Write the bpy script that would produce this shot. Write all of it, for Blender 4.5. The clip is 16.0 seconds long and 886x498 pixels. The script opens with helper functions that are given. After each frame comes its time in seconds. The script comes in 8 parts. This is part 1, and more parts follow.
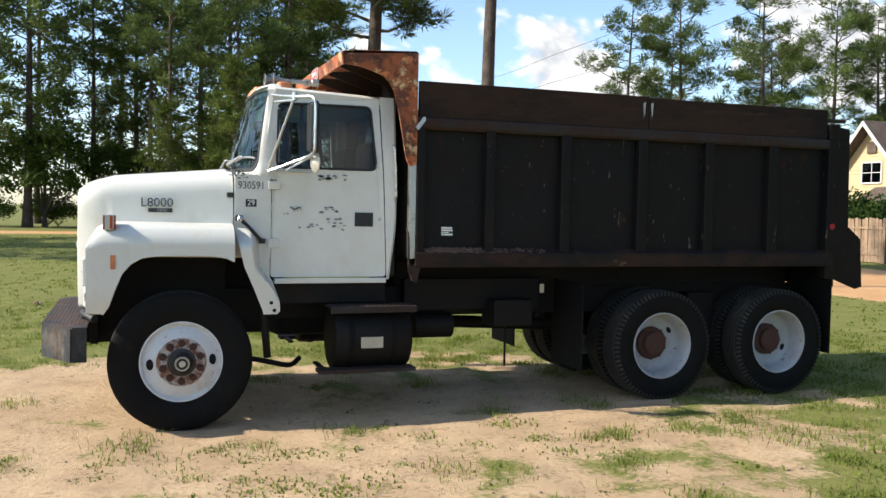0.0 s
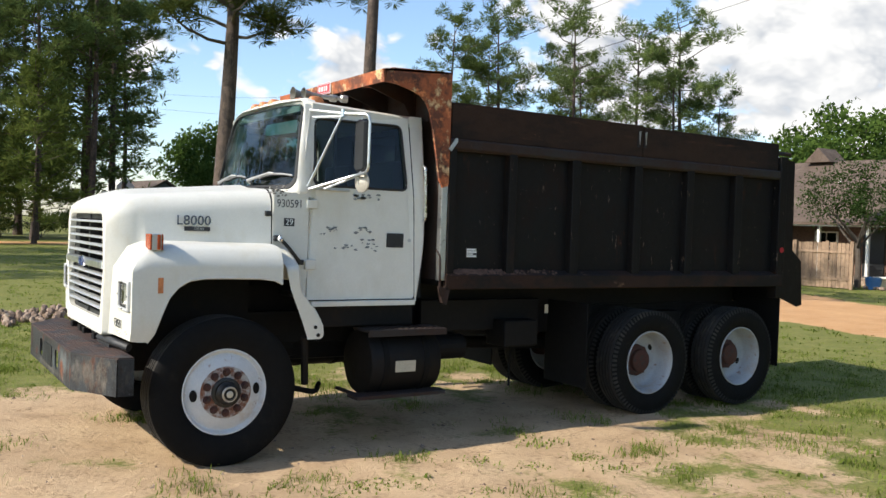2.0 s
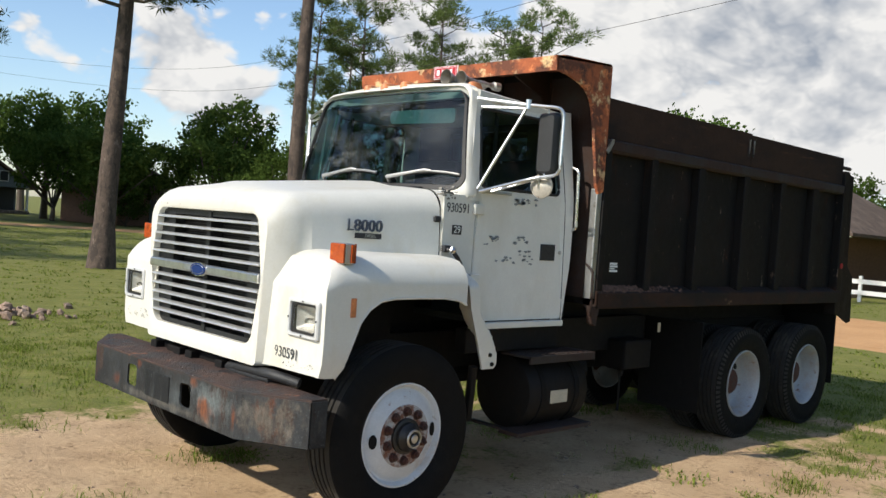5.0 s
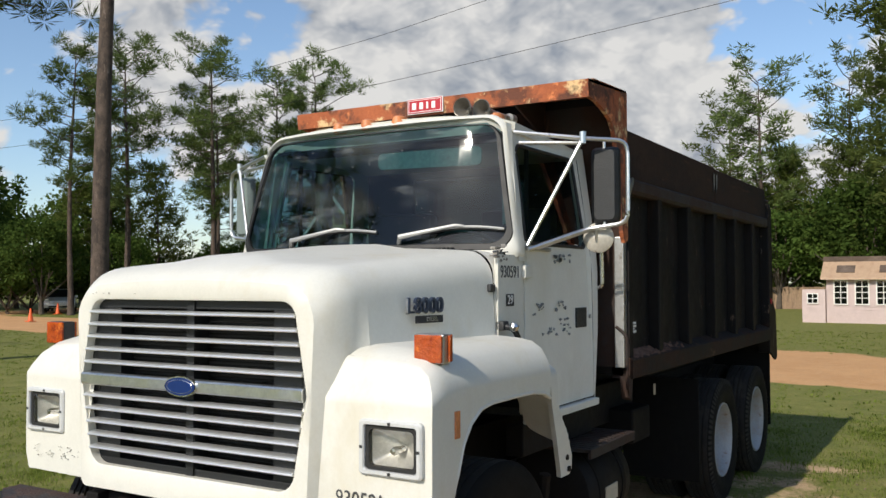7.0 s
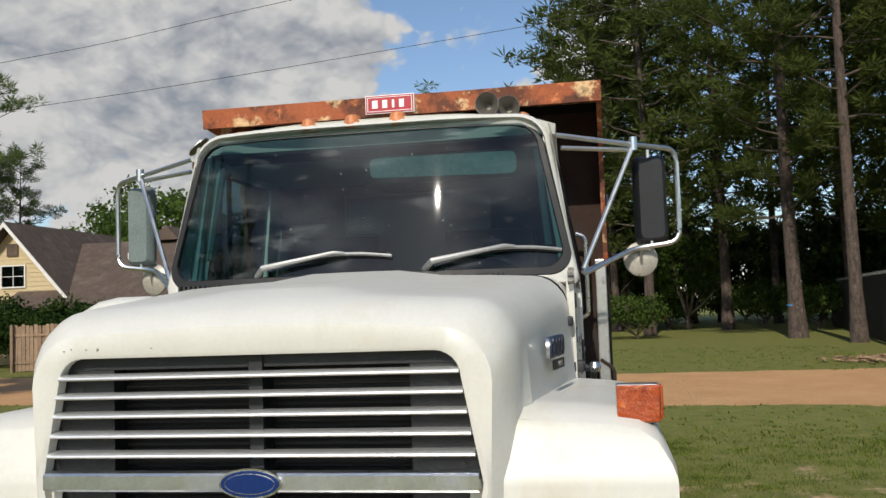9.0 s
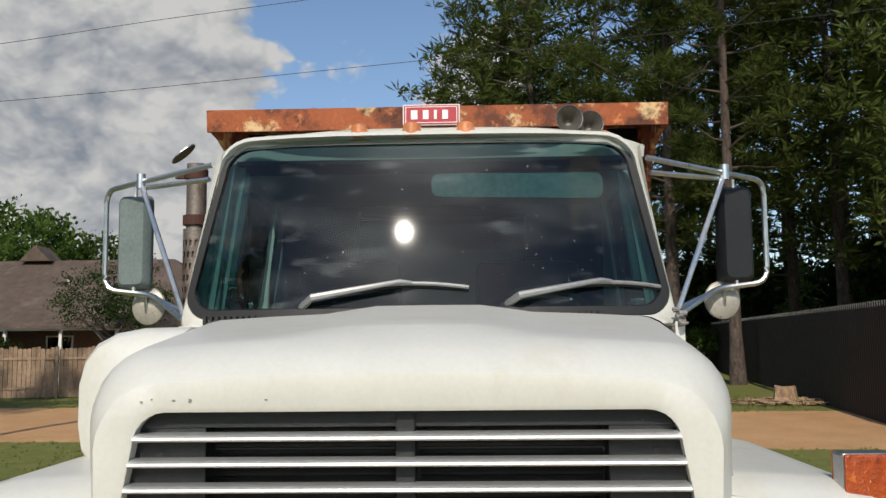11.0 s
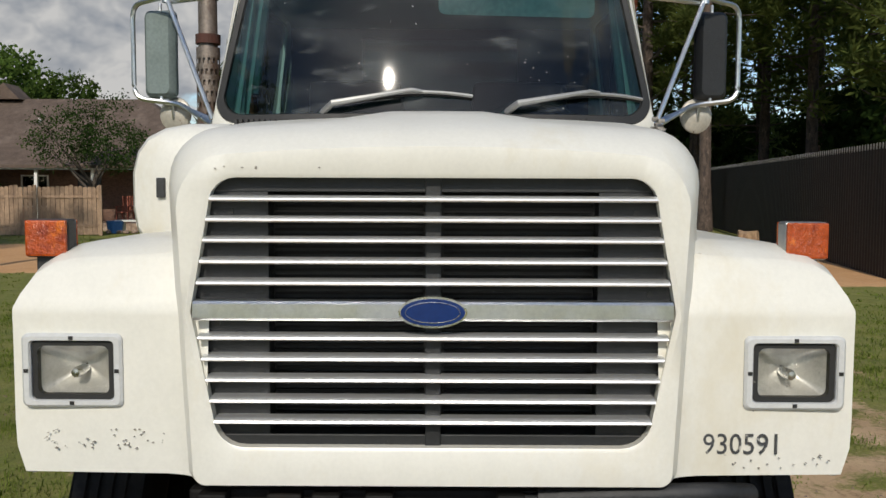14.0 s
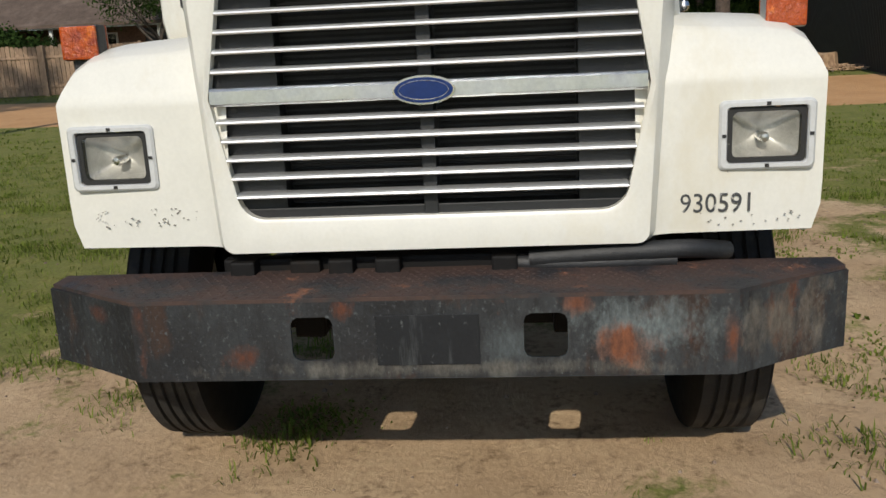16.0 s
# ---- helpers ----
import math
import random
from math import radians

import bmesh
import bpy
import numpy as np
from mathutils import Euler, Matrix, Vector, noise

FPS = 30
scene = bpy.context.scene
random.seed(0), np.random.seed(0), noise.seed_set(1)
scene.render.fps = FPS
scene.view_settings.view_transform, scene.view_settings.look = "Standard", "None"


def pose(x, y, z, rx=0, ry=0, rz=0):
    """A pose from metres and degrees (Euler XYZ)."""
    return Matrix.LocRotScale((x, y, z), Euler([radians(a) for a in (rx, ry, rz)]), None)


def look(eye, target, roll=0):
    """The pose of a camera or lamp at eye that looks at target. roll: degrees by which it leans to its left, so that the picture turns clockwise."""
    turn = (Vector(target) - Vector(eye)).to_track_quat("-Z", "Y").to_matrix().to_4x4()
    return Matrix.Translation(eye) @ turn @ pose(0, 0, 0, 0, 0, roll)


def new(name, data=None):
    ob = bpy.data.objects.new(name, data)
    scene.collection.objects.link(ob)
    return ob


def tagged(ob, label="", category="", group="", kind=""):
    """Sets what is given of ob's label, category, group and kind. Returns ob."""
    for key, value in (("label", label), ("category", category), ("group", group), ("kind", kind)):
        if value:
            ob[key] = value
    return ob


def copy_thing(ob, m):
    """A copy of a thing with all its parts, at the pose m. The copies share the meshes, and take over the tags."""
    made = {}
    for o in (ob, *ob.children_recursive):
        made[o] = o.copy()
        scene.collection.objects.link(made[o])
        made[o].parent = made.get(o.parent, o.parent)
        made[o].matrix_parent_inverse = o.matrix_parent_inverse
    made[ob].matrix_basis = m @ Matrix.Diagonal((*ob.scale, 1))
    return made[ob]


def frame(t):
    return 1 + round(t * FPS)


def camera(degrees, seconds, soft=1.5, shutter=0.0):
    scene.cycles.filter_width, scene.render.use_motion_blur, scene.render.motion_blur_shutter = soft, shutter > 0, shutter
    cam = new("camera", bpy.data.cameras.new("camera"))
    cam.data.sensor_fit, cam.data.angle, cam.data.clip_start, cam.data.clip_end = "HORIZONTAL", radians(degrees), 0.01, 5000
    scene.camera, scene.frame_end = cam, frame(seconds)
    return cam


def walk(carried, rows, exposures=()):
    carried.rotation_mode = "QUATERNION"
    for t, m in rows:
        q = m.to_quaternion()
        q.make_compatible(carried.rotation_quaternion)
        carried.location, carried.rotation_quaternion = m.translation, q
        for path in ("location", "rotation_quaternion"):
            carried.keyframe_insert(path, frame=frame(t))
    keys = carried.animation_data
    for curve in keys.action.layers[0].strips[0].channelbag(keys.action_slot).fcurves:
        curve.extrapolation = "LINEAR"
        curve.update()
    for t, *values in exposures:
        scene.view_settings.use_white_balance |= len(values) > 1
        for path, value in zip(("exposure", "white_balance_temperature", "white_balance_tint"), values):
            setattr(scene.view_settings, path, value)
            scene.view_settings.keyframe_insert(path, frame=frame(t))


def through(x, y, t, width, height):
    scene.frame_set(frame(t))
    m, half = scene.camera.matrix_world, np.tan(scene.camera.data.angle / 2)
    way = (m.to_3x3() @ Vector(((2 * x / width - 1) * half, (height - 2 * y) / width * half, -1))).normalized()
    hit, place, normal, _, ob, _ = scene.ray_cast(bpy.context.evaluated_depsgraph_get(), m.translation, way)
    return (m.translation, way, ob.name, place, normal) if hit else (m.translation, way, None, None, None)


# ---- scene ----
cam = camera(52.9, 16.0)
PATH = [
    (0, (-0.369, -8.054, 1.703), (0.294, -6.169, 1.617), 1.1),
    (0.5, (-0.843, -7.87, 1.713), (-0.06, -6.031, 1.653), 2.4),
    (1, (-1.238, -7.654, 1.73), (-0.338, -5.869, 1.689), 1.9),
    (1.5, (-1.667, -7.376, 1.719), (-0.67, -5.643, 1.679), 1.6),
    (2, (-2.106, -7.171, 1.735), (-1.027, -5.487, 1.687), 2.0),
    (2.5, (-2.489, -6.862, 1.726), (-1.346, -5.221, 1.687), 2.0),
    (3, (-2.9, -6.603, 1.727), (-1.692, -5.01, 1.675), 2.8),
    (3.5, (-3.115, -6.264, 1.715), (-1.89, -4.685, 1.638), 2.7),
    (3.7, (-3.194, -6.127, 1.753), (-1.967, -4.55, 1.658), 2.9),
    (5.8, (-3.483, -4.121, 1.782), (-1.966, -2.818, 1.782), 2.2),
    (6, (-3.442, -3.937, 1.789), (-1.899, -2.665, 1.807), 1.1),
    (6.5, (-3.393, -3.376, 1.791), (-1.756, -2.228, 1.832), -0.3),
    (7, (-3.422, -2.882, 1.825), (-1.708, -1.853, 1.899), -0.1),
    (7.5, (-3.344, -2.315, 1.834), (-1.57, -1.398, 1.947), 0.6),
    (8, (-3.373, -1.837, 1.874), (-1.517, -1.099, 1.992), -0.6),
    (8.5, (-3.255, -1.413, 1.882), (-1.329, -0.89, 2.003), -1.5),
    (9, (-3.185, -1.005, 1.869), (-1.22, -0.657, 1.998), -2.0),
    (9.5, (-3.111, -0.695, 1.901), (-1.128, -0.466, 2.029), -1.7),
    (11.8, (-2.642, -0.013, 1.91), (-0.652, 0.006, 2.106), -0.4),
    (12, (-2.698, 0.006, 1.897), (-0.707, 0.015, 2.081), -0.3),
    (12.5, (-2.798, -0.036, 1.846), (-0.803, 0.008, 1.983), 0.7),
    (13, (-2.879, -0.07, 1.796), (-0.882, 0.028, 1.838), 1.5),
    (13.5, (-3.008, -0.027, 1.749), (-1.01, 0.036, 1.693), 0.5),
    (14, (-3.155, -0.034, 1.726), (-1.16, -0.028, 1.587), 0.2),
    (14.5, (-3.308, -0.121, 1.693), (-1.322, -0.042, 1.466), 0.6),
    (15, (-3.383, -0.127, 1.637), (-1.417, 0.019, 1.301), -0.2),
    (15.5, (-3.424, -0.127, 1.561), (-1.473, -0.018, 1.132), -1.5),
    (16, (-3.414, -0.279, 1.552), (-1.479, -0.1, 1.078), -2.8),
]
EXPOSURES = [(0, 0.92), (1.5, 0.82), (2.5, 0.72), (3.5, 0.66), (6.0, 0.32), (7.0, 0.20), (9.0, -0.05), (12.0, -0.14), (13.0, -0.16), (14.5, -0.2), (16.0, -0.16)]
walk(cam, [(t, look(eye, target, roll)) for t, eye, target, roll in PATH], EXPOSURES)

# ---- world, sun ----
SUN_WAY = Vector((-0.803, 0.079, 0.593))          # towards the sun
world = bpy.data.worlds.new("sky")
scene.world = world
world.use_nodes = True
wt = world.node_tree
wt.nodes.clear()


def wnode(kind, **inputs):
    n = wt.nodes.new(kind)
    for k, v in inputs.items():
        n.inputs[k.replace("_", " ")].default_value = v
    return n


sky = wt.nodes.new("ShaderNodeTexSky")
sky.sky_type = "NISHITA"
sky.sun_disc = False
sky.sun_elevation = math.asin(SUN_WAY.z)
sky.sun_rotation = math.atan2(SUN_WAY.x, SUN_WAY.y)
sky.air_density, sky.dust_density, sky.ozone_density = 1.0, 0.6, 2.6
wco = wt.nodes.new("ShaderNodeTexCoord")


def wmath(op, a, b=0.0, c=0.0):
    n = wt.nodes.new("ShaderNodeMath")
    n.operation = op
    for s, v in zip(n.inputs, (a, b, c)):
        if isinstance(v, (int, float)):
            s.default_value = v
        else:
            wt.links.new(v, s)
    return n.outputs[0]


def toward(az, el):
    a, e = radians(az), radians(el)
    return (math.cos(a) * math.cos(e), math.sin(a) * math.cos(e), math.sin(e))


def cloud_field(shift):
    """Cumulus density over the sky's directions: broad masses and the cauliflower billows on them."""
    mp = wt.nodes.new("ShaderNodeMapping")
    mp.inputs["Location"].default_value = shift
    mp.inputs["Scale"].default_value = (1, 1, 1.5)
    wt.links.new(wco.outputs["Generated"], mp.inputs[0])
    bend = wnode("ShaderNodeTexNoise", Scale=7.0, Detail=4.0, Roughness=0.55)
    wt.links.new(mp.outputs[0], bend.inputs["Vector"])
    warped = wt.nodes.new("ShaderNodeVectorMath")
    warped.operation = "MULTIPLY_ADD"
    warped.inputs[1].default_value = (0.11, 0.11, 0.11)
    wt.links.new(bend.outputs["Color"], warped.inputs[0])
    wt.links.new(mp.outputs[0], warped.inputs[2])
    big = wnode("ShaderNodeTexNoise", Scale=3.4, Detail=3.0, Roughness=0.5)
    wt.links.new(warped.outputs[0], big.inputs["Vector"])
    puff = None
    for scale, weight in ((9.0, 0.30), (21.0, 0.16), (48.0, 0.085), (105.0, 0.045)):
        v = wnode("ShaderNodeTexVoronoi", Scale=scale)
        v.feature = "SMOOTH_F1"
        v.inputs["Smoothness"].default_value = 0.35
        wt.links.new(warped.outputs[0], v.inputs["Vector"])
        w = wmath("MULTIPLY", v.outputs["Distance"], -weight)
        puff = w if puff is None else wmath("ADD", puff, w)
    return big.outputs["Fac"], puff


banks = None
for az, el, r, k in ((42, 14, 15, 0.30), (27, 15, 17, 0.30), (12, 17, 17, 0.25), (-8, 15, 14, 0.10), (66, 9.5, 7, 0.17), (74, 11, 5, 0.16), (61, 9, 6, 0.18), (214, 33, 13, 0.15), (120, 55, 45, 0.06), (-80, 30, 55, 0.08)):
    dt = wt.nodes.new("ShaderNodeVectorMath")
    dt.operation = "DOT_PRODUCT"
    dt.inputs[1].default_value = toward(az, el)
    wt.links.new(wco.outputs["Generated"], dt.inputs[0])
    mr = wt.nodes.new("ShaderNodeMapRange")
    mr.interpolation_type = "SMOOTHSTEP"
    mr.inputs["From Min"].default_value, mr.inputs["From Max"].default_value = math.cos(radians(r)), math.cos(radians(r * 0.35))
    mr.inputs["To Max"].default_value = k
    wt.links.new(dt.outputs["Value"], mr.inputs["Value"])
    banks = mr.outputs[0] if banks is None else wmath("ADD", banks, mr.outputs[0])
big_here, puff_here = cloud_field((0.35, 0.9, 0.2))
big_up, puff_up = cloud_field((0.35 - 0.012, 0.9 + 0.012, 0.2 + 0.03))
density = wmath("ADD", wmath("ADD", big_here, puff_here), banks)
cover = wt.nodes.new("ShaderNodeValToRGB")
cover.color_ramp.interpolation = "EASE"
cover.color_ramp.elements[0].position, cover.color_ramp.elements[1].position = 0.40, 0.50
wt.links.new(density, cover.inputs[0])
# billows catch the sun on their upper side; the thick middles and flat feet stay grey
relief = wmath("MULTIPLY", wmath("SUBTRACT", puff_here, puff_up), 3.0)
thick = wmath("MULTIPLY_ADD", wmath("ADD", big_here, wmath("MINIMUM", banks, 0.34)), -1.2, 2.05)
glow = wmath("ADD", relief, wmath("MULTIPLY_ADD", puff_here, 1.0, thick))
shade = wt.nodes.new("ShaderNodeValToRGB")
shade.color_ramp.elements[0].position, shade.color_ramp.elements[1].position = 0.10, 1.15
shade.color_ramp.elements[0].color = (1.95, 2.2, 2.6, 1)
shade.color_ramp.elements[1].color = (4.95, 4.9, 4.8, 1)
wt.links.new(glow, shade.inputs[0])
wmix = wt.nodes.new("ShaderNodeMixRGB")
wt.links.new(cover.outputs[0], wmix.inputs[0])
wt.links.new(sky.outputs[0], wmix.inputs[1]); wt.links.new(shade.outputs[0], wmix.inputs[2])
wbg = wt.nodes.new("ShaderNodeBackground")
wbg.inputs["Strength"].default_value = 0.13
wt.links.new(wmix.outputs[0], wbg.inputs["Color"])
wout = wt.nodes.new("ShaderNodeOutputWorld")
wt.links.new(wbg.outputs[0], wout.inputs["Surface"])

sun = new("sun", bpy.data.lights.new("sun", "SUN"))
sun.data.energy, sun.data.angle, sun.data.color = 3.9, radians(0.55), (1.0, 0.925, 0.80)
sun.matrix_world = look(SUN_WAY * 60, (0, 0, 0))
scene.view_settings.exposure = 0.0


# ---- materials ----
def material(name, base=(0.5, 0.5, 0.5), rough=0.6, metal=0.0, spots=(), bump=0.0, bump_scale=30.0, grain=0.12, grain_scale=8.0, obvar=0.0, rough_var=0.15, spec=0.5, blotches=()):
    """spots: (colour, scale, lo, hi, stretch, roughness): patches of wear from noise thresholds, in metres.
    blotches: (colour, centre, radii, roughness): single ragged stains of a known place and size."""
    m = bpy.data.materials.new(name)
    m.use_nodes = True
    t = m.node_tree
    p = t.nodes["Principled BSDF"]
    p.inputs["Metallic"].default_value = metal
    p.inputs["Specular IOR Level"].default_value = spec
    geo = t.nodes.new("ShaderNodeNewGeometry")
    co = geo.outputs["Position"]

    def noise_of(scale, detail=5.0, stretch=(1, 1, 1), roughness=0.6):
        mp = t.nodes.new("ShaderNodeMapping")
        mp.inputs["Scale"].default_value = stretch
        t.links.new(co, mp.inputs[0])
        n = t.nodes.new("ShaderNodeTexNoise")
        n.inputs["Scale"].default_value, n.inputs["Detail"].default_value, n.inputs["Roughness"].default_value = scale, detail, roughness
        t.links.new(mp.outputs[0], n.inputs["Vector"])
        return n.outputs["Fac"]

    def ramp(src, lo, hi, a=(0, 0, 0, 1), b=(1, 1, 1, 1)):
        r = t.nodes.new("ShaderNodeValToRGB")
        r.color_ramp.elements[0].position, r.color_ramp.elements[1].position = lo, hi
        r.color_ramp.elements[0].color, r.color_ramp.elements[1].color = a, b
        t.links.new(src, r.inputs[0])
        return r.outputs[0]

    def mix(fac, a, b, mode="MIX"):
        n = t.nodes.new("ShaderNodeMixRGB")
        n.blend_type = mode
        for sock, v in ((n.inputs[0], fac), (n.inputs[1], a), (n.inputs[2], b)):
            if isinstance(v, (int, float)):
                sock.default_value = v
            elif isinstance(v, tuple):
                sock.default_value = (*v[:3], 1)
            else:
                t.links.new(v, sock)
        return n.outputs[0]

    lo = tuple(c * (1 - grain) for c in base)
    hi = tuple(min(1, c * (1 + grain)) for c in base)
    col = mix(ramp(noise_of(grain_scale, 6.0), 0.3, 0.7), lo, hi)
    col = mix(ramp(noise_of(grain_scale * 9, 3.0), 0.35, 0.65), mix(0.35 * min(1, grain * 4), col, (0, 0, 0)), col)
    rgh = mix(noise_of(grain_scale * 2.3), (rough - rough_var * 0.5,) * 3, (min(1, rough + rough_var),) * 3)
    for c, scale, a, b, stretch, rr in spots:
        f = ramp(noise_of(scale, 9.0, stretch, 0.68), a, b)
        col = mix(f, col, c)
        rgh = mix(f, rgh, (rr,) * 3)
    for c, centre, radii, rr in blotches:
        mp = t.nodes.new("ShaderNodeMapping")
        mp.vector_type = "POINT"
        mp.inputs["Scale"].default_value = tuple(1 / r for r in radii)
        mp.inputs["Location"].default_value = tuple(-v / r for v, r in zip(centre, radii))
        t.links.new(co, mp.inputs[0])
        ln = t.nodes.new("ShaderNodeVectorMath"); ln.operation = "LENGTH"
        t.links.new(mp.outputs[0], ln.inputs[0])
        ad = t.nodes.new("ShaderNodeMath"); ad.operation = "MULTIPLY_ADD"; ad.inputs[1].default_value = 3.4
        t.links.new(noise_of(11, 9.0, (1, 1, 0.6), 0.72), ad.inputs[0])
        sb = t.nodes.new("ShaderNodeMath"); sb.operation = "SUBTRACT"; sb.inputs[0].default_value = -0.9
        t.links.new(ln.outputs["Value"], sb.inputs[1]); t.links.new(sb.outputs[0], ad.inputs[2])
        f = ramp(ad.outputs[0], 0.0, 0.75)
        col = mix(f, col, c)
        rgh = mix(f, rgh, (rr,) * 3)
    if blotches:
        col = mix(ramp(noise_of(38, 6.0, (1, 1, 0.5), 0.75), 0.36, 0.62), mix(0.55, col, (0.012, 0.012, 0.013)), col)
        col = mix(ramp(noise_of(7, 6.0, (1, 1, 0.7), 0.7), 0.40, 0.60), mix(0.25, col, (0.02, 0.017, 0.016)), col)
    if obvar:
        oi = t.nodes.new("ShaderNodeObjectInfo")
        v = ramp(oi.outputs["Random"], 0, 1, (1 - obvar,) * 3 + (1,), (1 + obvar * 0.6,) * 3 + (1,))
        col = mix(1.0, col, v, "MULTIPLY")
    t.links.new(col, p.inputs["Base Color"])
    t.links.new(rgh, p.inputs["Roughness"])
    if bump:
        b = t.nodes.new("ShaderNodeBump")
        b.inputs["Strength"].default_value, b.inputs["Distance"].default_value = bump, 0.01
        t.links.new(noise_of(bump_scale, 6.0), b.inputs["Height"])
        t.links.new(b.outputs[0], p.inputs["Normal"])
    return m


ALONG_Z = (1, 1, 0.18)
M = {}
M["white"] = material("white_truck_paint", (0.665, 0.655, 0.60), 0.34, 0, [((0.57, 0.525, 0.41), 2.2, 0.54, 0.78, (1, 1, 0.5), 0.5), ((0.30, 0.27, 0.22), 26, 0.72, 0.76, (1, 1, 1), 0.7)], bump=0.03, bump_scale=3, grain=0.03, rough_var=0.1)
# truck white set lighter, to lift the cab's side that lies in shade
M["white_door"] = material("white_paint_lifted_for_shade", (0.72, 0.71, 0.65), 0.42, 0, [((0.60, 0.57, 0.48), 2.0, 0.5, 0.8, (1, 1, 0.5), 0.55)], bump=0.03, bump_scale=3, grain=0.03)
M["rust_orange"] = material("rusted_orange_steel", (0.38, 0.105, 0.038), 0.75, 0, [((0.13, 0.045, 0.025), 5.0, 0.48, 0.57, (1, 1, 1), 0.85), ((0.70, 0.47, 0.24), 4.2, 0.545, 0.60, (1, 1.0, 1), 0.7), ((0.62, 0.20, 0.07), 9, 0.58, 0.64, (1, 1, 1), 0.75), ((0.035, 0.022, 0.018), 3.2, 0.59, 0.68, (1, 1, 1), 0.9)], bump=0.35, bump_scale=40)
M["rust_dark"] = material("dark_rusted_steel", (0.032, 0.0145, 0.009), 0.85, 0, [((0.02, 0.017, 0.016), 2.5, 0.44, 0.6, (1, 1, 1), 0.75), ((0.13, 0.062, 0.035), 7, 0.64, 0.72, ALONG_Z, 0.85)], bump=0.3, bump_scale=45)
M["body_black"] = material("black_dump_body_paint", (0.0072, 0.0062, 0.0058), 0.6, 0, [((0.0145, 0.0088, 0.0068), 3.1, 0.50, 0.66, (1, 1, 0.7), 0.8), ((0.0035, 0.0038, 0.0045), 1.6, 0.50, 0.62, (1, 1, 0.8), 0.5), ((0.05, 0.021, 0.012), 6, 0.62, 0.71, (1, 1, 0.35), 0.85), ((0.17, 0.125, 0.095), 11, 0.655, 0.685, (2.0, 1, 0.5), 0.75), ((0.24, 0.195, 0.16), 27, 0.665, 0.70, (1.6, 1, 0.45), 0.75)], bump=0.25, bump_scale=25, spec=0.22)
M["board"] = material("weathered_sideboard", (0.040, 0.0215, 0.0140), 0.85, 0, [((0.012, 0.0085, 0.0075), 1.7, 0.46, 0.62, (0.5, 1, 1.5), 0.8), ((0.085, 0.036, 0.02), 5, 0.60, 0.70, (0.3, 1, 2), 0.85), ((0.16, 0.07, 0.035), 3, 0.66, 0.70, (0.6, 1, 2), 0.85)], bump=0.3, bump_scale=35, spec=0.25)
M["frame_black"] = material("greasy_black_chassis", (0.005, 0.0045, 0.0045), 0.65, 0, [((0.016, 0.011, 0.008), 4, 0.55, 0.7, (1, 1, 1), 0.85)], bump=0.2, spec=0.25)
M["rubber"] = material("tyre_rubber", (0.0045, 0.0045, 0.0046), 0.75, 0, [((0.02, 0.0175, 0.014), 5, 0.60, 0.80, (1, 1, 1), 0.9)], bump=0.15, bump_scale=80, spec=0.2)
M["tread"] = material("tyre_tread_rubber", (0.018, 0.017, 0.0155), 0.85, 0, [((0.06, 0.052, 0.04), 7, 0.52, 0.75, (1, 1, 1), 0.9)], bump=0.3, bump_scale=120)
M["rim"] = material("white_wheel_paint", (0.60, 0.615, 0.63), 0.45, 0, [((0.20, 0.075, 0.035), 13, 0.64, 0.69, (1, 1, 1), 0.8), ((0.45, 0.36, 0.28), 5, 0.55, 0.75, (1, 1, 1), 0.6)], grain=0.05)
# rear rims: white paint darkened for the shade under the body, plus rust
M["rim_rear"] = material("white_wheel_paint_in_shade", (0.37, 0.39, 0.41), 0.5, 0, [((0.17, 0.07, 0.035), 9, 0.60, 0.68, (1, 1, 1), 0.8), ((0.30, 0.25, 0.20), 4, 0.50, 0.7, (1, 1, 1), 0.6)], grain=0.1)
M["rim_rust"] = material("rust_stained_wheel_centre", (0.46, 0.44, 0.42), 0.6, 0, [((0.20, 0.085, 0.05), 22, 0.42, 0.56, (1, 1, 1), 0.85), ((0.09, 0.035, 0.022), 40, 0.55, 0.62, (1, 1, 1), 0.9)], bump=0.2)
M["hub_rust"] = material("rusted_hub", (0.075, 0.026, 0.017), 0.75, 0, [((0.05, 0.03, 0.025), 20, 0.5, 0.6, (1, 1, 1), 0.8)], bump=0.3, bump_scale=90)
M["grease"] = material("greasy_hub", (0.035, 0.033, 0.031), 0.4, 0.4, bump=0.1)
M["steel"] = material("dull_bare_steel", (0.5, 0.5, 0.49), 0.38, 1.0, [((0.22, 0.2, 0.17), 18, 0.58, 0.7, (1, 1, 1), 0.6)], grain=0.08)
M["stack_steel"] = material("dull_rusty_exhaust_steel", (0.27, 0.23, 0.20), 0.55, 0.7, [((0.09, 0.045, 0.028), 7, 0.48, 0.62, (1, 1, 0.5), 0.8)], grain=0.2)
M["chrome"] = material("polished_trim", (0.72, 0.72, 0.72), 0.22, 1.0, [((0.5, 0.5, 0.49), 10, 0.5, 0.75, (1, 1, 1), 0.4)], grain=0.04)
M["alu"] = material("brushed_aluminium", (0.76, 0.78, 0.79), 0.27, 1.0, [((0.42, 0.44, 0.47), 5, 0.45, 0.7, (1, 1, 1), 0.5)], grain=0.06)
M["slat"] = material("satin_metal_slat", (0.80, 0.81, 0.81), 0.36, 0.8, grain=0.03, rough_var=0.04)
M["lamp_bowl"] = material("dulled_lamp_reflector", (0.74, 0.73, 0.70), 0.5, 0.75, grain=0.15, grain_scale=25, rough_var=0.06, bump=0.12, bump_scale=30)
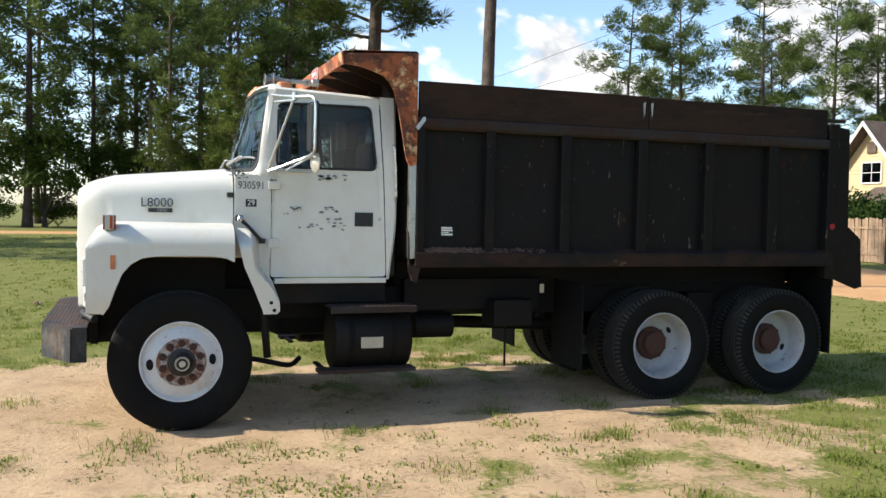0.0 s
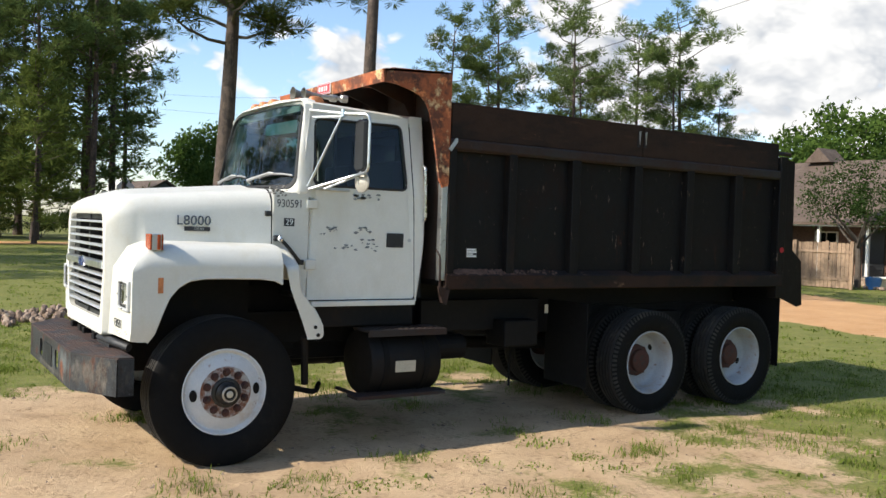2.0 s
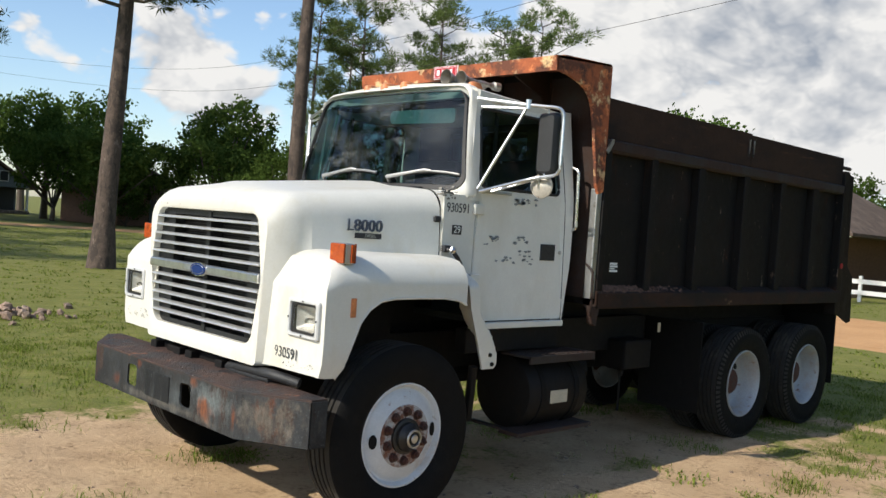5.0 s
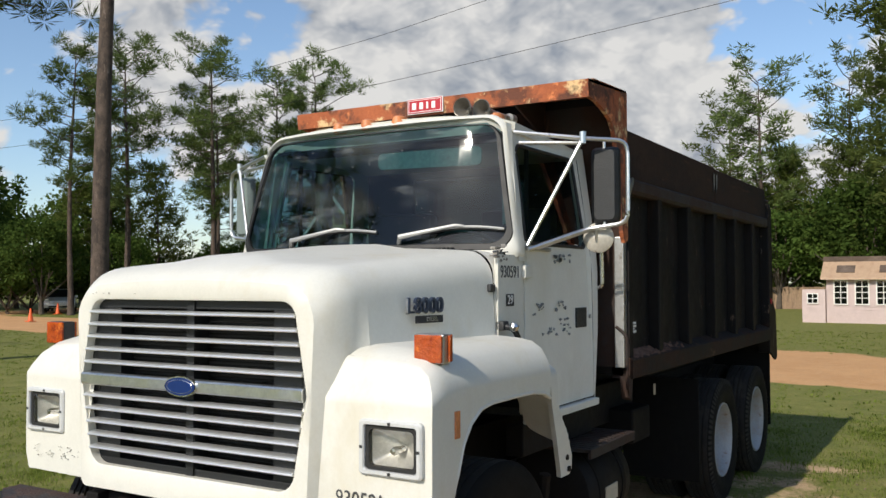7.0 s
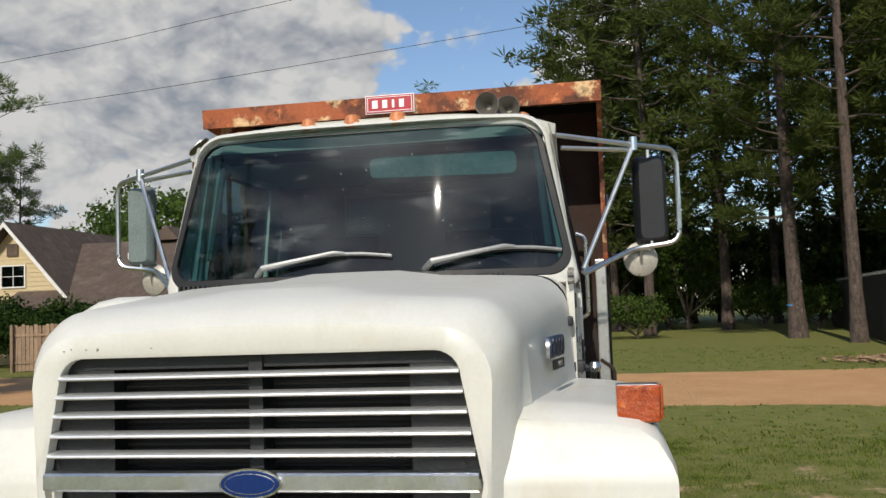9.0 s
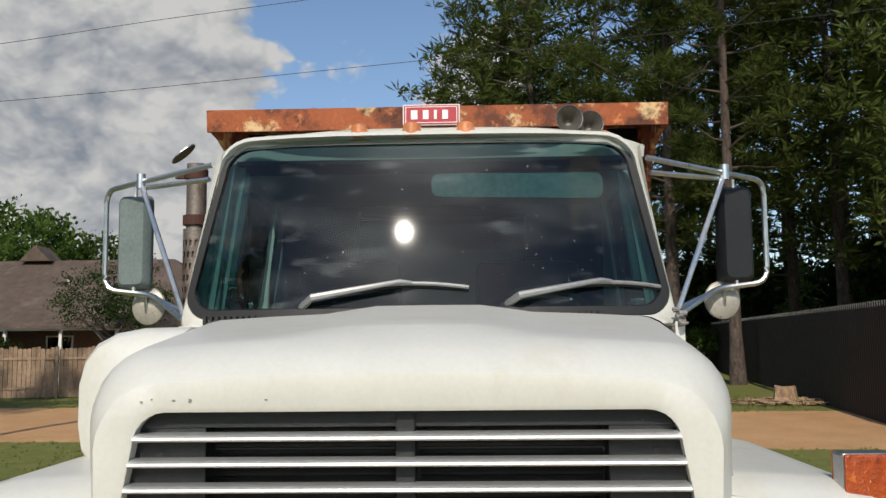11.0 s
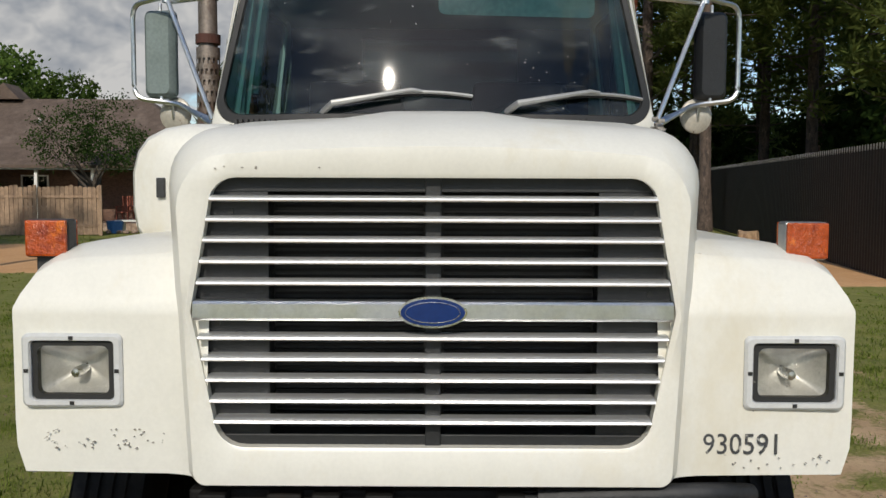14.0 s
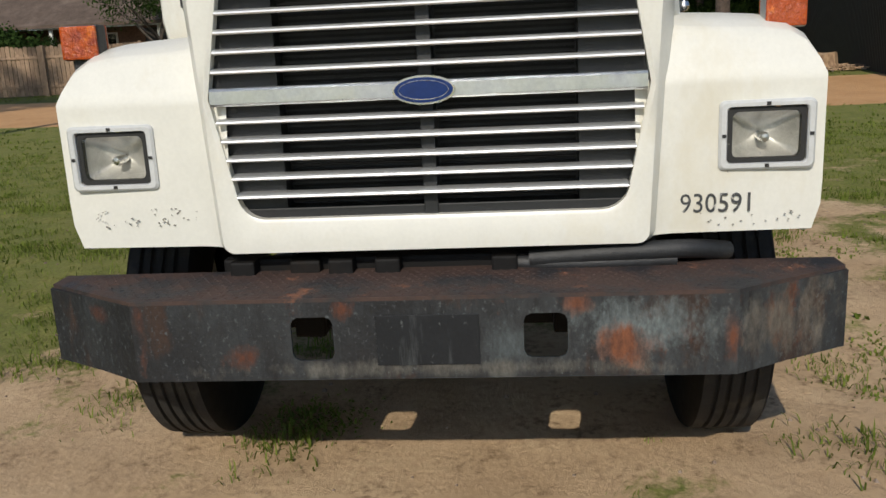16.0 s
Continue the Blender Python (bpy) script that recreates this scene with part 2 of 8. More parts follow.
M["plastic"] = material("black_plastic", (0.02, 0.021, 0.023), 0.5, 0, bump=0.25, bump_scale=160, grain=0.2)
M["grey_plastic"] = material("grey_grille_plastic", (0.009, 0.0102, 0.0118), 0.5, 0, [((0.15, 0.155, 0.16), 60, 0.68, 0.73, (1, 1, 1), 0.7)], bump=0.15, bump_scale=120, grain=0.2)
M["core"] = material("radiator_core", (0.004, 0.004, 0.0045), 0.6, 0.0, spec=0.2)
M["spot_back"] = material("dull_cream_mirror_back", (0.46, 0.43, 0.37), 0.4, 0.1, [((0.16, 0.11, 0.08), 30, 0.62, 0.7, (1, 1, 1), 0.7)])
M["horn"] = material("tarnished_horn_metal", (0.42, 0.40, 0.36), 0.35, 0.75, [((0.20, 0.15, 0.11), 20, 0.55, 0.66, (1, 1, 1), 0.6)])
M["bezel"] = material("grey_white_bezel_paint", (0.52, 0.53, 0.53), 0.4, grain=0.05)
M["seal"] = material("rubber_seal", (0.014, 0.014, 0.014), 0.55)
M["interior"] = material("dark_cab_trim", (0.012, 0.0155, 0.0165), 0.8, bump=0.1)
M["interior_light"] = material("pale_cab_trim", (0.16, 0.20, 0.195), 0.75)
M["visor"] = material("pale_visor_vinyl", (0.50, 0.53, 0.50), 0.6, grain=0.2, grain_scale=40)
M["wiper"] = material("worn_wiper_metal", (0.40, 0.40, 0.39), 0.42, 0.6, grain=0.1)
M["seat"] = material("dark_vinyl_seat", (0.012, 0.014, 0.016), 0.55, bump=0.1)
M["amber"] = material("amber_lens", (0.42, 0.066, 0.005), 0.16, 0, [((0.62, 0.15, 0.015), 16, 0.55, 0.62, (1, 1, 1), 0.15), ((0.20, 0.024, 0.003), 11, 0.54, 0.62, (1, 1, 1), 0.2)], bump=0.7, bump_scale=60, grain=0.25, grain_scale=25)
M["amber_faded"] = material("faded_amber_lens", (0.62, 0.22, 0.08), 0.45, 0, grain=0.2)
M["red_plate"] = material("red_enamel", (0.42, 0.02, 0.03), 0.35)
M["white_enamel"] = material("white_enamel", (0.80, 0.80, 0.78), 0.35, grain=0.04)
M["blue_enamel"] = material("blue_enamel", (0.007, 0.028, 0.135), 0.2)
M["decal"] = material("black_decal", (0.02, 0.02, 0.022), 0.5)
M["stencil"] = material("worn_stencil_paint", (0.05, 0.052, 0.055), 0.6, 0, [((0.45, 0.44, 0.40), 40, 0.60, 0.66, (1, 1, 1), 0.5)])
M["decal_blue"] = material("dark_blue_grey_badge", (0.035, 0.05, 0.085), 0.3, 0.2)
M["scuff"] = material("scraped_paint", (0.24, 0.26, 0.27), 0.7, grain=0.3)
M["scuff_light"] = material("chipped_paint_flecks", (0.30, 0.28, 0.25), 0.7, grain=0.4)
# horn metal darkened to paint the shade inside the mouth
M["horn_inside"] = material("shaded_horn_inside", (0.20, 0.185, 0.16), 0.5, 0.5)
M["rib"] = material("black_rib_paint", (0.0062, 0.0054, 0.0052), 0.65, 0, [((0.034, 0.018, 0.012), 4, 0.54, 0.68, ALONG_Z, 0.85), ((0.16, 0.11, 0.075), 11, 0.64, 0.68, (1.5, 1.5, 0.4), 0.8)], bump=0.25, spec=0.25)
M["rail_rust"] = material("rust_brown_rail_paint", (0.034, 0.0175, 0.012), 0.8, 0, [((0.012, 0.009, 0.008), 3.5, 0.47, 0.58, (0.6, 1, 1), 0.75), ((0.17, 0.10, 0.06), 8, 0.61, 0.68, (0.5, 1, 1), 0.85)], bump=0.3, spec=0.25)
M["grit"] = material("rust_brown_grit", (0.17, 0.095, 0.065), 0.95, 0, [((0.09, 0.045, 0.03), 12, 0.48, 0.6, (1, 1, 1), 0.95)], grain=0.3, grain_scale=30)
M["label"] = material("pale_label", (0.50, 0.46, 0.36), 0.6)
M["bumper"] = material("painted_rusty_bumper", (0.021, 0.023, 0.026), 0.6, 0, [
    ((0.045, 0.051, 0.055), 1.7, 0.46, 0.62, (1, 1, 0.8), 0.6), ((0.050, 0.030, 0.022), 4.2, 0.52, 0.60, (1, 1, 0.5), 0.85), ((0.014, 0.015, 0.017), 13, 0.56, 0.66, (1.3, 1.3, 0.16), 0.55), ((0.12, 0.045, 0.024), 3.3, 0.60, 0.66, (1, 1, 0.6), 0.85), ((0.085, 0.095, 0.10), 70, 0.57, 0.66, (1, 1, 0.8), 0.6)],
    bump=0.3, bump_scale=70, grain=0.35, grain_scale=14, spec=0.3, blotches=[
    ((0.155, 0.185, 0.19), (-0.985, -0.62, 0.72), (0.5, 0.36, 0.13), 0.6), ((0.075, 0.09, 0.095), (-0.985, -0.25, 0.66), (0.5, 0.26, 0.12), 0.6), ((0.15, 0.13, 0.105), (-0.87, -1.04, 0.70), (0.3, 0.26, 0.14), 0.65), ((0.12, 0.115, 0.10), (-0.985, -0.1, 0.60), (0.3, 0.9, 0.035), 0.65),
    ((0.22, 0.080, 0.038), (-0.985, -0.55, 0.665), (0.3, 0.115, 0.085), 0.85), ((0.19, 0.07, 0.035), (-0.985, -0.43, 0.79), (0.3, 0.07, 0.05), 0.85), ((0.13, 0.048, 0.026), (-0.985, -0.86, 0.67), (0.06, 0.035, 0.13), 0.85),
    ((0.13, 0.048, 0.027), (-0.985, 0.86, 0.66), (0.06, 0.03, 0.16), 0.85), ((0.11, 0.04, 0.022), (-0.985, 0.55, 0.64), (0.1, 0.09, 0.05), 0.85), ((0.11, 0.04, 0.022), (-0.985, 0.24, 0.79), (0.1, 0.045, 0.05), 0.85), ((0.09, 0.034, 0.02), (-0.90, 1.03, 0.76), (0.1, 0.06, 0.04), 0.85)])
M["bumper_plate"] = material("dark_streaked_plate", (0.012, 0.0135, 0.016), 0.55, 0, [((0.05, 0.055, 0.058), 11, 0.52, 0.62, (1, 1, 0.14), 0.6), ((0.09, 0.10, 0.10), 50, 0.62, 0.70, (1, 1, 0.6), 0.6)], bump=0.2, spec=0.3)
M["bumper_top"] = material("rusted_tread_plate", (0.058, 0.033, 0.026), 0.75, 0, [((0.018, 0.018, 0.020), 5, 0.46, 0.60, (1, 1, 1), 0.6), ((0.25, 0.10, 0.05), 6, 0.6, 0.7, (1, 1, 1), 0.8)], bump=0.4, bump_scale=50)


def glass_material(name, tint, rough=0.012, ior=1.5, dust=0.0):
    m = bpy.data.materials.new(name)
    m.use_nodes = True
    t = m.node_tree
    t.nodes.clear()
    out = t.nodes.new("ShaderNodeOutputMaterial")
    tr = t.nodes.new("ShaderNodeBsdfTransparent")
    tr.inputs[0].default_value = (*tint, 1)
    gl = t.nodes.new("ShaderNodeBsdfGlossy")
    gl.inputs["Roughness"].default_value = rough
    lw = t.nodes.new("ShaderNodeLayerWeight")
    lw.inputs["Blend"].default_value = 0.5
    pw = t.nodes.new("ShaderNodeMath"); pw.operation = "POWER"; pw.inputs[1].default_value = 5.0
    fr = t.nodes.new("ShaderNodeMath"); fr.operation = "MULTIPLY_ADD"
    f0 = ((ior - 1) / (ior + 1)) ** 2
    fr.inputs[1].default_value, fr.inputs[2].default_value = 1 - f0, f0
    t.links.new(lw.outputs["Facing"], pw.inputs[0]); t.links.new(pw.outputs[0], fr.inputs[0])
    mx = t.nodes.new("ShaderNodeMixShader")
    t.links.new(fr.outputs[0], mx.inputs[0])
    t.links.new(tr.outputs[0], mx.inputs[1]); t.links.new(gl.outputs[0], mx.inputs[2])
    last = mx.outputs[0]
    if dust:
        # wiped smears, and specks between them
        geo = t.nodes.new("ShaderNodeNewGeometry")
        film = None
        for scale, stretch, lo, hi, k in ((2.2, (1, 1, 2.2), 0.48, 0.72, dust), (55, (1, 1, 1), 0.69, 0.74, dust * 5), (9, (1, 0.5, 1.6), 0.60, 0.72, dust * 1.4)):
            mp = t.nodes.new("ShaderNodeMapping"); mp.inputs["Scale"].default_value = stretch
            nz = t.nodes.new("ShaderNodeTexNoise"); nz.inputs["Scale"].default_value, nz.inputs["Detail"].default_value = scale, 6.0
            mr = t.nodes.new("ShaderNodeMapRange")
            mr.inputs["From Min"].default_value, mr.inputs["From Max"].default_value, mr.inputs["To Max"].default_value = lo, hi, k
            t.links.new(geo.outputs["Position"], mp.inputs[0]); t.links.new(mp.outputs[0], nz.inputs["Vector"]); t.links.new(nz.outputs["Fac"], mr.inputs["Value"])
            if film is None:
                film = mr.outputs[0]
            else:
                ad = t.nodes.new("ShaderNodeMath"); ad.operation = "ADD"
                t.links.new(film, ad.inputs[0]); t.links.new(mr.outputs[0], ad.inputs[1])
                film = ad.outputs[0]
        df = t.nodes.new("ShaderNodeBsdfDiffuse"); df.inputs["Color"].default_value = (0.52, 0.56, 0.55, 1)
        dm = t.nodes.new("ShaderNodeMixShader")
        t.links.new(film, dm.inputs[0]); t.links.new(last, dm.inputs[1]); t.links.new(df.outputs[0], dm.inputs[2])
        last = dm.outputs[0]
    t.links.new(last, out.inputs[0])
    return m


M["glass"] = glass_material("tinted_windscreen_glass", (0.19, 0.34, 0.35), 0.018, 1.55, 0.065)
M["side_glass"] = glass_material("tinted_side_glass", (0.38, 0.44, 0.46), 0.015, 1.5)
M["lamp_glass"] = glass_material("clear_lamp_glass", (0.80, 0.80, 0.77), 0.08, 1.5, 0.06)
M["mirror"] = material("mirror_glass", (0.85, 0.86, 0.88), 0.03, 1.0, grain=0.0, rough_var=0.0)


# ---- mesh helpers ----
def part(name, bm, mat, parent=None, label="", smooth=False, m=None):
    me = bpy.data.meshes.new(name)
    bmesh.ops.recalc_face_normals(bm, faces=bm.faces)
    for f in bm.faces:
        f.smooth = smooth
    bm.to_mesh(me)
    bm.free()
    for mm in (mat if isinstance(mat, (list, tuple)) else [mat]):
        me.materials.append(mm)
    ob = new(name, me)
    if parent:
        ob.parent = parent
    if m is not None:
        ob.matrix_basis = m
    if label:
        tagged(ob, label)
    if smooth:
        me.set_sharp_from_angle(angle=radians(38))
    return ob


def thing(name, label, category, group="", m=None, kind=""):
    ob = new(name)
    ob.empty_display_size = 0.2
    if m is not None:
        ob.matrix_basis = m
    return tagged(ob, label, category, group, kind)


def box(bm, x0, y0, z0, x1, y1, z1, bevel=0.0, seg=2, mat=0):
    r = bmesh.ops.create_cube(bm, size=1.0)
    vs = r["verts"]
    for v in vs:
        v.co = Vector(((x0 + x1) / 2 + v.co.x * (x1 - x0), (y0 + y1) / 2 + v.co.y * (y1 - y0), (z0 + z1) / 2 + v.co.z * (z1 - z0)))
    fs = list({f for v in vs for f in v.link_faces})
    for f in fs:
        f.material_index = mat
    if bevel:
        es = list({e for v in vs for e in v.link_edges})
        bmesh.ops.bevel(bm, geom=es, offset=bevel, segments=seg, profile=0.6, affect="EDGES")
    return bm


def boxed(*a, **k):
    return box(bmesh.new(), *a, **k)


def cyl(bm, p, q, r0, r1=None, n=20, caps=True, mat=0):
    p, q = Vector(p), Vector(q)
    r1 = r0 if r1 is None else r1
    rot = (q - p).to_track_quat("Z", "Y").to_matrix()
    rings = []
    for c, r in ((p, r0), (q, r1)):
        rings.append([bm.verts.new(c + rot @ Vector((r * math.cos(2 * math.pi * i / n), r * math.sin(2 * math.pi * i / n), 0))) for i in range(n)])
    for i in range(n):
        bm.faces.new((rings[0][i], rings[0][(i + 1) % n], rings[1][(i + 1) % n], rings[1][i])).material_index = mat
    if caps:
        for ring in rings:
            bm.faces.new(ring).material_index = mat
    return bm


def tube(bm, pts, r, n=10, closed=False):
    """A pipe of round section along points; r may be a list."""
    pts = [Vector(p) for p in pts]
    rr = r if isinstance(r, (list, tuple)) else [r] * len(pts)
    rings, up = [], Vector((0, 0, 1))
    for i, p in enumerate(pts):
        a = pts[(i - 1) % len(pts)] if closed or i else p
        b = pts[(i + 1) % len(pts)] if closed or i < len(pts) - 1 else p
        d = (b - a).normalized()
        side = d.cross(up)
        if side.length < 0.2:
            side = d.cross(Vector((1, 0, 0)))
        side.normalize()
        top = side.cross(d)
        rings.append([bm.verts.new(p + rr[i] * (side * math.cos(2 * math.pi * k / n) + top * math.sin(2 * math.pi * k / n))) for k in range(n)])
    for i in range(len(rings) if closed else len(rings) - 1):
        a, b = rings[i], rings[(i + 1) % len(rings)]
        for k in range(n):
            bm.faces.new((a[k], a[(k + 1) % n], b[(k + 1) % n], b[k]))
    if not closed:
        bm.faces.new(rings[0]); bm.faces.new(rings[-1])
    return bm


def bent(pts, radius=0.05, seg=5):
    """Points with rounded corners."""
    pts = [Vector(p) for p in pts]
    out = [pts[0]]
    for a, b, c in zip(pts, pts[1:], pts[2:]):
        u, v = (a - b), (c - b)
        k = min(radius, u.length * 0.45, v.length * 0.45)
        s, e = b + u.normalized() * k, b + v.normalized() * k
        for i in range(seg + 1):
            f = i / seg
            out.append((1 - f) ** 2 * s + 2 * f * (1 - f) * b + f * f * e)
    return out + [pts[-1]]


def lathe(bm, profile, n=40, axis="y", mat=None):
    """profile: (radius, along) pairs turned round an axis; mat: index for each band."""
    rings = []
    for r, h in profile:
        ring = []
        for i in range(n):
            c, s = r * math.cos(2 * math.pi * i / n), r * math.sin(2 * math.pi * i / n)
            ring.append(bm.verts.new((c, h, s) if axis == "y" else (c, s, h) if axis == "z" else (h, c, s)))
        rings.append(ring)
    for j in range(len(rings) - 1):
        for i in range(n):
            f = bm.faces.new((rings[j][i], rings[j][(i + 1) % n], rings[j + 1][(i + 1) % n], rings[j + 1][i]))
            if mat:
                f.material_index = mat[j]
    return bm


def loft(bm, loops, closed=True, cap=False, mat=0):
    vs = [[bm.verts.new(p) for p in loop] for loop in loops]
    n = len(vs[0])
    for a, b in zip(vs, vs[1:]):
        for i in range(n if closed else n - 1):
            bm.faces.new((a[i], a[(i + 1) % n], b[(i + 1) % n], b[i])).material_index = mat
    if cap:
        bm.faces.new(vs[0]).material_index = mat
        bm.faces.new(vs[-1]).material_index = mat
    return vs


def prism(bm, pts, axis, a, b, bevel=0.0, mat=0):
    """A flat polygon pushed along an axis from a to b."""
    def put(p, v):
        return {"x": (v, p[0], p[1]), "y": (p[0], v, p[1]), "z": (p[0], p[1], v)}[axis]
    r0 = [bm.verts.new(put(p, a)) for p in pts]
    r1 = [bm.verts.new(put(p, b)) for p in pts]
    fs = [bm.faces.new(r0), bm.faces.new(r1)]
    n = len(pts)
    for i in range(n):
        fs.append(bm.faces.new((r0[i], r0[(i + 1) % n], r1[(i + 1) % n], r1[i])))
    for f in fs:
        f.material_index = mat
    if bevel:
        bmesh.ops.bevel(bm, geom=list({e for f in fs for e in f.edges}), offset=bevel, segments=2, profile=0.6, affect="EDGES")
    return bm


def rounded(w0, w1, z0, z1, r0, r1, n=6, crown=0.0):
    """A closed outline in (y, z), wider or narrower at the foot (w0) than at the head (w1), with rounded corners."""
    pts = []
    for cx, cz, r, a0 in ((w0 - r0, z0 + r0, r0, -90), (w1 - r1, z1 - r1, r1, 0), (-w1 + r1, z1 - r1, r1, 90), (-w0 + r0, z0 + r0, r0, 180)):
        for i in range(n + 1):
            a = radians(a0 + 90 * i / n)
            pts.append((cx + r * math.cos(a), cz + r * math.sin(a)))
        # even points along the next side
        k = len(pts)
    out = []
    for i, p in enumerate(pts):
        q = pts[(i + 1) % len(pts)]
        out.append(p)
        if (i + 1) % (n + 1) == 0:
            for j in range(1, 8):
                f = j / 8
                out.append((p[0] + (q[0] - p[0]) * f, p[1] + (q[1] - p[1]) * f))
    if crown:
        top = max(w0, w1)
        out = [(y, z + crown * max(0, (z - z0) / (z1 - z0)) ** 4 * (1 - (y / top) ** 2)) for y, z in out]
    return out


def writing(name, text, size, mat, parent, m, depth=0.002, label="", squeeze=1.0):
    c = bpy.data.curves.new(name, "FONT")
    c.body, c.size, c.extrude, c.align_x, c.align_y = text, size, depth, "CENTER", "CENTER"
    c.resolution_u = 3
    tmp = bpy.data.objects.new(name, c)
    me = bpy.data.meshes.new_from_object(tmp)
    bpy.data.objects.remove(tmp)
    me.materials.clear()
    me.materials.append(mat)
    ob = new(name, me)
    ob.parent = parent
    ob.matrix_basis = m @ Matrix.Diagonal((squeeze, 1, 1, 1))
    if label:
        tagged(ob, label)
    return ob

# ---- the dump truck: x runs from nose to tail, the driver's side is -y ----
truck = thing("dump_truck", "white dump truck with a black rusty body on bare sand", "dump truck")
SIDES = (-1, 1)


def face_x(y, z):
    """The bowed windscreen's surface: it leans back in the middle and stands steeper at the pillars."""
    a = abs(y)
    rim = 0.30 * max(0, a - 0.66) * (1 - 0.85 * min(1, max(0, (z - 2.03) / 0.65)))
    return 0.457 + 0.264 * (z - 2.03) + 0.31 * min(a, 0.66) ** 4 + rim


def hood_loop(x):
    """Closed cross-section of the bonnet at x: the nose narrows towards its foot and rounds off at the front."""
    f = min(1, max(0, (x + 0.74) / 1.14))
    nose = max(0, 1 - (x + 0.745) / 0.20) ** 2.4
    w = 0.745 + 0.125 * f - 0.048 * nose
    top = 1.868 + 0.101 * f - 0.068 * nose
    low = 0.900 if x < -0.5 else 1.30
    w0 = w - 0.035 if x < -0.5 else w + 0.03
    bulge = 0.022 * min(1, max(0, (x + 0.60) / 0.12))
    loop = rounded(w0, w, low, top, 0.035, 0.135, crown=0.035)
    return [(x, y, z + (bulge * min(1, max(0, (0.33 - abs(y)) / 0.09)) if z > top - 0.05 else 0)) for y, z in loop]


def grille_outline(grow=0.0):
    """The opening: widest at the broad bar, its straight sides drawing in to head and foot, with small round corners."""
    pts = []
    for cy, cz, r, a0 in ((0.604, 1.008, 0.085, -90), (0.610, 1.750, 0.075, 0), (-0.610, 1.750, 0.075, 90), (-0.604, 1.008, 0.085, 180)):
        sy, sz = (1 if cy > 0 else -1), (1 if cz > 1.4 else -1)
        for i in range(7):
            a = radians(a0 + 90 * i / 6)
            pts.append((cy - sy * r + r * math.cos(a), cz - sz * r + r * math.sin(a)))
    out = []
    for i, p in enumerate(pts):
        q = pts[(i + 1) % len(pts)]
        out.append(p)
        if (i + 1) % 7 == 0:
            for j in range(1, 8):
                f = j / 8
                y, z = p[0] + (q[0] - p[0]) * f, p[1] + (q[1] - p[1]) * f
                if abs(y) > 0.5:
                    y += math.copysign(0.056 * (1 - abs(2 * f - 1)), y)
                out.append((y, z))
    return [(y + math.copysign(grow, y), z + math.copysign(grow, z - 1.388)) for y, z in out]


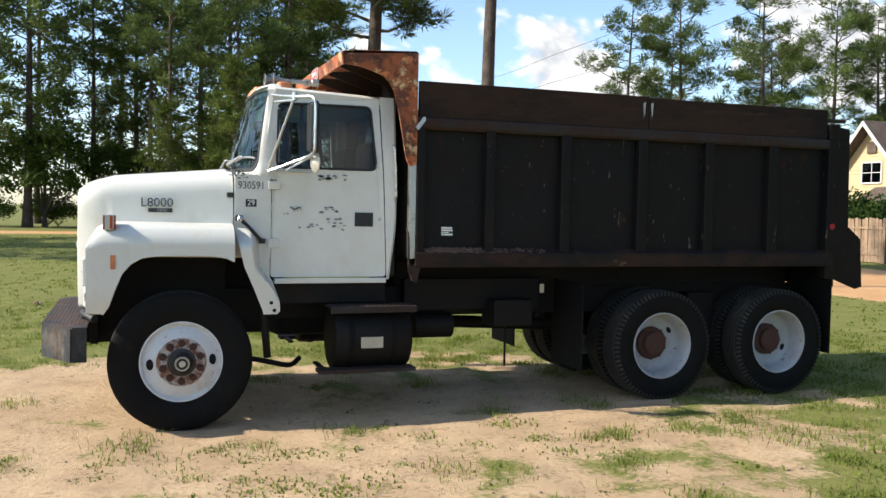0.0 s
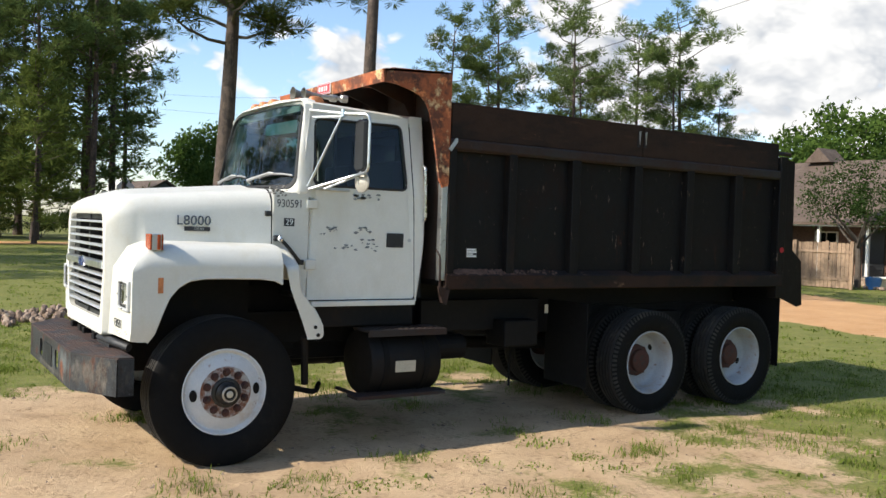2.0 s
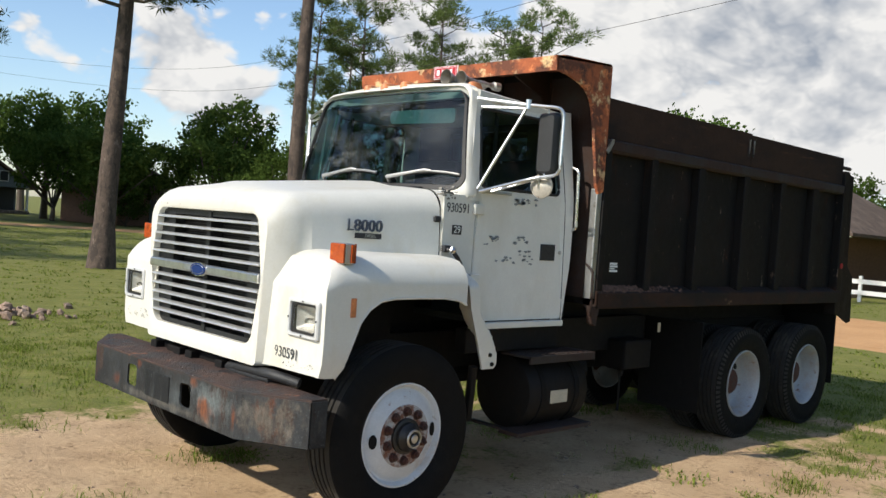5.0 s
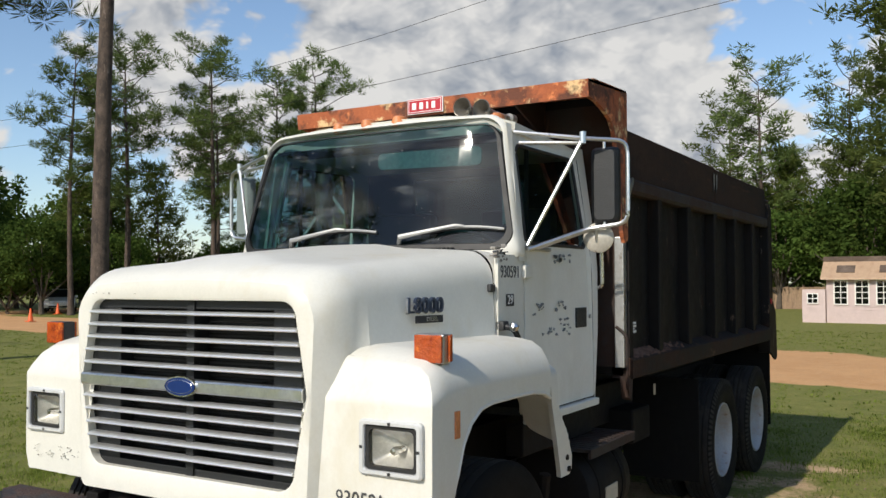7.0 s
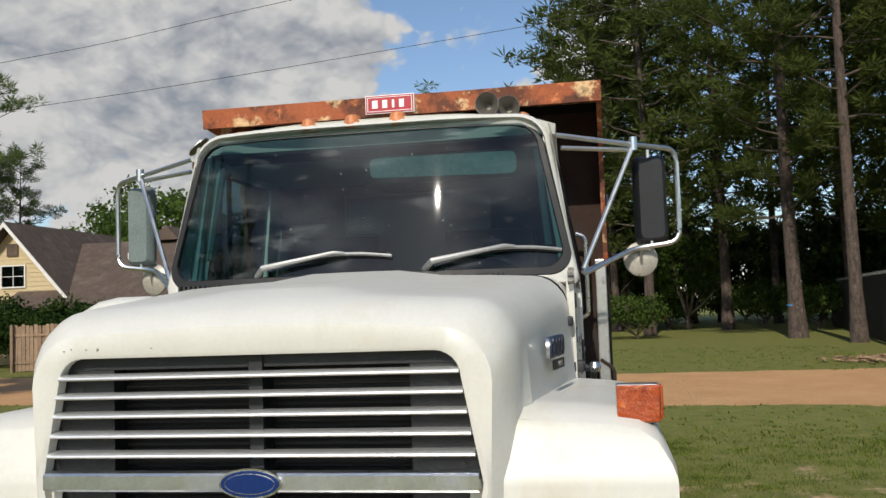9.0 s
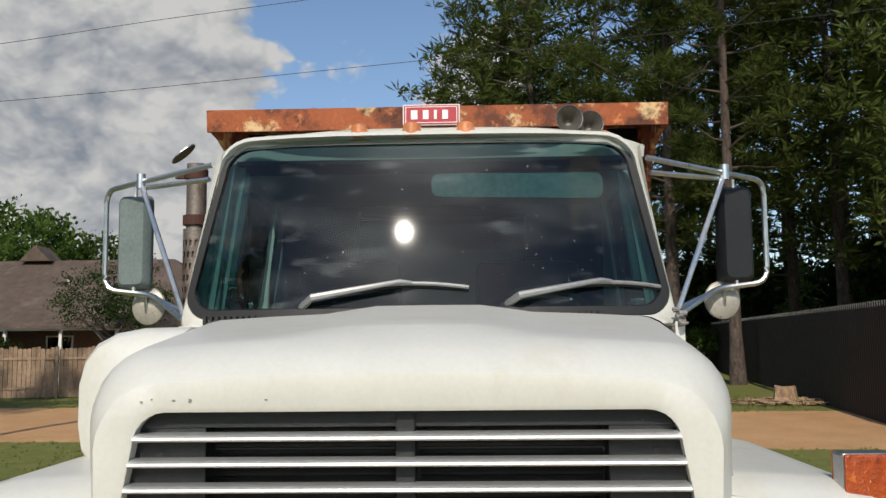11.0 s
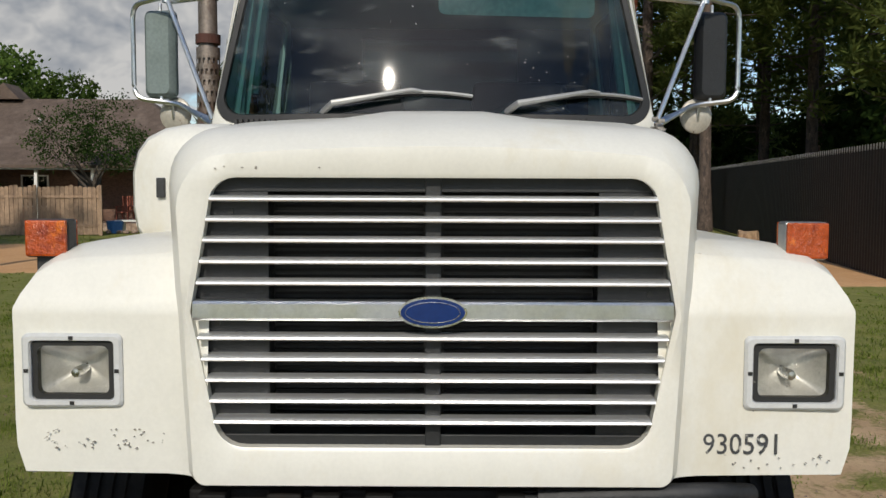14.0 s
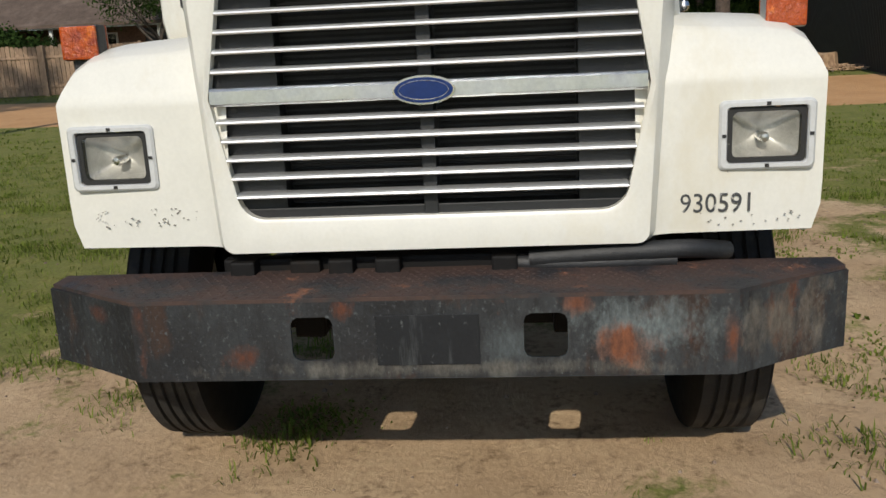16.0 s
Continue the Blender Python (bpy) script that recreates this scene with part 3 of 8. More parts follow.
def front_part():
    bm = bmesh.new()
    xs = [-0.745, -0.738, -0.725, -0.70, -0.66, -0.60, -0.56, -0.53, -0.50, -0.499, -0.46, -0.3, -0.1, 0.1, 0.25, 0.395]
    loops = [hood_loop(x) for x in xs]
    vs = loft(bm, loops)
    a = [bm.verts.new((-0.752, y, z)) for y, z in grille_outline(0.012)]
    b = [bm.verts.new((-0.745, y, z)) for y, z in grille_outline()]
    c = [bm.verts.new((-0.64, y, z)) for y, z in grille_outline(-0.006)]
    n = len(a)
    for r0, r1 in ((vs[0], a), (a, b), (b, c)):
        for i in range(n):
            bm.faces.new((r0[i], r0[(i + 1) % n], r1[(i + 1) % n], r1[i]))
    hood = part("hood", bm, M["white"], truck, "chipped white tilt bonnet with a wide grille opening", smooth=True)

    # grille: dark panel, radiator core, bars
    bm = bmesh.new()
    box(bm, -0.625, -0.67, 0.97, -0.615, 0.67, 1.79)
    for y0, y1 in ((-0.665, -0.455), (0.455, 0.665)):
        box(bm, -0.70, y0, 0.99, -0.625, y1, 1.77, 0.004)
    box(bm, -0.715, -0.022, 1.0, -0.625, 0.022, 1.76, 0.004)
    box(bm, -0.705, -0.63, 1.712, -0.625, 0.63, 1.78, 0.004)
    box(bm, -0.705, -0.62, 0.98, -0.625, 0.62, 1.035, 0.004)
    grille = part("grille", bm, M["grey_plastic"], truck, "black grille panel behind bright bars")
    bm = bmesh.new()
    loft(bm, [[(x, y, z) for y, z in grille_outline(g)] for x, g in ((-0.7445, -0.002), (-0.7445, -0.007), (-0.63, -0.012), (-0.63, -0.004))])
    part("grille_surround", bm, M["grey_plastic"], grille, "dark plastic edge round the grille opening")
    bm = bmesh.new()
    for z in np.arange(1.04, 1.71, 0.0165):
        for y0, y1 in ((-0.45, -0.03), (0.03, 0.45)):
            box(bm, -0.635, y0, z, -0.6255, y1, z + 0.008)
    part("radiator_core", bm, M["core"], grille, "dark finned radiator core")
    for z in (1.693, 1.637, 1.581, 1.523, 1.465, 1.314, 1.256, 1.198, 1.140, 1.082):
        w = 0.656 - (0.165 if z > 1.388 else 0.185) * abs(z - 1.388)
        bm = bmesh.new()
        prof = [(-0.700, 0.009), (-0.735, 0.009), (-0.746, 0.0065), (-0.754, 0.002), (-0.757, -0.003), (-0.755, -0.0065), (-0.748, -0.008), (-0.700, -0.006)]
        prism(bm, [(x, z + dz) for x, dz in prof], "y", -w, w)
        part("slat", bm, M["slat"], grille)
    bm = bmesh.new()
    prism(bm, [(-0.755, 1.415), (-0.762, 1.408), (-0.762, 1.370), (-0.755, 1.362), (-0.71, 1.362), (-0.71, 1.415)], "y", -0.652, 0.652)
    part("centre_bar", bm, M["alu"], grille, "broad dented aluminium centre bar")
    for (y, z) in ((0.56, 1.655), (-0.56, 1.655), (0.53, 1.12), (-0.53, 1.12), (0.60, 1.345), (-0.60, 1.43)):
        bm = cyl(bmesh.new(), (-0.703, y, z), (-0.700, y, z), 0.009, n=10)
        part("screw", bm, M["grease"], grille)
    bm = bmesh.new()
    for (a, b, x) in ((0.094, 0.043, -0.770), (0.087, 0.037, -0.774)):
        pts = [(a * math.cos(2 * math.pi * i / 40), 1.388 + b * math.sin(2 * math.pi * i / 40)) for i in range(40)]
        prism(bm, pts, "x", -0.755, x, mat=0 if a > 0.09 else 1)
    badge_ring = [(-0.7745, 0.074 * math.cos(2 * math.pi * i / 36), 1.388 + 0.028 * math.sin(2 * math.pi * i / 36)) for i in range(36)]
    part("oval_badge", bm, [M["chrome"], M["blue_enamel"]], grille, "blue oval badge with a bright rim")
    bm = bmesh.new()
    tube(bm, badge_ring, 0.0012, 5, closed=True)
    part("badge_line", bm, M["chrome"], grille, "thin bright oval line", smooth=True)

    # wings with wheel arches
    ARCH = [(-0.56, 0.90), (-0.52, 0.96), (-0.475, 1.09), (-0.43, 1.20), (-0.37, 1.272), (-0.29, 1.318), (-0.19, 1.333), (0.0, 1.335), (0.2, 1.333), (0.32, 1.318), (0.38, 1.29)]

    def wing_low(x):
        for (xa, za), (xb, zb) in zip(ARCH, ARCH[1:]):
            if xa <= x <= xb:
                return za + (zb - za) * (x - xa) / (xb - xa)
        return 0.90
    for s in SIDES:
        bm = bmesh.new()
        xs = [-0.672, -0.668, -0.655, -0.63, -0.60, -0.56, -0.54, -0.52, -0.50, -0.475, -0.45, -0.43, -0.40, -0.37, -0.33, -0.29, -0.24, -0.19, -0.1, 0.0, 0.1, 0.2, 0.28, 0.32, 0.35, 0.38]
        loops = []
        for x in xs:
            nose = max(0, 1 - (x + 0.672) / 0.09) ** 2
            back = max(0, 1 - (x + 0.672) / 0.24) ** 1.5
            top = 1.575 - 0.03 * back - 0.012 * nose
            out = 1.178 + 0.012 * back - 0.006 * nose
            zl = wing_low(x) if x > -0.56 else 0.905 + 0.01 * nose
            prof = [(0.70, top + 0.01), (0.80, top), (0.92, top - 0.006), (1.02, top - 0.014), (out - 0.095, top - 0.026), (out - 0.045, top - 0.058), (out - 0.014, top - 0.112), (out, top - 0.150), (out + 0.001, top - 0.17)]
            lo = min(zl, top - 0.18)
            for k in range(1, 7):
                z = (top - 0.17) + (lo - top + 0.17) * k / 6
                tuck = max(0, (1.0 - z)) * 0.30
                prof.append((out - tuck, z))
            prof.append((prof[-1][0] - 0.025, lo - 0.004))
            prof.append((prof[-1][0] - 0.02, lo + 0.012))
            loops.append([(x + 0.55 * max(0, z - 1.385) * max(0, 1 - (x + 0.672) / 0.2), s * y, z) for y, z in prof])
        vs = loft(bm, loops, closed=False)
        # front face from outer edge to the bonnet
        rows = [(abs(v.co.y), v.co.z, v.co.x) for v in vs[0]][:-2]
        for cut in (1.297, 1.121):
            for i in range(len(rows) - 1):
                (ya, za, xa), (yb, zb, xb) = rows[i], rows[i + 1]
                if za > cut > zb:
                    g = (za - cut) / (za - zb)
                    rows.insert(i + 1, (ya + (yb - ya) * g, cut, xa + (xb - xa) * g))
                    break
        mesh_rows = []
        for yo, z, xo in rows:
            xi = -0.690 + 0.55 * max(0, z - 1.385)
            line = []
            for yy in (0.62, 0.655, 0.68, min(0.70, yo), min(0.745, yo), min(0.893, yo), min(1.131, yo), yo):
                g = min(1, max(0, (yy - 0.70) / max(1e-3, yo - 0.70)))
                swell = min(1, max(0, (0.745 - yy) / 0.10)) ** 2 * min(1, max(0, (1.46 - z) / 0.22))
                line.append(bm.verts.new((xi + (xo - xi) * g - 0.046 * swell, s * yy, z)))
            mesh_rows.append((z, line))
        for (za, a), (zb, b) in zip(mesh_rows, mesh_rows[1:]):
            for k in range(7):
                if k == 5 and za <= 1.2975 and zb >= 1.1205:
                    continue
                bm.faces.new((a[k], a[k + 1], b[k + 1], b[k]))
        bmesh.ops.dissolve_degenerate(bm, dist=0.0005, edges=bm.edges)
        bmesh.ops.remove_doubles(bm, verts=bm.verts, dist=0.0008)
        wing = part("wing", bm, M["white"], truck, "white front wing over the steered wheel", smooth=True)
        # flange round the arch
        bm = bmesh.new()
        tube(bm, [(x, s * (1.174 - max(0, 1.0 - z) * 0.30), z) for x, z in ARCH], 0.009, 8)
        part("arch_lip", bm, M["white"], wing, smooth=True)
        # dark inner arch
        bm = bmesh.new()
        loft(bm, [[(x, s * 1.12, z + 0.008), (x, s * 0.50, z + 0.06), (x, s * 0.48, 0.62)] for x, z in ARCH], closed=False)
        part("wheel_arch_liner", bm, M["frame_black"], wing)
        # headlamp
        bm = bmesh.new()
        o = rounded(0.141, 0.141, -0.104, 0.104, 0.018, 0.018)
        i_ = rounded(0.116, 0.116, -0.084, 0.084, 0.014, 0.014)
        cy, cz = s * 1.012, 1.209
        def ring(pts, x):
            return [(x, cy + y, cz + z) for y, z in pts]
        loft(bm, [ring(o, -0.662), ring(o, -0.690), ring(rounded(0.134, 0.134, -0.097, 0.097, 0.016, 0.016), -0.697), ring(rounded(0.120, 0.120, -0.086, 0.086, 0.014, 0.014), -0.697), ring(i_, -0.690), ring(i_, -0.655)])
        lamp = part("headlamp", bm, M["bezel"], truck, "rectangular headlamp in a grey-white bezel")
        bm = bmesh.new()
        g = rounded(0.114, 0.114, -0.082, 0.082, 0.014, 0.014)
        g2 = rounded(0.100, 0.100, -0.069, 0.069, 0.02, 0.02)
        loft(bm, [ring(g, -0.684), ring(g2, -0.684), ring(g2, -0.655)])
        part("retainer", bm, M["seal"], lamp)
        bm = bmesh.new()
        vs = []
        for k in range(9):
            f = k / 8
            vs.append([(-0.662 + 0.075 * (1 - f * f), cy + y * max(f, 0.02), cz + z * max(f, 0.02)) for y, z in g2])
        loft(bm, vs)
        part("reflector", bm, M["lamp_bowl"], lamp, smooth=True)
        bm = bmesh.new()
        vs = [[(-0.683 - 0.010 * (1 - f * f), cy + y * max(f, 0.01), cz + z * max(f, 0.01)) for y, z in g2] for f in (0.0, 0.3, 0.6, 0.8, 0.93, 1.0)]
        loft(bm, vs, cap=False)
        ob = part("lens", bm, M["lamp_glass"], lamp, smooth=True)
        ob.visible_shadow = False
        bm = bmesh.new()
        lathe(bm, [(0.001, -0.672), (0.012, -0.670), (0.016, -0.655), (0.014, -0.60)], 14, "x")
        part("bulb", bm, M["chrome"], lamp, smooth=True, m=pose(0, cy, cz - 0.012))
        for dy, dz in ((0, 0.093), (0, -0.091), (0.127, 0), (-0.127, 0)):
            bm = boxed(-0.700, cy + dy - 0.006, cz + dz - 0.005, -0.690, cy + dy + 0.006, cz + dz + 0.005)
            part("clip", bm, M["seal"], lamp)
        # turn signal box on the wing
        sy = 1.138 if s > 0 else -1.092
        bm = boxed(-0.545, sy - 0.062, 1.515, -0.480, sy + 0.062, 1.627, 0.008)
        sig = part("turn_signal", bm, M["steel"] if s < 0 else M["plastic"], truck, "square amber turn signal on a short stalk")
        for xa, xb in ((-0.557, -0.544), (-0.481, -0.468)):
            bm = boxed(xa, sy - 0.061, 1.519, xb, sy + 0.061, 1.625, 0.006)
            part("lens", bm, M["amber"], sig, "amber ribbed lens")
        bm = boxed(-0.51, sy + (0.0625 if s > 0 else -0.0725), 1.523, -0.49, sy + (0.0725 if s > 0 else -0.0625), 1.622, 0.003)
        part("side_lens", bm, M["amber"], sig)
        bm = boxed(-0.53, sy - 0.04, 1.47, -0.475, sy + 0.04, 1.524, 0.006)
        part("stalk", bm, M["plastic"], sig)
        # reflector strip
        bm = boxed(-0.505, s * 1.181 - 0.006, 1.232, -0.470, s * 1.181 + 0.006, 1.336, 0.004)
        part("reflector_strip", bm, M["amber_faded"], truck, "narrow amber side reflector")
    # stone chips low on the wings and the bonnet's lip
    chip = random.Random(12)
    bm = bmesh.new()
    for y0, y1, z0, z1, x, k in ((0.72, 1.10, 0.985, 1.045, -0.6885, 46), (-1.12, -0.80, 0.93, 0.975, -0.687, 16), (-0.62, 0.62, 0.915, 0.95, -0.741, 12), (0.30, 0.62, 1.772, 1.785, -0.7515, 6), (-1.05, -0.76, 1.05, 1.25, -0.685, 5)):
        for _ in range(k):
            y, z, r = chip.uniform(y0, y1), chip.uniform(z0, z1), chip.uniform(0.001, 0.0032)
            prism(bm, [(y + r * chip.uniform(0.7, 1.8) * math.cos(a), z + r * chip.uniform(0.4, 1.0) * math.sin(a)) for a in (0, 1.05, 2.1, 3.14, 4.2, 5.24)], "x", x + 0.004, x - 0.0016)
    tagged(part("paint_chip_scatter", bm, M["scuff_light"], truck, "small dark chips in the white paint"), kind="stuff")
    # badge lettering on the bonnet sides
    for s in SIDES:
        yaw = 8.0
        m = pose(-0.175, -0.843, 1.722, 90, 0, -yaw) if s < 0 else pose(-0.175, 0.843, 1.722, 90, 0, 180 + yaw)
        rim_m = m @ pose(0.003, -0.003, -0.004)
        writing("badge_rim", "L8000", 0.101, M["chrome"], truck, rim_m, 0.006, "bright edge of the model badge", 1.0)
        ob = writing("model_badge", "L8000", 0.098, M["decal_blue"], truck, m, 0.008, "raised dark blue-grey model badge", 1.0)
        m2 = pose(-0.15, -0.846, 1.665, 90, 0, -yaw) if s < 0 else pose(-0.15, 0.846, 1.665, 90, 0, 180 + yaw)
        bm = boxed(-0.09, -0.016, 0.0, 0.09, 0.016, 0.006)
        plate = part("badge_plate", bm, M["decal"], truck, m=m2)
        writing("badge_word", "DIESEL", 0.026, M["steel"], plate, pose(0.015, 0, 0.0075), 0.001)
        # bonnet latch
        bm = bmesh.new()
        tube(bm, bent([(0.43, s * 0.885, 1.615), (0.45, s * 0.955, 1.600), (0.50, s * 0.955, 1.555), (0.615, s * 0.925, 1.435)], 0.03), 0.0145, 8)
        box(bm, 0.41, s * 0.90 - 0.02, 1.59, 0.47, s * 0.90 + 0.02, 1.635, 0.008)
        box(bm, 0.595, s * 0.915 - 0.022, 1.415, 0.645, s * 0.915 + 0.022, 1.455, 0.008)
        latch = part("bonnet_latch", bm, M["plastic"], truck, "black rubber bonnet latch", smooth=True)
        bm = bmesh.new()
        lathe(bm, [(0.001, -0.024), (0.018, -0.018), (0.025, 0.0), (0.018, 0.018), (0.001, 0.024)], 14, "z")
        part("latch_knob", bm, M["chrome"], latch, "bright round latch end", smooth=True, m=pose(0.440, s * 0.962, 1.608))
        bm = boxed(0.345, s * 0.874 - 0.012, 1.775, 0.40, s * 0.874 + 0.012, 1.815, 0.01)
        part("bonnet_guide", bm, M["plastic"], truck)
    writing("fleet_number", "930591", 0.084, M["stencil"], truck, pose(-0.6875, -0.872, 1.003, 90, 0, -90), 0.0012, "stencilled black fleet number", 0.9)


def rocker(bm, s):
    box(bm, 0.72, s * 0.90 - 0.03, 1.095, 1.64, s * 0.90 + 0.03, 1.135, 0.006)


def cab_y(z):
    """Half-width of the cab's side at a height."""
    return 0.895 if z < 1.95 else 0.895 - 0.135 * (z - 1.95)


def side_sheet(bm, outer, inner, s, thick=0.03):
    """A panel with an opening, on the cab's side; both outlines have the same count."""
    n = len(outer)
    for off, flip in ((0.0, False), (thick, True)):
        a = [bm.verts.new((x, s * (cab_y(z) - off), z)) for x, z in outer]
        b = [bm.verts.new((x, s * (cab_y(z) - off), z)) for x, z in inner]
        for i in range(n):
            bm.faces.new((a[i], a[(i + 1) % n], b[(i + 1) % n], b[i]))
        if not flip:
            first = (a, b)
        else:
            for k in (0, 1):
                for i in range(n):
                    bm.faces.new((first[k][i], first[k][(i + 1) % n], (a, b)[k][(i + 1) % n], (a, b)[k][i]))


def quad_outline(p, r, n=5, k=9):
    """Rounded outline through four corners (x, z), with even points on its sides."""
    out = []
    for i in range(4):
        a, b, c = Vector(p[i - 1]), Vector(p[i]), Vector(p[(i + 1) % 4])
        u, v = (a - b).normalized() * r, (c - b).normalized() * r
        for j in range(n + 1):
            f = j / n
            out.append(tuple((1 - f) ** 2 * (b + u) + 2 * f * (1 - f) * b + f * f * (b + v)))
        d = Vector(p[(i + 2) % 4])
        e = c + (b - c).normalized() * r
        st = b + v
        for j in range(1, k):
            out.append(tuple(st + (e - st) * j / k))
    return out


def cab_part():
    # screen surround, seal, glass
    def on_face(pts, off=0.0):
        return [(face_x(y, z) + off, y + 0.02, z) for y, z in pts]
    bm = bmesh.new()
    loft(bm, [on_face(rounded(0.93, 0.825, 1.945, 2.711, 0.03, 0.15), 0.09), on_face(rounded(0.932, 0.832, 1.945, 2.714, 0.03, 0.15), 0.03),
              on_face(rounded(0.922, 0.826, 1.955, 2.708, 0.05, 0.145), 0.004), on_face(rounded(0.905, 0.812, 1.985, 2.691, 0.09, 0.13), -0.006), on_face(rounded(0.90, 0.808, 1.990, 2.684, 0.09, 0.13), 0.03)])
    cab = part("cab", bm, M["white"], truck, "white steel day cab with chipped paint", smooth=True)
    bm = bmesh.new()
    loft(bm, [on_face(rounded(0.906, 0.813, 1.984, 2.656, 0.09, 0.13), 0.004), on_face(rounded(0.902, 0.809, 1.990, 2.651, 0.09, 0.13), -0.011), on_face(rounded(0.872, 0.782, 2.018, 2.656, 0.08, 0.11), -0.011), on_face(rounded(0.867, 0.777, 2.023, 2.651, 0.08, 0.11), 0.01)])
    part("screen_seal", bm, M["seal"], cab, "black rubber screen seal", smooth=True)
    bm = bmesh.new()
    NY, NZ = 28, 14
    grid = [[None] * (NY + 1) for _ in range(NZ + 1)]
    for j in range(NZ + 1):
        z = 2.012 + 0.650 * j / NZ
        w = 0.882 - 0.092 * j / NZ
        ez = min(z - 2.012, 2.662 - z)
        w -= (0.085 - math.sqrt(max(0, 0.085 ** 2 - (0.085 - ez) ** 2))) if ez < 0.085 else 0
        for i in range(NY + 1):
            y = w * (2 * i / NY - 1)
            grid[j][i] = bm.verts.new((face_x(y, z), y + 0.02, z))
    for j in range(NZ):
        for i in range(NY):
            bm.faces.new((grid[j][i], grid[j][i + 1], grid[j + 1][i + 1], grid[j + 1][i]))
    part("windscreen", bm, M["glass"], truck, "wide bowed windscreen, dusty and tinted", smooth=True)
    # roof
    bm = bmesh.new()
    loops = []
    for x in (0.685, 0.70, 0.74, 0.84, 1.0, 1.25, 1.45, 1.60, 1.69, 1.725, 1.735):
        f = (x - 0.685) / 1.05
        w = 0.835 - 0.035 * f - (0.02 if x > 1.72 else 0)
        zs = 2.655 - 0.04 * f
        crown = 0.068 + 0.002 * f - (0.02 if x > 1.72 else 0)
        loop = []
        for i in range(25):
            y = -1 + 2 * i / 24
            bow = 0.0
            loop.append((x + (face_x(w * y, 2.70) + 0.022 - 0.685) * max(0, 1 - (x - 0.685) / 0.4), w * y, zs + crown * (1 - abs(y) ** 3.2) ** 0.75))
        low = [(loop[-1][0], w - 0.005, zs - 0.045), (loop[0][0], -w + 0.005, zs - 0.045)]
        loops.append(loop + low)
    loft(bm, loops, cap=True)
    part("roof", bm, M["white"], cab, "rounded white roof with rust at its front edge", smooth=True)
    for s in SIDES:
        # door with its window opening
        outer = quad_outline([(0.69, 1.145), (0.705, 2.615), (1.585, 2.615), (1.645, 1.145)], 0.03)
        inner = quad_outline([(0.735, 2.025), (0.755, 2.545), (1.515, 2.55), (1.555, 2.025)], 0.055)
        k = len(outer)
        bm = bmesh.new()
        side_sheet(bm, outer, inner, s)
        door = part("door", bm, M["white_door"], cab, "scuffed white cab door", smooth=False)
        bm = bmesh.new()
        tube(bm, [(x, s * (cab_y(z) - 0.004), z) for x, z in inner], 0.011, 8, closed=True)
        part("window_seal", bm, M["seal"], door, smooth=True)
        bm = bmesh.new()
        box(bm, 0.93, s * 0.79 - 0.008, 2.02, 0.955, s * 0.79 + 0.008, 2.56)
        part("vent_bar", bm, M["seal"], door)
        bm = bmesh.new()
        va = [bm.verts.new((x, s * (cab_y(z) - 0.016), z)) for x, z in inner]
        bm.faces.new(va)
        ob = part("window_glass", bm, M["side_glass"], door)
        ob.visible_shadow = False
        bm = boxed(1.375, s * 0.893 - 0.006, 1.56, 1.53, s * 0.893 + 0.006, 1.675, 0.005)
        part("door_handle", bm, M["plastic"], door, "recessed black paddle handle")
        bm = cyl(bmesh.new(), (1.585, s * 0.892, 1.62), (1.585, s * 0.902, 1.62), 0.013, n=12)
        part("lock", bm, M["steel"], door)
        for z0, z1 in ((1.845, 1.91), (1.38, 1.455)):
            bm = boxed(0.665, s * 0.905 - 0.012, z0, 0.755, s * 0.905 + 0.012, z1, 0.006)
            part("hinge", bm, M["white"], door, "painted door hinge")
        bm = boxed(0.73, s * 0.885 - 0.012, 1.988, 1.03, s * 0.885 + 0.016, 2.008, 0.005)
        part("belt_trim", bm, M["steel"], door)
        bm = bmesh.new()
        rocker(bm, s)
        part("sill", bm, M["white_door"], cab)
        # rear quarter, front pillar and cowl side
        bm = bmesh.new()
        for off in (0.0,):
            rows = []
            for f in np.linspace(0, 1, 13):
                z = 1.12 + 1.52 * f
                xa = 1.652 - 0.057 * max(0, (z - 1.145) / 1.47)
                xb = 1.735 - max(0, (1.55 - z)) * 0.13
                rows.append([(xa, s * (cab_y(z)), z), (xb - 0.02, s * cab_y(z), z), (xb, s * (cab_y(z) - 0.02), z), (xb, s * (cab_y(z) - 0.12), z)])
            loft(bm, rows, closed=False)
        part("rear_quarter", bm, M["white_door"], cab, smooth=True)
        bm = bmesh.new()
        rows = []
        for f in np.linspace(0, 1, 13):
            z = 1.93 + 0.72 * f
            ye = 0.93 - 0.098 * f
            yd = cab_y(min(z, 2.62)) + 0.003
            rows.append([(face_x(ye, z) + 0.035, s * ye + 0.02, z), (0.655 + 0.015 * f, s * (max(yd, ye - 0.02)) + 0.006, z), (0.692 + 0.015 * f, s * yd, z), (0.75 + 0.02 * f, s * (yd - 0.012), z), (0.75 + 0.02 * f, s * (yd - 0.06), z)])
        loft(bm, rows, closed=False)
        part("front_pillar", bm, M["white"], cab, smooth=True)
        bm = bmesh.new()
        def edge(table, z):
            for (za, xa), (zb, xb) in zip(table, table[1:]):
                if za <= z <= zb:
                    return xa + (xb - xa) * (z - za) / (zb - za)
            return table[-1][1] if z > table[-1][0] else table[0][1]
        LEFT = ((0.875, 0.605), (0.90, 0.60), (1.05, 0.54), (1.25, 0.452), (1.42, 0.412), (1.6, 0.408), (2.0, 0.408))
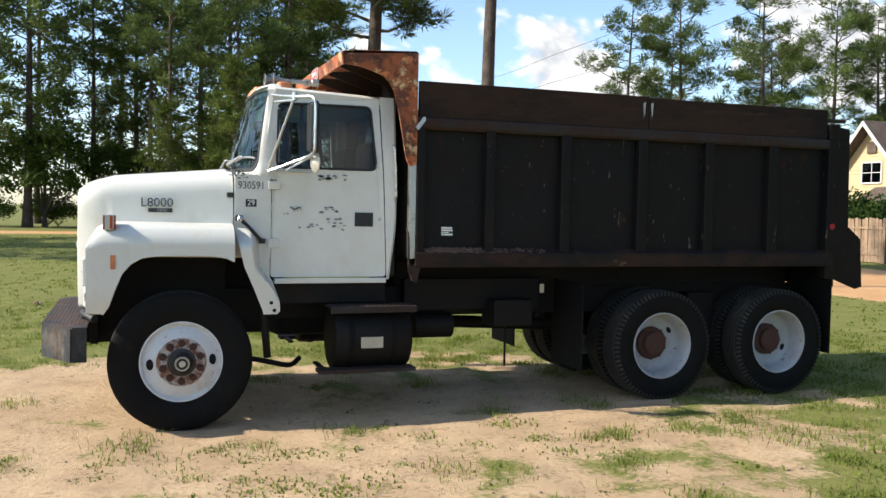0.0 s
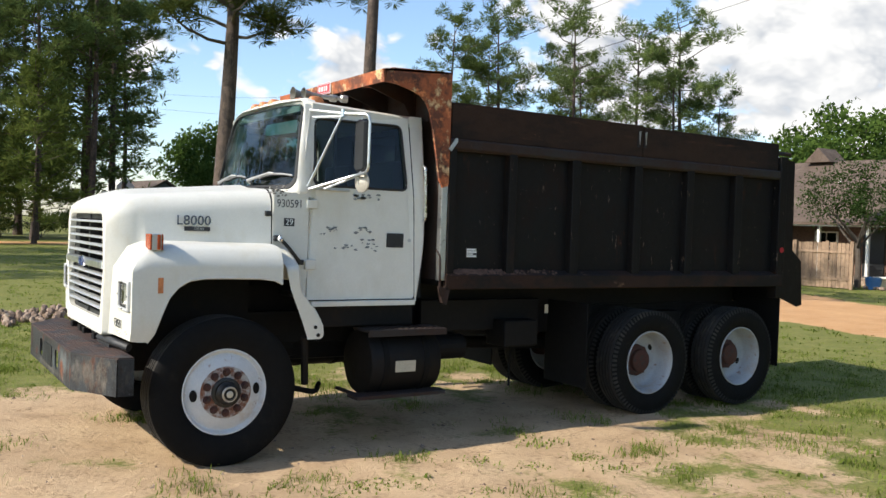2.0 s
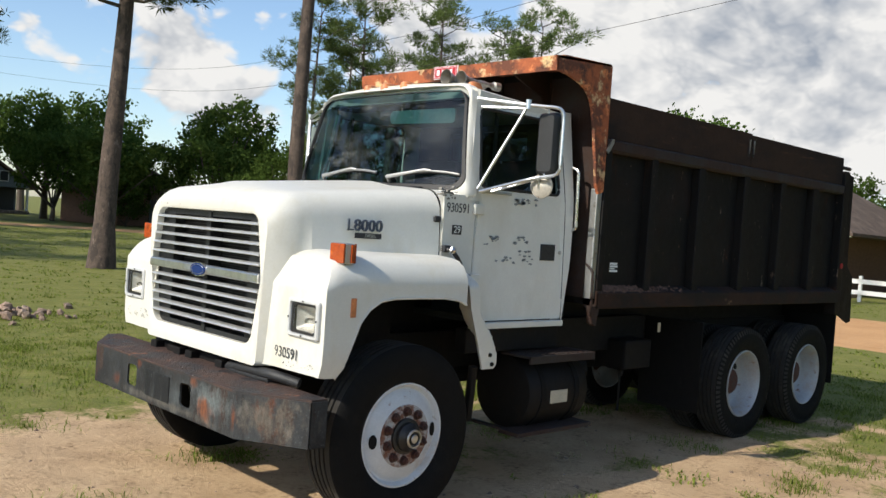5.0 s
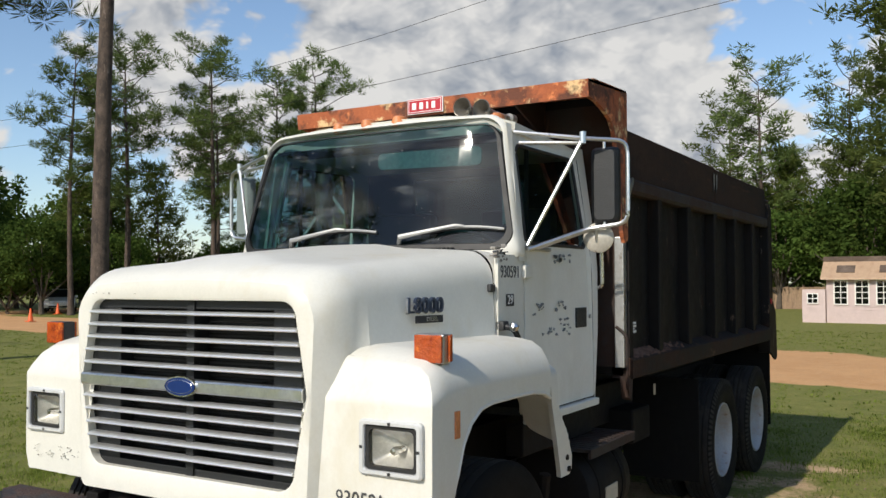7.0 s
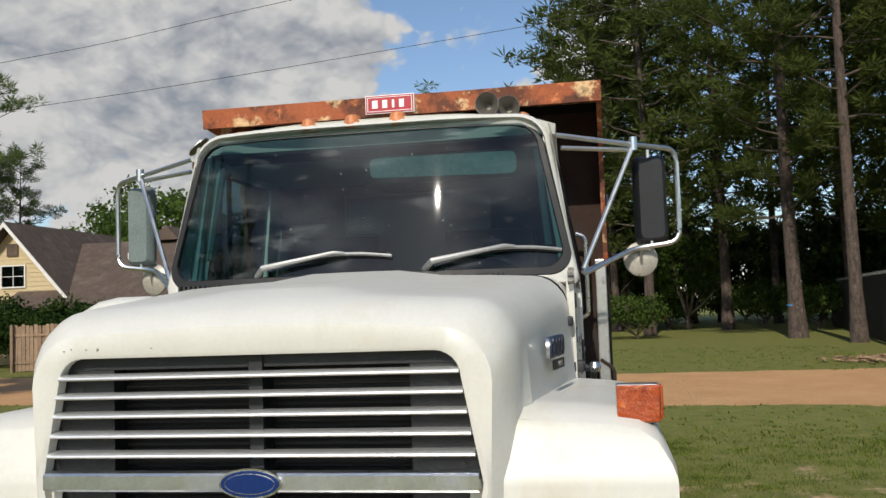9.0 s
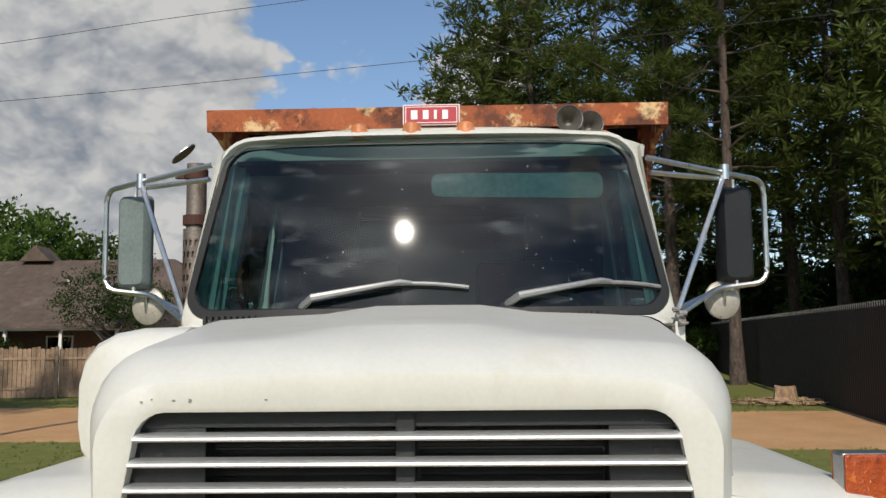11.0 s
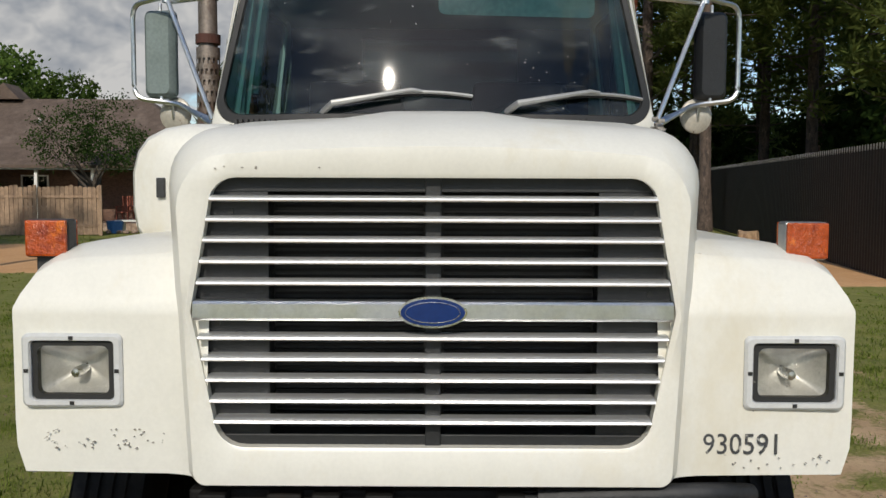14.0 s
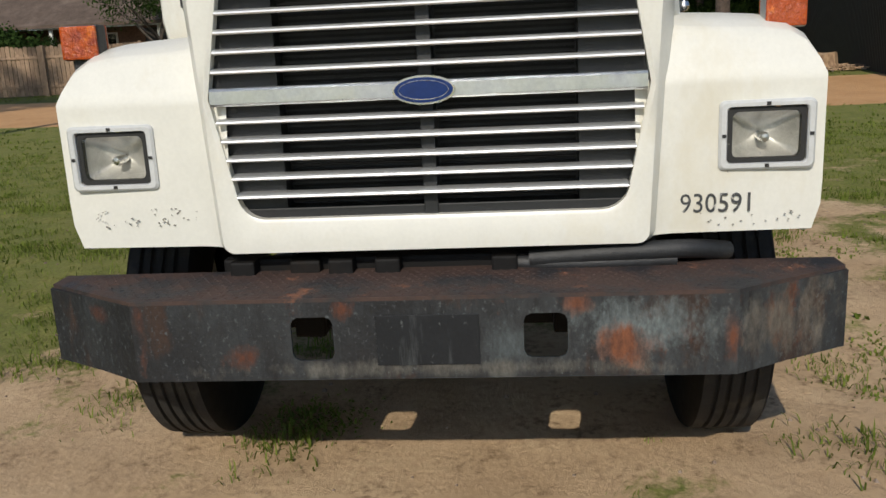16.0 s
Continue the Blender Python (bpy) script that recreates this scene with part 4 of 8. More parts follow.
        RIGHT = ((0.875, 0.71), (0.90, 0.735), (1.10, 0.715), (1.15, 0.684), (2.0, 0.684))
        rows = []
        for z in list(np.linspace(0.875, 1.6, 36)) + [1.7, 1.8, 1.9, 1.96]:
            xl, xr = edge(LEFT, z), edge(RIGHT, z)
            row = []
            for g in np.linspace(0, 1, 13):
                t = min(1, max(0, (1.545 - z) / 0.15))
                k = min(1, max(0, (g - 0.36 - 2.4 * max(0, 1.24 - z)) / 0.30))
                row.append((xl + (xr - xl) * g, s * (0.893 + (0.262 - 0.06 * max(0, 1.3 - z)) * t * t * (3 - 2 * t) * (1 - k * k * (3 - 2 * k))), z))
            x0, y0, z0 = row[0]
            rows.append([(x0 + 0.015, y0 - s * 0.03, z0)] + row)
        loft(bm, rows, closed=False)
        part("cowl_side", bm, M["white"], cab, "white cowl panel ending in a wing bracket", smooth=True)
        for z in (0.905, 0.965):
            bm = cyl(bmesh.new(), (0.69 - (z - 0.9) * 0.4, s * 1.10, z), (0.69 - (z - 0.9) * 0.4, s * 1.142, z), 0.014, n=10)
            part("bolt", bm, M["frame_black"], cab)
    # cowl top with vents
    bm = bmesh.new()
    loops = []
    for x, w, top in ((0.405, 0.868, 1.972), (0.46, 0.878, 1.972), (0.54, 0.888, 1.968), (0.64, 0.892, 1.955), (0.69, 0.893, 1.94)):
        loops.append([(x, y, z) for y, z in rounded(0.893, w, 1.30, top, 0.02, 0.12, crown=0.03)])
    loft(bm, loops)
    part("cowl_top", bm, M["white"], cab, "white cowl below the windscreen", smooth=True)
    for yc in (0.72, -0.52):
        bm = bmesh.new()
        for k in range(9):
            box(bm, 0.44, yc + 0.022 * k - 0.09, 1.96, 0.475, yc + 0.022 * k - 0.079, 1.985 + 0.02 * (1 - yc * yc))
        part("cowl_vent", bm, M["seal"], cab)
    # back wall, floor, dash, seats: seen through the glass
    bm = bmesh.new()
    box(bm, 1.70, -0.86, 1.15, 1.728, 0.86, 2.05)
    box(bm, 1.69, -0.80, 2.05, 1.728, -0.42, 2.64)
    box(bm, 1.69, 0.42, 2.05, 1.728, 0.80, 2.64)
    box(bm, 1.69, -0.42, 2.52, 1.728, 0.42, 2.64)
    part("back_wall", bm, M["interior"], cab)
    part("rear_window", boxed(1.704, -0.415, 2.055, 1.710, 0.415, 2.515, 0.001), M["glass"], cab, "dark tinted rear window")
    bm = bmesh.new()
    box(bm, 0.70, -0.86, 1.14, 1.70, 0.86, 1.18)
    box(bm, 0.72, -0.80, 2.60, 1.70, 0.80, 2.615)
    box(bm, 1.66, -0.84, 1.18, 1.69, 0.84, 2.05)
    part("cab_lining", bm, M["interior"], cab)
    bm = bmesh.new()
    rows = [[(x, y, z) for x, z in ((face_x(y, 2.03) + 0.03, 2.01), (0.80, 2.02), (0.95, 1.98), (0.98, 1.90), (0.95, 1.70), (0.9, 1.4))] for y in np.linspace(-0.86, 0.86, 13)]
    loft(bm, rows, closed=False)
    part("dashboard", bm, M["interior"], cab, "dark cab dashboard", smooth=True)
    for yc in (-0.42, 0.44):
        bm = bmesh.new()
        box(bm, 1.22, yc - 0.25, 1.42, 1.62, yc + 0.25, 1.60, 0.05)
        box(bm, 1.54, yc - 0.25, 1.56, 1.66, yc + 0.25, 2.28, 0.05)
        part("cab_seat", bm, M["seat"], cab, "dark high-backed cab seat", smooth=True)
    bm = bmesh.new()
    c0 = Vector((1.02, -0.42, 1.97))
    q = Matrix.Rotation(radians(-55), 3, "Y")
    tube(bm, [c0 + q @ Vector((0, 0.23 * math.cos(a), 0.23 * math.sin(a))) @ Matrix.Identity(3) for a in np.linspace(0, 2 * math.pi, 32, endpoint=False)], 0.014, 8, closed=True)
    tube(bm, [c0, c0 + Vector((-0.2, 0, -0.35))], 0.03, 8)
    for a in (0.3, math.pi - 0.3, -math.pi / 2):
        tube(bm, [c0, c0 + q @ Vector((0, 0.225 * math.cos(a), 0.225 * math.sin(a)))], 0.01, 6)
    part("steering_wheel", bm, M["plastic"], cab, smooth=True)
    bm = bmesh.new()
    prism(bm, quad_outline([(-0.66, 2.44), (0.0, 2.455), (0.0, 2.545), (-0.66, 2.54)], 0.035), "x", 0.672, 0.684)
    part("sun_visor", bm, M["visor"], cab, "pale fabric sun visor")
    for y in (-0.80, 0.80):
        bm = bmesh.new()
        tube(bm, [(0.70, y * 0.98, 2.12), (0.78, y * 0.93, 2.56)], 0.016, 8)
        part("grab_bar", bm, M["interior_light"], cab, smooth=True)
    # wipers
    for y0, reach in ((0.47, 0.61), (-0.27, 0.575)):
        bm = bmesh.new()
        mid = y0 - reach * 0.60
        p = [(0.50 + 0.02, y0 + 0.03, 2.00), (face_x(y0, 2.05) - 0.055, y0 - 0.05, 2.058), (face_x(mid, 2.1) - 0.048, mid, 2.112), (face_x(mid, 2.1) - 0.030, mid - 0.04, 2.108)]
        tube(bm, p, [0.016, 0.014, 0.009, 0.007], 8)
        w = part("wiper", bm, M["wiper"], truck, "dull metal windscreen wiper", smooth=True)
        bm = bmesh.new()
        ends = np.linspace(y0 - 0.14, y0 - reach, 12)
        tube(bm, [(face_x(y, 2.095) - 0.016, y, 2.072 + 0.034 * math.sin(3.1 * (y0 - 0.10 - y) / reach)) for y in ends], 0.0075, 6)
        part("blade", bm, M["wiper"], w, smooth=True)
        bm = bmesh.new()
        tube(bm, [(face_x(y, 2.085) - 0.006, y, 2.062 + 0.034 * math.sin(3.1 * (y0 - 0.10 - y) / reach)) for y in ends], 0.005, 5)
        part("rubber_strip", bm, M["seal"], w, smooth=True)
    # roof marker lamps and horns
    for y in (0.66, 0.28, 0.075, -0.135, -0.68):
        bm = bmesh.new()
        x0 = 0.70 - 0.075 * (1 - (y / 0.84) ** 2) + 0.06
        loft(bm, [[(x0 + 0.055 * math.cos(a) * f * (1.5 if math.cos(a) > 0 else 1), y + 0.042 * math.sin(a) * f, z) for a in np.linspace(0, 2 * math.pi, 16, endpoint=False)] for f, z in ((1.0, 2.69), (0.98, 2.722), (0.8, 2.746), (0.45, 2.754))], cap=True)
        part("marker_lamp", bm, M["amber_faded"], cab, "amber roof marker lamp", smooth=True, m=pose(0.07 if abs(y) > 0.5 else 0, 0, -0.022 if abs(y) > 0.5 else -0.004))
    for y, x, hz in ((-0.540, 0.775, 2.756), (-0.627, 0.829, 2.747)):
        bm = bmesh.new()
        prof = [(0.052, 0.0), (0.054, 0.004), (0.048, 0.006), (0.035, 0.03), (0.022, 0.08), (0.016, 0.15), (0.016, 0.32), (0.030, 0.33), (0.030, 0.38), (0.002, 0.385)]
        lathe(bm, prof, 24, "x")
        h = part("air_horn", bm, M["horn"], cab, "tarnished trumpet air horn", smooth=True, m=pose(x - 0.10, y, hz))
        bm = bmesh.new()
        lathe(bm, [(0.049, 0.0005), (0.030, 0.03), (0.012, 0.07), (0.001, 0.071)], 24, "x")
        part("horn_mouth", bm, M["horn_inside"], h, "shadowed inside of the trumpet", smooth=True)
        bm = boxed(0.08, -0.015, -0.07, 0.11, 0.015, -0.01, 0.004)
        part("bracket", bm, M["steel"], h)
    # numbers and scuffs on the driver's side
    writing("fleet_number", "930591", 0.086, M["stencil"], cab, pose(0.535, -0.8945, 1.872, 90, 0, 0), 0.0012, "stencilled black fleet number", 0.82)
    bm = boxed(0.49, -0.8955, 1.705, 0.575, -0.892, 1.765)
    patch = part("number_patch", bm, M["decal"], cab)
    writing("patch_number", "29", 0.062, M["white_enamel"], patch, pose(0.533, -0.8965, 1.735, 90, 0, 0), 0.0008)
    rng = random.Random(4)
    for (x, z, w, h, k) in ((0.86, 1.68, 0.14, 0.06, 9), (1.16, 1.69, 0.16, 0.05, 10), (1.2, 1.95, 0.26, 0.05, 14), (1.22, 1.58, 0.14, 0.10, 12), (1.02, 1.55, 0.2, 0.04, 6)):
        for _ in range(k):
            bm = bmesh.new()
            cx, cz, r = x + rng.uniform(-w, w) / 2, z + rng.uniform(-h, h) / 2, rng.uniform(0.005, 0.016)
            pts = [(cx + r * rng.uniform(0.6, 2.0) * math.cos(a), cz + r * rng.uniform(0.3, 0.9) * math.sin(a)) for a in np.linspace(0, 2 * math.pi, 9, endpoint=False)]
            prism(bm, pts, "y", -0.8935, -0.8962)
            part("paint_scrape", bm, M["scuff"], cab)
    bm = bmesh.new()
    tube(bm, bent([(1.70, -0.875, 2.24), (1.70, -0.925, 2.22), (1.715, -0.925, 1.80), (1.715, -0.885, 1.78)], 0.03), 0.012, 8)
    part("grab_handle", bm, M["chrome"], cab, "bright grab handle behind the door", smooth=True)
    # air cleaner bulge on the passenger's side of the bonnet
    bm = bmesh.new()
    loops = []
    for x, k in ((-0.02, 0.3), (0.0, 0.72), (0.03, 0.90), (0.09, 0.98), (0.3, 1.0), (0.62, 1.0), (0.66, 0.95), (0.68, 0.8)):
        loops.append([(x, 0.78 + 0.33 * k * yy, 1.73 + 0.225 * k * zz) for yy, zz in [(-0.1, 1), (0.35, 1.0), (0.62, 0.93), (0.82, 0.78), (0.94, 0.55), (1, 0.2), (1, -0.4), (0.96, -0.75), (0.85, -1.0), (-0.1, -1.0)]])
    loft(bm, loops, cap=True)
    part("air_intake_housing", bm, M["white"], truck, "rounded white air intake housing beside the bonnet", smooth=True)
    bm = boxed(-0.022, 0.955, 1.685, -0.002, 0.985, 1.755, 0.004)
    part("hood_latch", bm, M["plastic"], truck, "small black rubber hood latch")
    # flaked paint on the cowl corner
    flake = random.Random(31)
    bm = bmesh.new()
    for _ in range(26):
        x, z, r = 0.455 + flake.gauss(0, 0.045), 1.958 + flake.gauss(0, 0.022), flake.uniform(0.004, 0.012)
        prism(bm, [(x + r * flake.uniform(0.7, 1.6) * math.cos(a), z + r * flake.uniform(0.4, 0.9) * math.sin(a)) for a in (0, 1.05, 2.1, 3.14, 4.2, 5.24)], "y", -0.870, -0.8945)
    tagged(part("flaked_paint", bm, M["scuff_light"], cab, "flaked paint on the cowl corner"), kind="stuff")
    # exhaust stack with guard
    bm = bmesh.new()
    SX, SY = 1.78, 1.27
    cyl(bm, (SX, SY, 1.0), (SX, SY, 2.82), 0.051, n=24, caps=False)
    cyl(bm, (SX, SY, 2.0), (SX, SY, 2.815), 0.047, n=24, caps=False)
    stack = part("exhaust_pipe", bm, M["stack_steel"], truck, "upright rusty exhaust stack with a rain flap", smooth=True)
    bm = cyl(bmesh.new(), (SX, SY, 2.74), (SX, SY, 2.79), 0.058, n=24)
    box(bm, SX - 0.015, SY + 0.06, 2.745, SX + 0.015, SY + 0.11, 2.785, 0.003)
    part("clamp", bm, M["hub_rust"], stack)
    bm = cyl(bmesh.new(), (SX, SY, 2.50), (SX, SY, 2.55), 0.067, n=24)
    part("clamp", bm, M["hub_rust"], stack)
    # perforated heat guard round the pipe
    bm = bmesh.new()
    n, zs = 30, np.linspace(1.35, 2.48, 39)
    rows = [[bm.verts.new((SX + 0.064 * math.cos(2 * math.pi * k / n), SY + 0.064 * math.sin(2 * math.pi * k / n), z)) for k in range(n)] for z in zs]
    for j in range(len(zs) - 1):
        for k in range(n):
            if not (j % 2 and (k + j // 2) % 2 and 0 < j < len(zs) - 2):
                bm.faces.new((rows[j][k], rows[j][(k + 1) % n], rows[j + 1][(k + 1) % n], rows[j + 1][k]))
    part("heat_guard", bm, M["stack_steel"], stack, "perforated steel heat guard", smooth=True)
    bm = bmesh.new()
    prism(bm, [(0.052 * math.cos(a), 0.075 * math.sin(a)) for a in np.linspace(0, 2 * math.pi, 20, endpoint=False)], "z", 0.0, 0.006)
    bm.transform(pose(SX, SY + 0.07, 2.875, -40, 0, 0))
    part("rain_flap", bm, M["steel"], stack)


def mirrors():
    for s in SIDES:
        o = 0.03 if s > 0 else 0.0
        bm = bmesh.new()
        A = (0.70, s * (0.835 + o), 2.60)
        B = (0.72, s * (0.855 + o), 2.545)
        corner = (0.82, s * (1.168 + o), 2.556)
        loop = bent([A, corner, (0.945, s * (1.36 + o), 2.545), (0.945, s * (1.36 + o), 2.125), (0.93, s * (1.15 + o), 2.10), (0.665, s * (0.935 + o), 1.99)], 0.06)
        tube(bm, loop, 0.0115, 8)
        tube(bm, [B, (0.83, s * (1.15 + o), 2.535)], 0.0105, 8)
        tube(bm, [corner, (0.66, s * (0.93 + o), 2.01)], 0.0105, 8)
        tube(bm, [(0.95, s * (1.17 + o), 2.10), (0.80, s * (0.92 + o), 2.0)], 0.009, 8)
        cyl(bm, (0.82, s * (1.168 + o), 2.53), (0.82, s * (1.168 + o), 2.59), 0.018, n=12)
        tube(bm, [(0.945, s * (1.235 + o), 2.10), (0.945, s * (1.235 + o), 2.55)], 0.008, 6)
        mir = part("mirror_bracket", bm, M["alu"], truck, "tubular metal mirror bracket", smooth=True)
        bm = bmesh.new()
        head = quad_outline([(-0.075, -0.20), (0.075, -0.20), (0.075, 0.20), (-0.075, 0.20)], 0.035)
        loft(bm, [[(0.0, p * 0.97, q * 0.98) for p, q in head], [(-0.004, p, q) for p, q in head], [(-0.03, p * 0.96, q * 0.975) for p, q in head], [(-0.055, p * 0.70, q * 0.9) for p, q in head]], cap=True)
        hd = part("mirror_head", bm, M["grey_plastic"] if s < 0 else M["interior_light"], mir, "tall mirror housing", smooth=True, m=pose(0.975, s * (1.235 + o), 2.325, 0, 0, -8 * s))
        bm = bmesh.new()
        bm.faces.new([bm.verts.new((0.003, p * 0.9, q * 0.95)) for p, q in head])
        part("mirror_glass", bm, M["mirror"], hd)
        bm = bmesh.new()
        lathe(bm, [(0.002, -0.03), (0.05, -0.022), (0.078, -0.004), (0.080, 0.004), (0.074, 0.008), (0.04, 0.018), (0.002, 0.022)], 24, "x")
        part("spot_mirror", bm, M["spot_back"], mir, "round convex spot mirror", smooth=True, m=pose(0.985, s * (1.185 + o), 2.055, 0, 0, -14 * s))
        bm = cyl(bmesh.new(), (0.965, s * (1.185 + o), 2.03), (0.945, s * (1.185 + o), 2.11), 0.009, n=8)
        part("spot_stem", bm, M["steel"], mir)


def bumper():
    bm = bmesh.new()
    pts = [(-0.985, -0.875), (-0.985, 0.885), (-0.76, 1.235), (-0.66, 1.235), (-0.66, -1.235), (-0.76, -1.235)]
    holes = ((0.28, 0.405), (-0.40, -0.275))
    z0, z1, h0, h1 = 0.568, 0.82, 0.628, 0.762
    # top and bottom plates
    prism(bm, pts, "z", z1 - 0.012, z1, mat=1)
    # front plate built round its two openings
    ys = [-0.875, -0.40, -0.275, 0.28, 0.405, 0.885]
    for a, b in zip(ys, ys[1:]):
        if (a, b) in ((-0.40, -0.275), (0.28, 0.405)):
            box(bm, -0.985, a, z0, -0.973, b, h0)
            box(bm, -0.985, a, h1, -0.973, b, z1 - 0.012)
            for yy, zz, sy, sz in ((a, h0, 1, 1), (b, h0, -1, 1), (a, h1, 1, -1), (b, h1, -1, -1)):
                prism(bm, [(yy, zz), (yy + 0.022 * sy, zz), (yy + 0.007 * sy, zz + 0.007 * sz), (yy, zz + 0.022 * sz)], "x", -0.985, -0.973)
        else:
            box(bm, -0.985, a, z0, -0.973, b, z1 - 0.012)
    for (xa, ya), (xb, yb) in (((-0.985, -0.875), (-0.76, -1.235)), ((-0.985, 0.885), (-0.76, 1.235))):
        d = Vector((xb - xa, yb - ya)).normalized()
        nrm = Vector((-d.y, d.x)) * 0.012 * (1 if ya > 0 else -1)
        prism(bm, [(xa, ya), (xb, yb), (xb - nrm.x * (-1 if ya > 0 else -1), yb - nrm.y * (-1 if ya > 0 else -1)), (xa + 0.012, ya)], "z", z0, z1 - 0.012)
    for s in (-1.235, 1.235):
        box(bm, -0.76, s - 0.006, z0, -0.66, s + 0.006, z1 - 0.012)
    b = part("front_bumper", bm, [M["bumper"], M["bumper_top"]], truck, "heavy flat steel bumper with peeling paint and rust")
    bm = boxed(-0.9895, -0.148, 0.612, -0.9855, 0.153, 0.764, 0.0015)
    part("plate_recess", bm, M["bumper_plate"], b, "dark worn mounting plate")
    # raised lozenges of the tread plate
    bm = bmesh.new()
    k = 0
    for i in range(11):
        for j in range(70):
            x, y = -0.965 + i * 0.027, -1.15 + j * 0.033 + (i % 2) * 0.016
            if abs(y) > 1.2 - max(0, (-0.76 - x)) * 1.55 - 0.03:
                continue
            a = 0.8 if (i + j) % 2 else -0.8
            c, s_ = math.cos(a), math.sin(a)
            vs = [bm.verts.new((x + c * p - s_ * q, y + s_ * p + c * q, 0.8203 + h)) for p, q, h in ((-0.011, 0, 0), (0, -0.004, 0.0), (0.011, 0, 0), (0, 0.004, 0.0), (0, 0, 0.003))]
            for u in range(4):
                bm.faces.new((vs[u], vs[(u + 1) % 4], vs[4]))
    tagged(part("tread_pattern", bm, M["bumper_top"], b), kind="stuff")
    # brackets, hoses and clutter between bumper and bonnet
    bm = bmesh.new()
    for y in (-0.42, 0.42):
        box(bm, -0.70, y - 0.05, 0.60, 0.2, y + 0.05, 0.86, 0.01)
    box(bm, -0.66, -0.7, 0.62, -0.60, 0.7, 0.86, 0.01)
    for y in (0.62, 0.30, 0.15, -0.22):
        box(bm, -0.72, y - 0.04, 0.80, -0.64, y + 0.04, 0.865, 0.008)
    part("front_crossmember", bm, M["frame_black"], truck)
    bm = bmesh.new()
    tube(bm, bent([(-0.68, -0.30, 0.845), (-0.70, -0.5, 0.86), (-0.70, -0.8, 0.87), (-0.62, -0.92, 0.84)], 0.1), 0.030, 10)
    tube(bm, bent([(-0.67, -0.25, 0.83), (-0.70, -0.45, 0.83), (-0.69, -0.75, 0.835)], 0.1), 0.026, 10)
    part("hose", bm, M["plastic"], truck, "ribbed black hose behind the bumper", smooth=True)


def tyre_mesh(r=0.53, w=0.28, rim=0.285, n=72, blocks=True):
    """Tyre round the y axis with grooved tread."""
    h = w / 2
    prof = [(rim, -h * 0.62), (rim + 0.02, -h * 0.78), (rim + 0.06, -h * 0.93), (rim + 0.12, -h), (r - 0.085, -h * 0.985), (r - 0.04, -h * 0.93), (r - 0.012, -h * 0.86), (r - 0.002, -h * 0.78)]
    mats = [0] * 7
    g = []
    for c in (-0.52, -0.18, 0.18, 0.52):
        g += [(r, h * c * 0.86 - 0.008), (r - 0.014, h * c * 0.86 - 0.006), (r - 0.014, h * c * 0.86 + 0.006), (r, h * c * 0.86 + 0.008)]
    full = prof + g + [(a, -b) for a, b in reversed(prof)]
    mats += [1] * (len(g) + 1) + [0] * 7
    bm = bmesh.new()
    lathe(bm, full, n, "y", mats)
    # shoulder blocks
    for i in range(n if blocks else 0):
        a = 2 * math.pi * i / n
        for s in SIDES:
            c, sn = math.cos(a), math.sin(a)
            vs = []
            for da, rr, yy in ((-0.030, r - 0.004, h * 0.83), (0.018, r - 0.004, h * 0.83), (0.018, r - 0.05, h * 0.955), (-0.030, r - 0.05, h * 0.955)):
                vs.append(bm.verts.new(((rr + 0.005) * math.cos(a + da), s * (yy + 0.004), (rr + 0.005) * math.sin(a + da))))
            bm.faces.new(vs).material_index = 1
    return bm


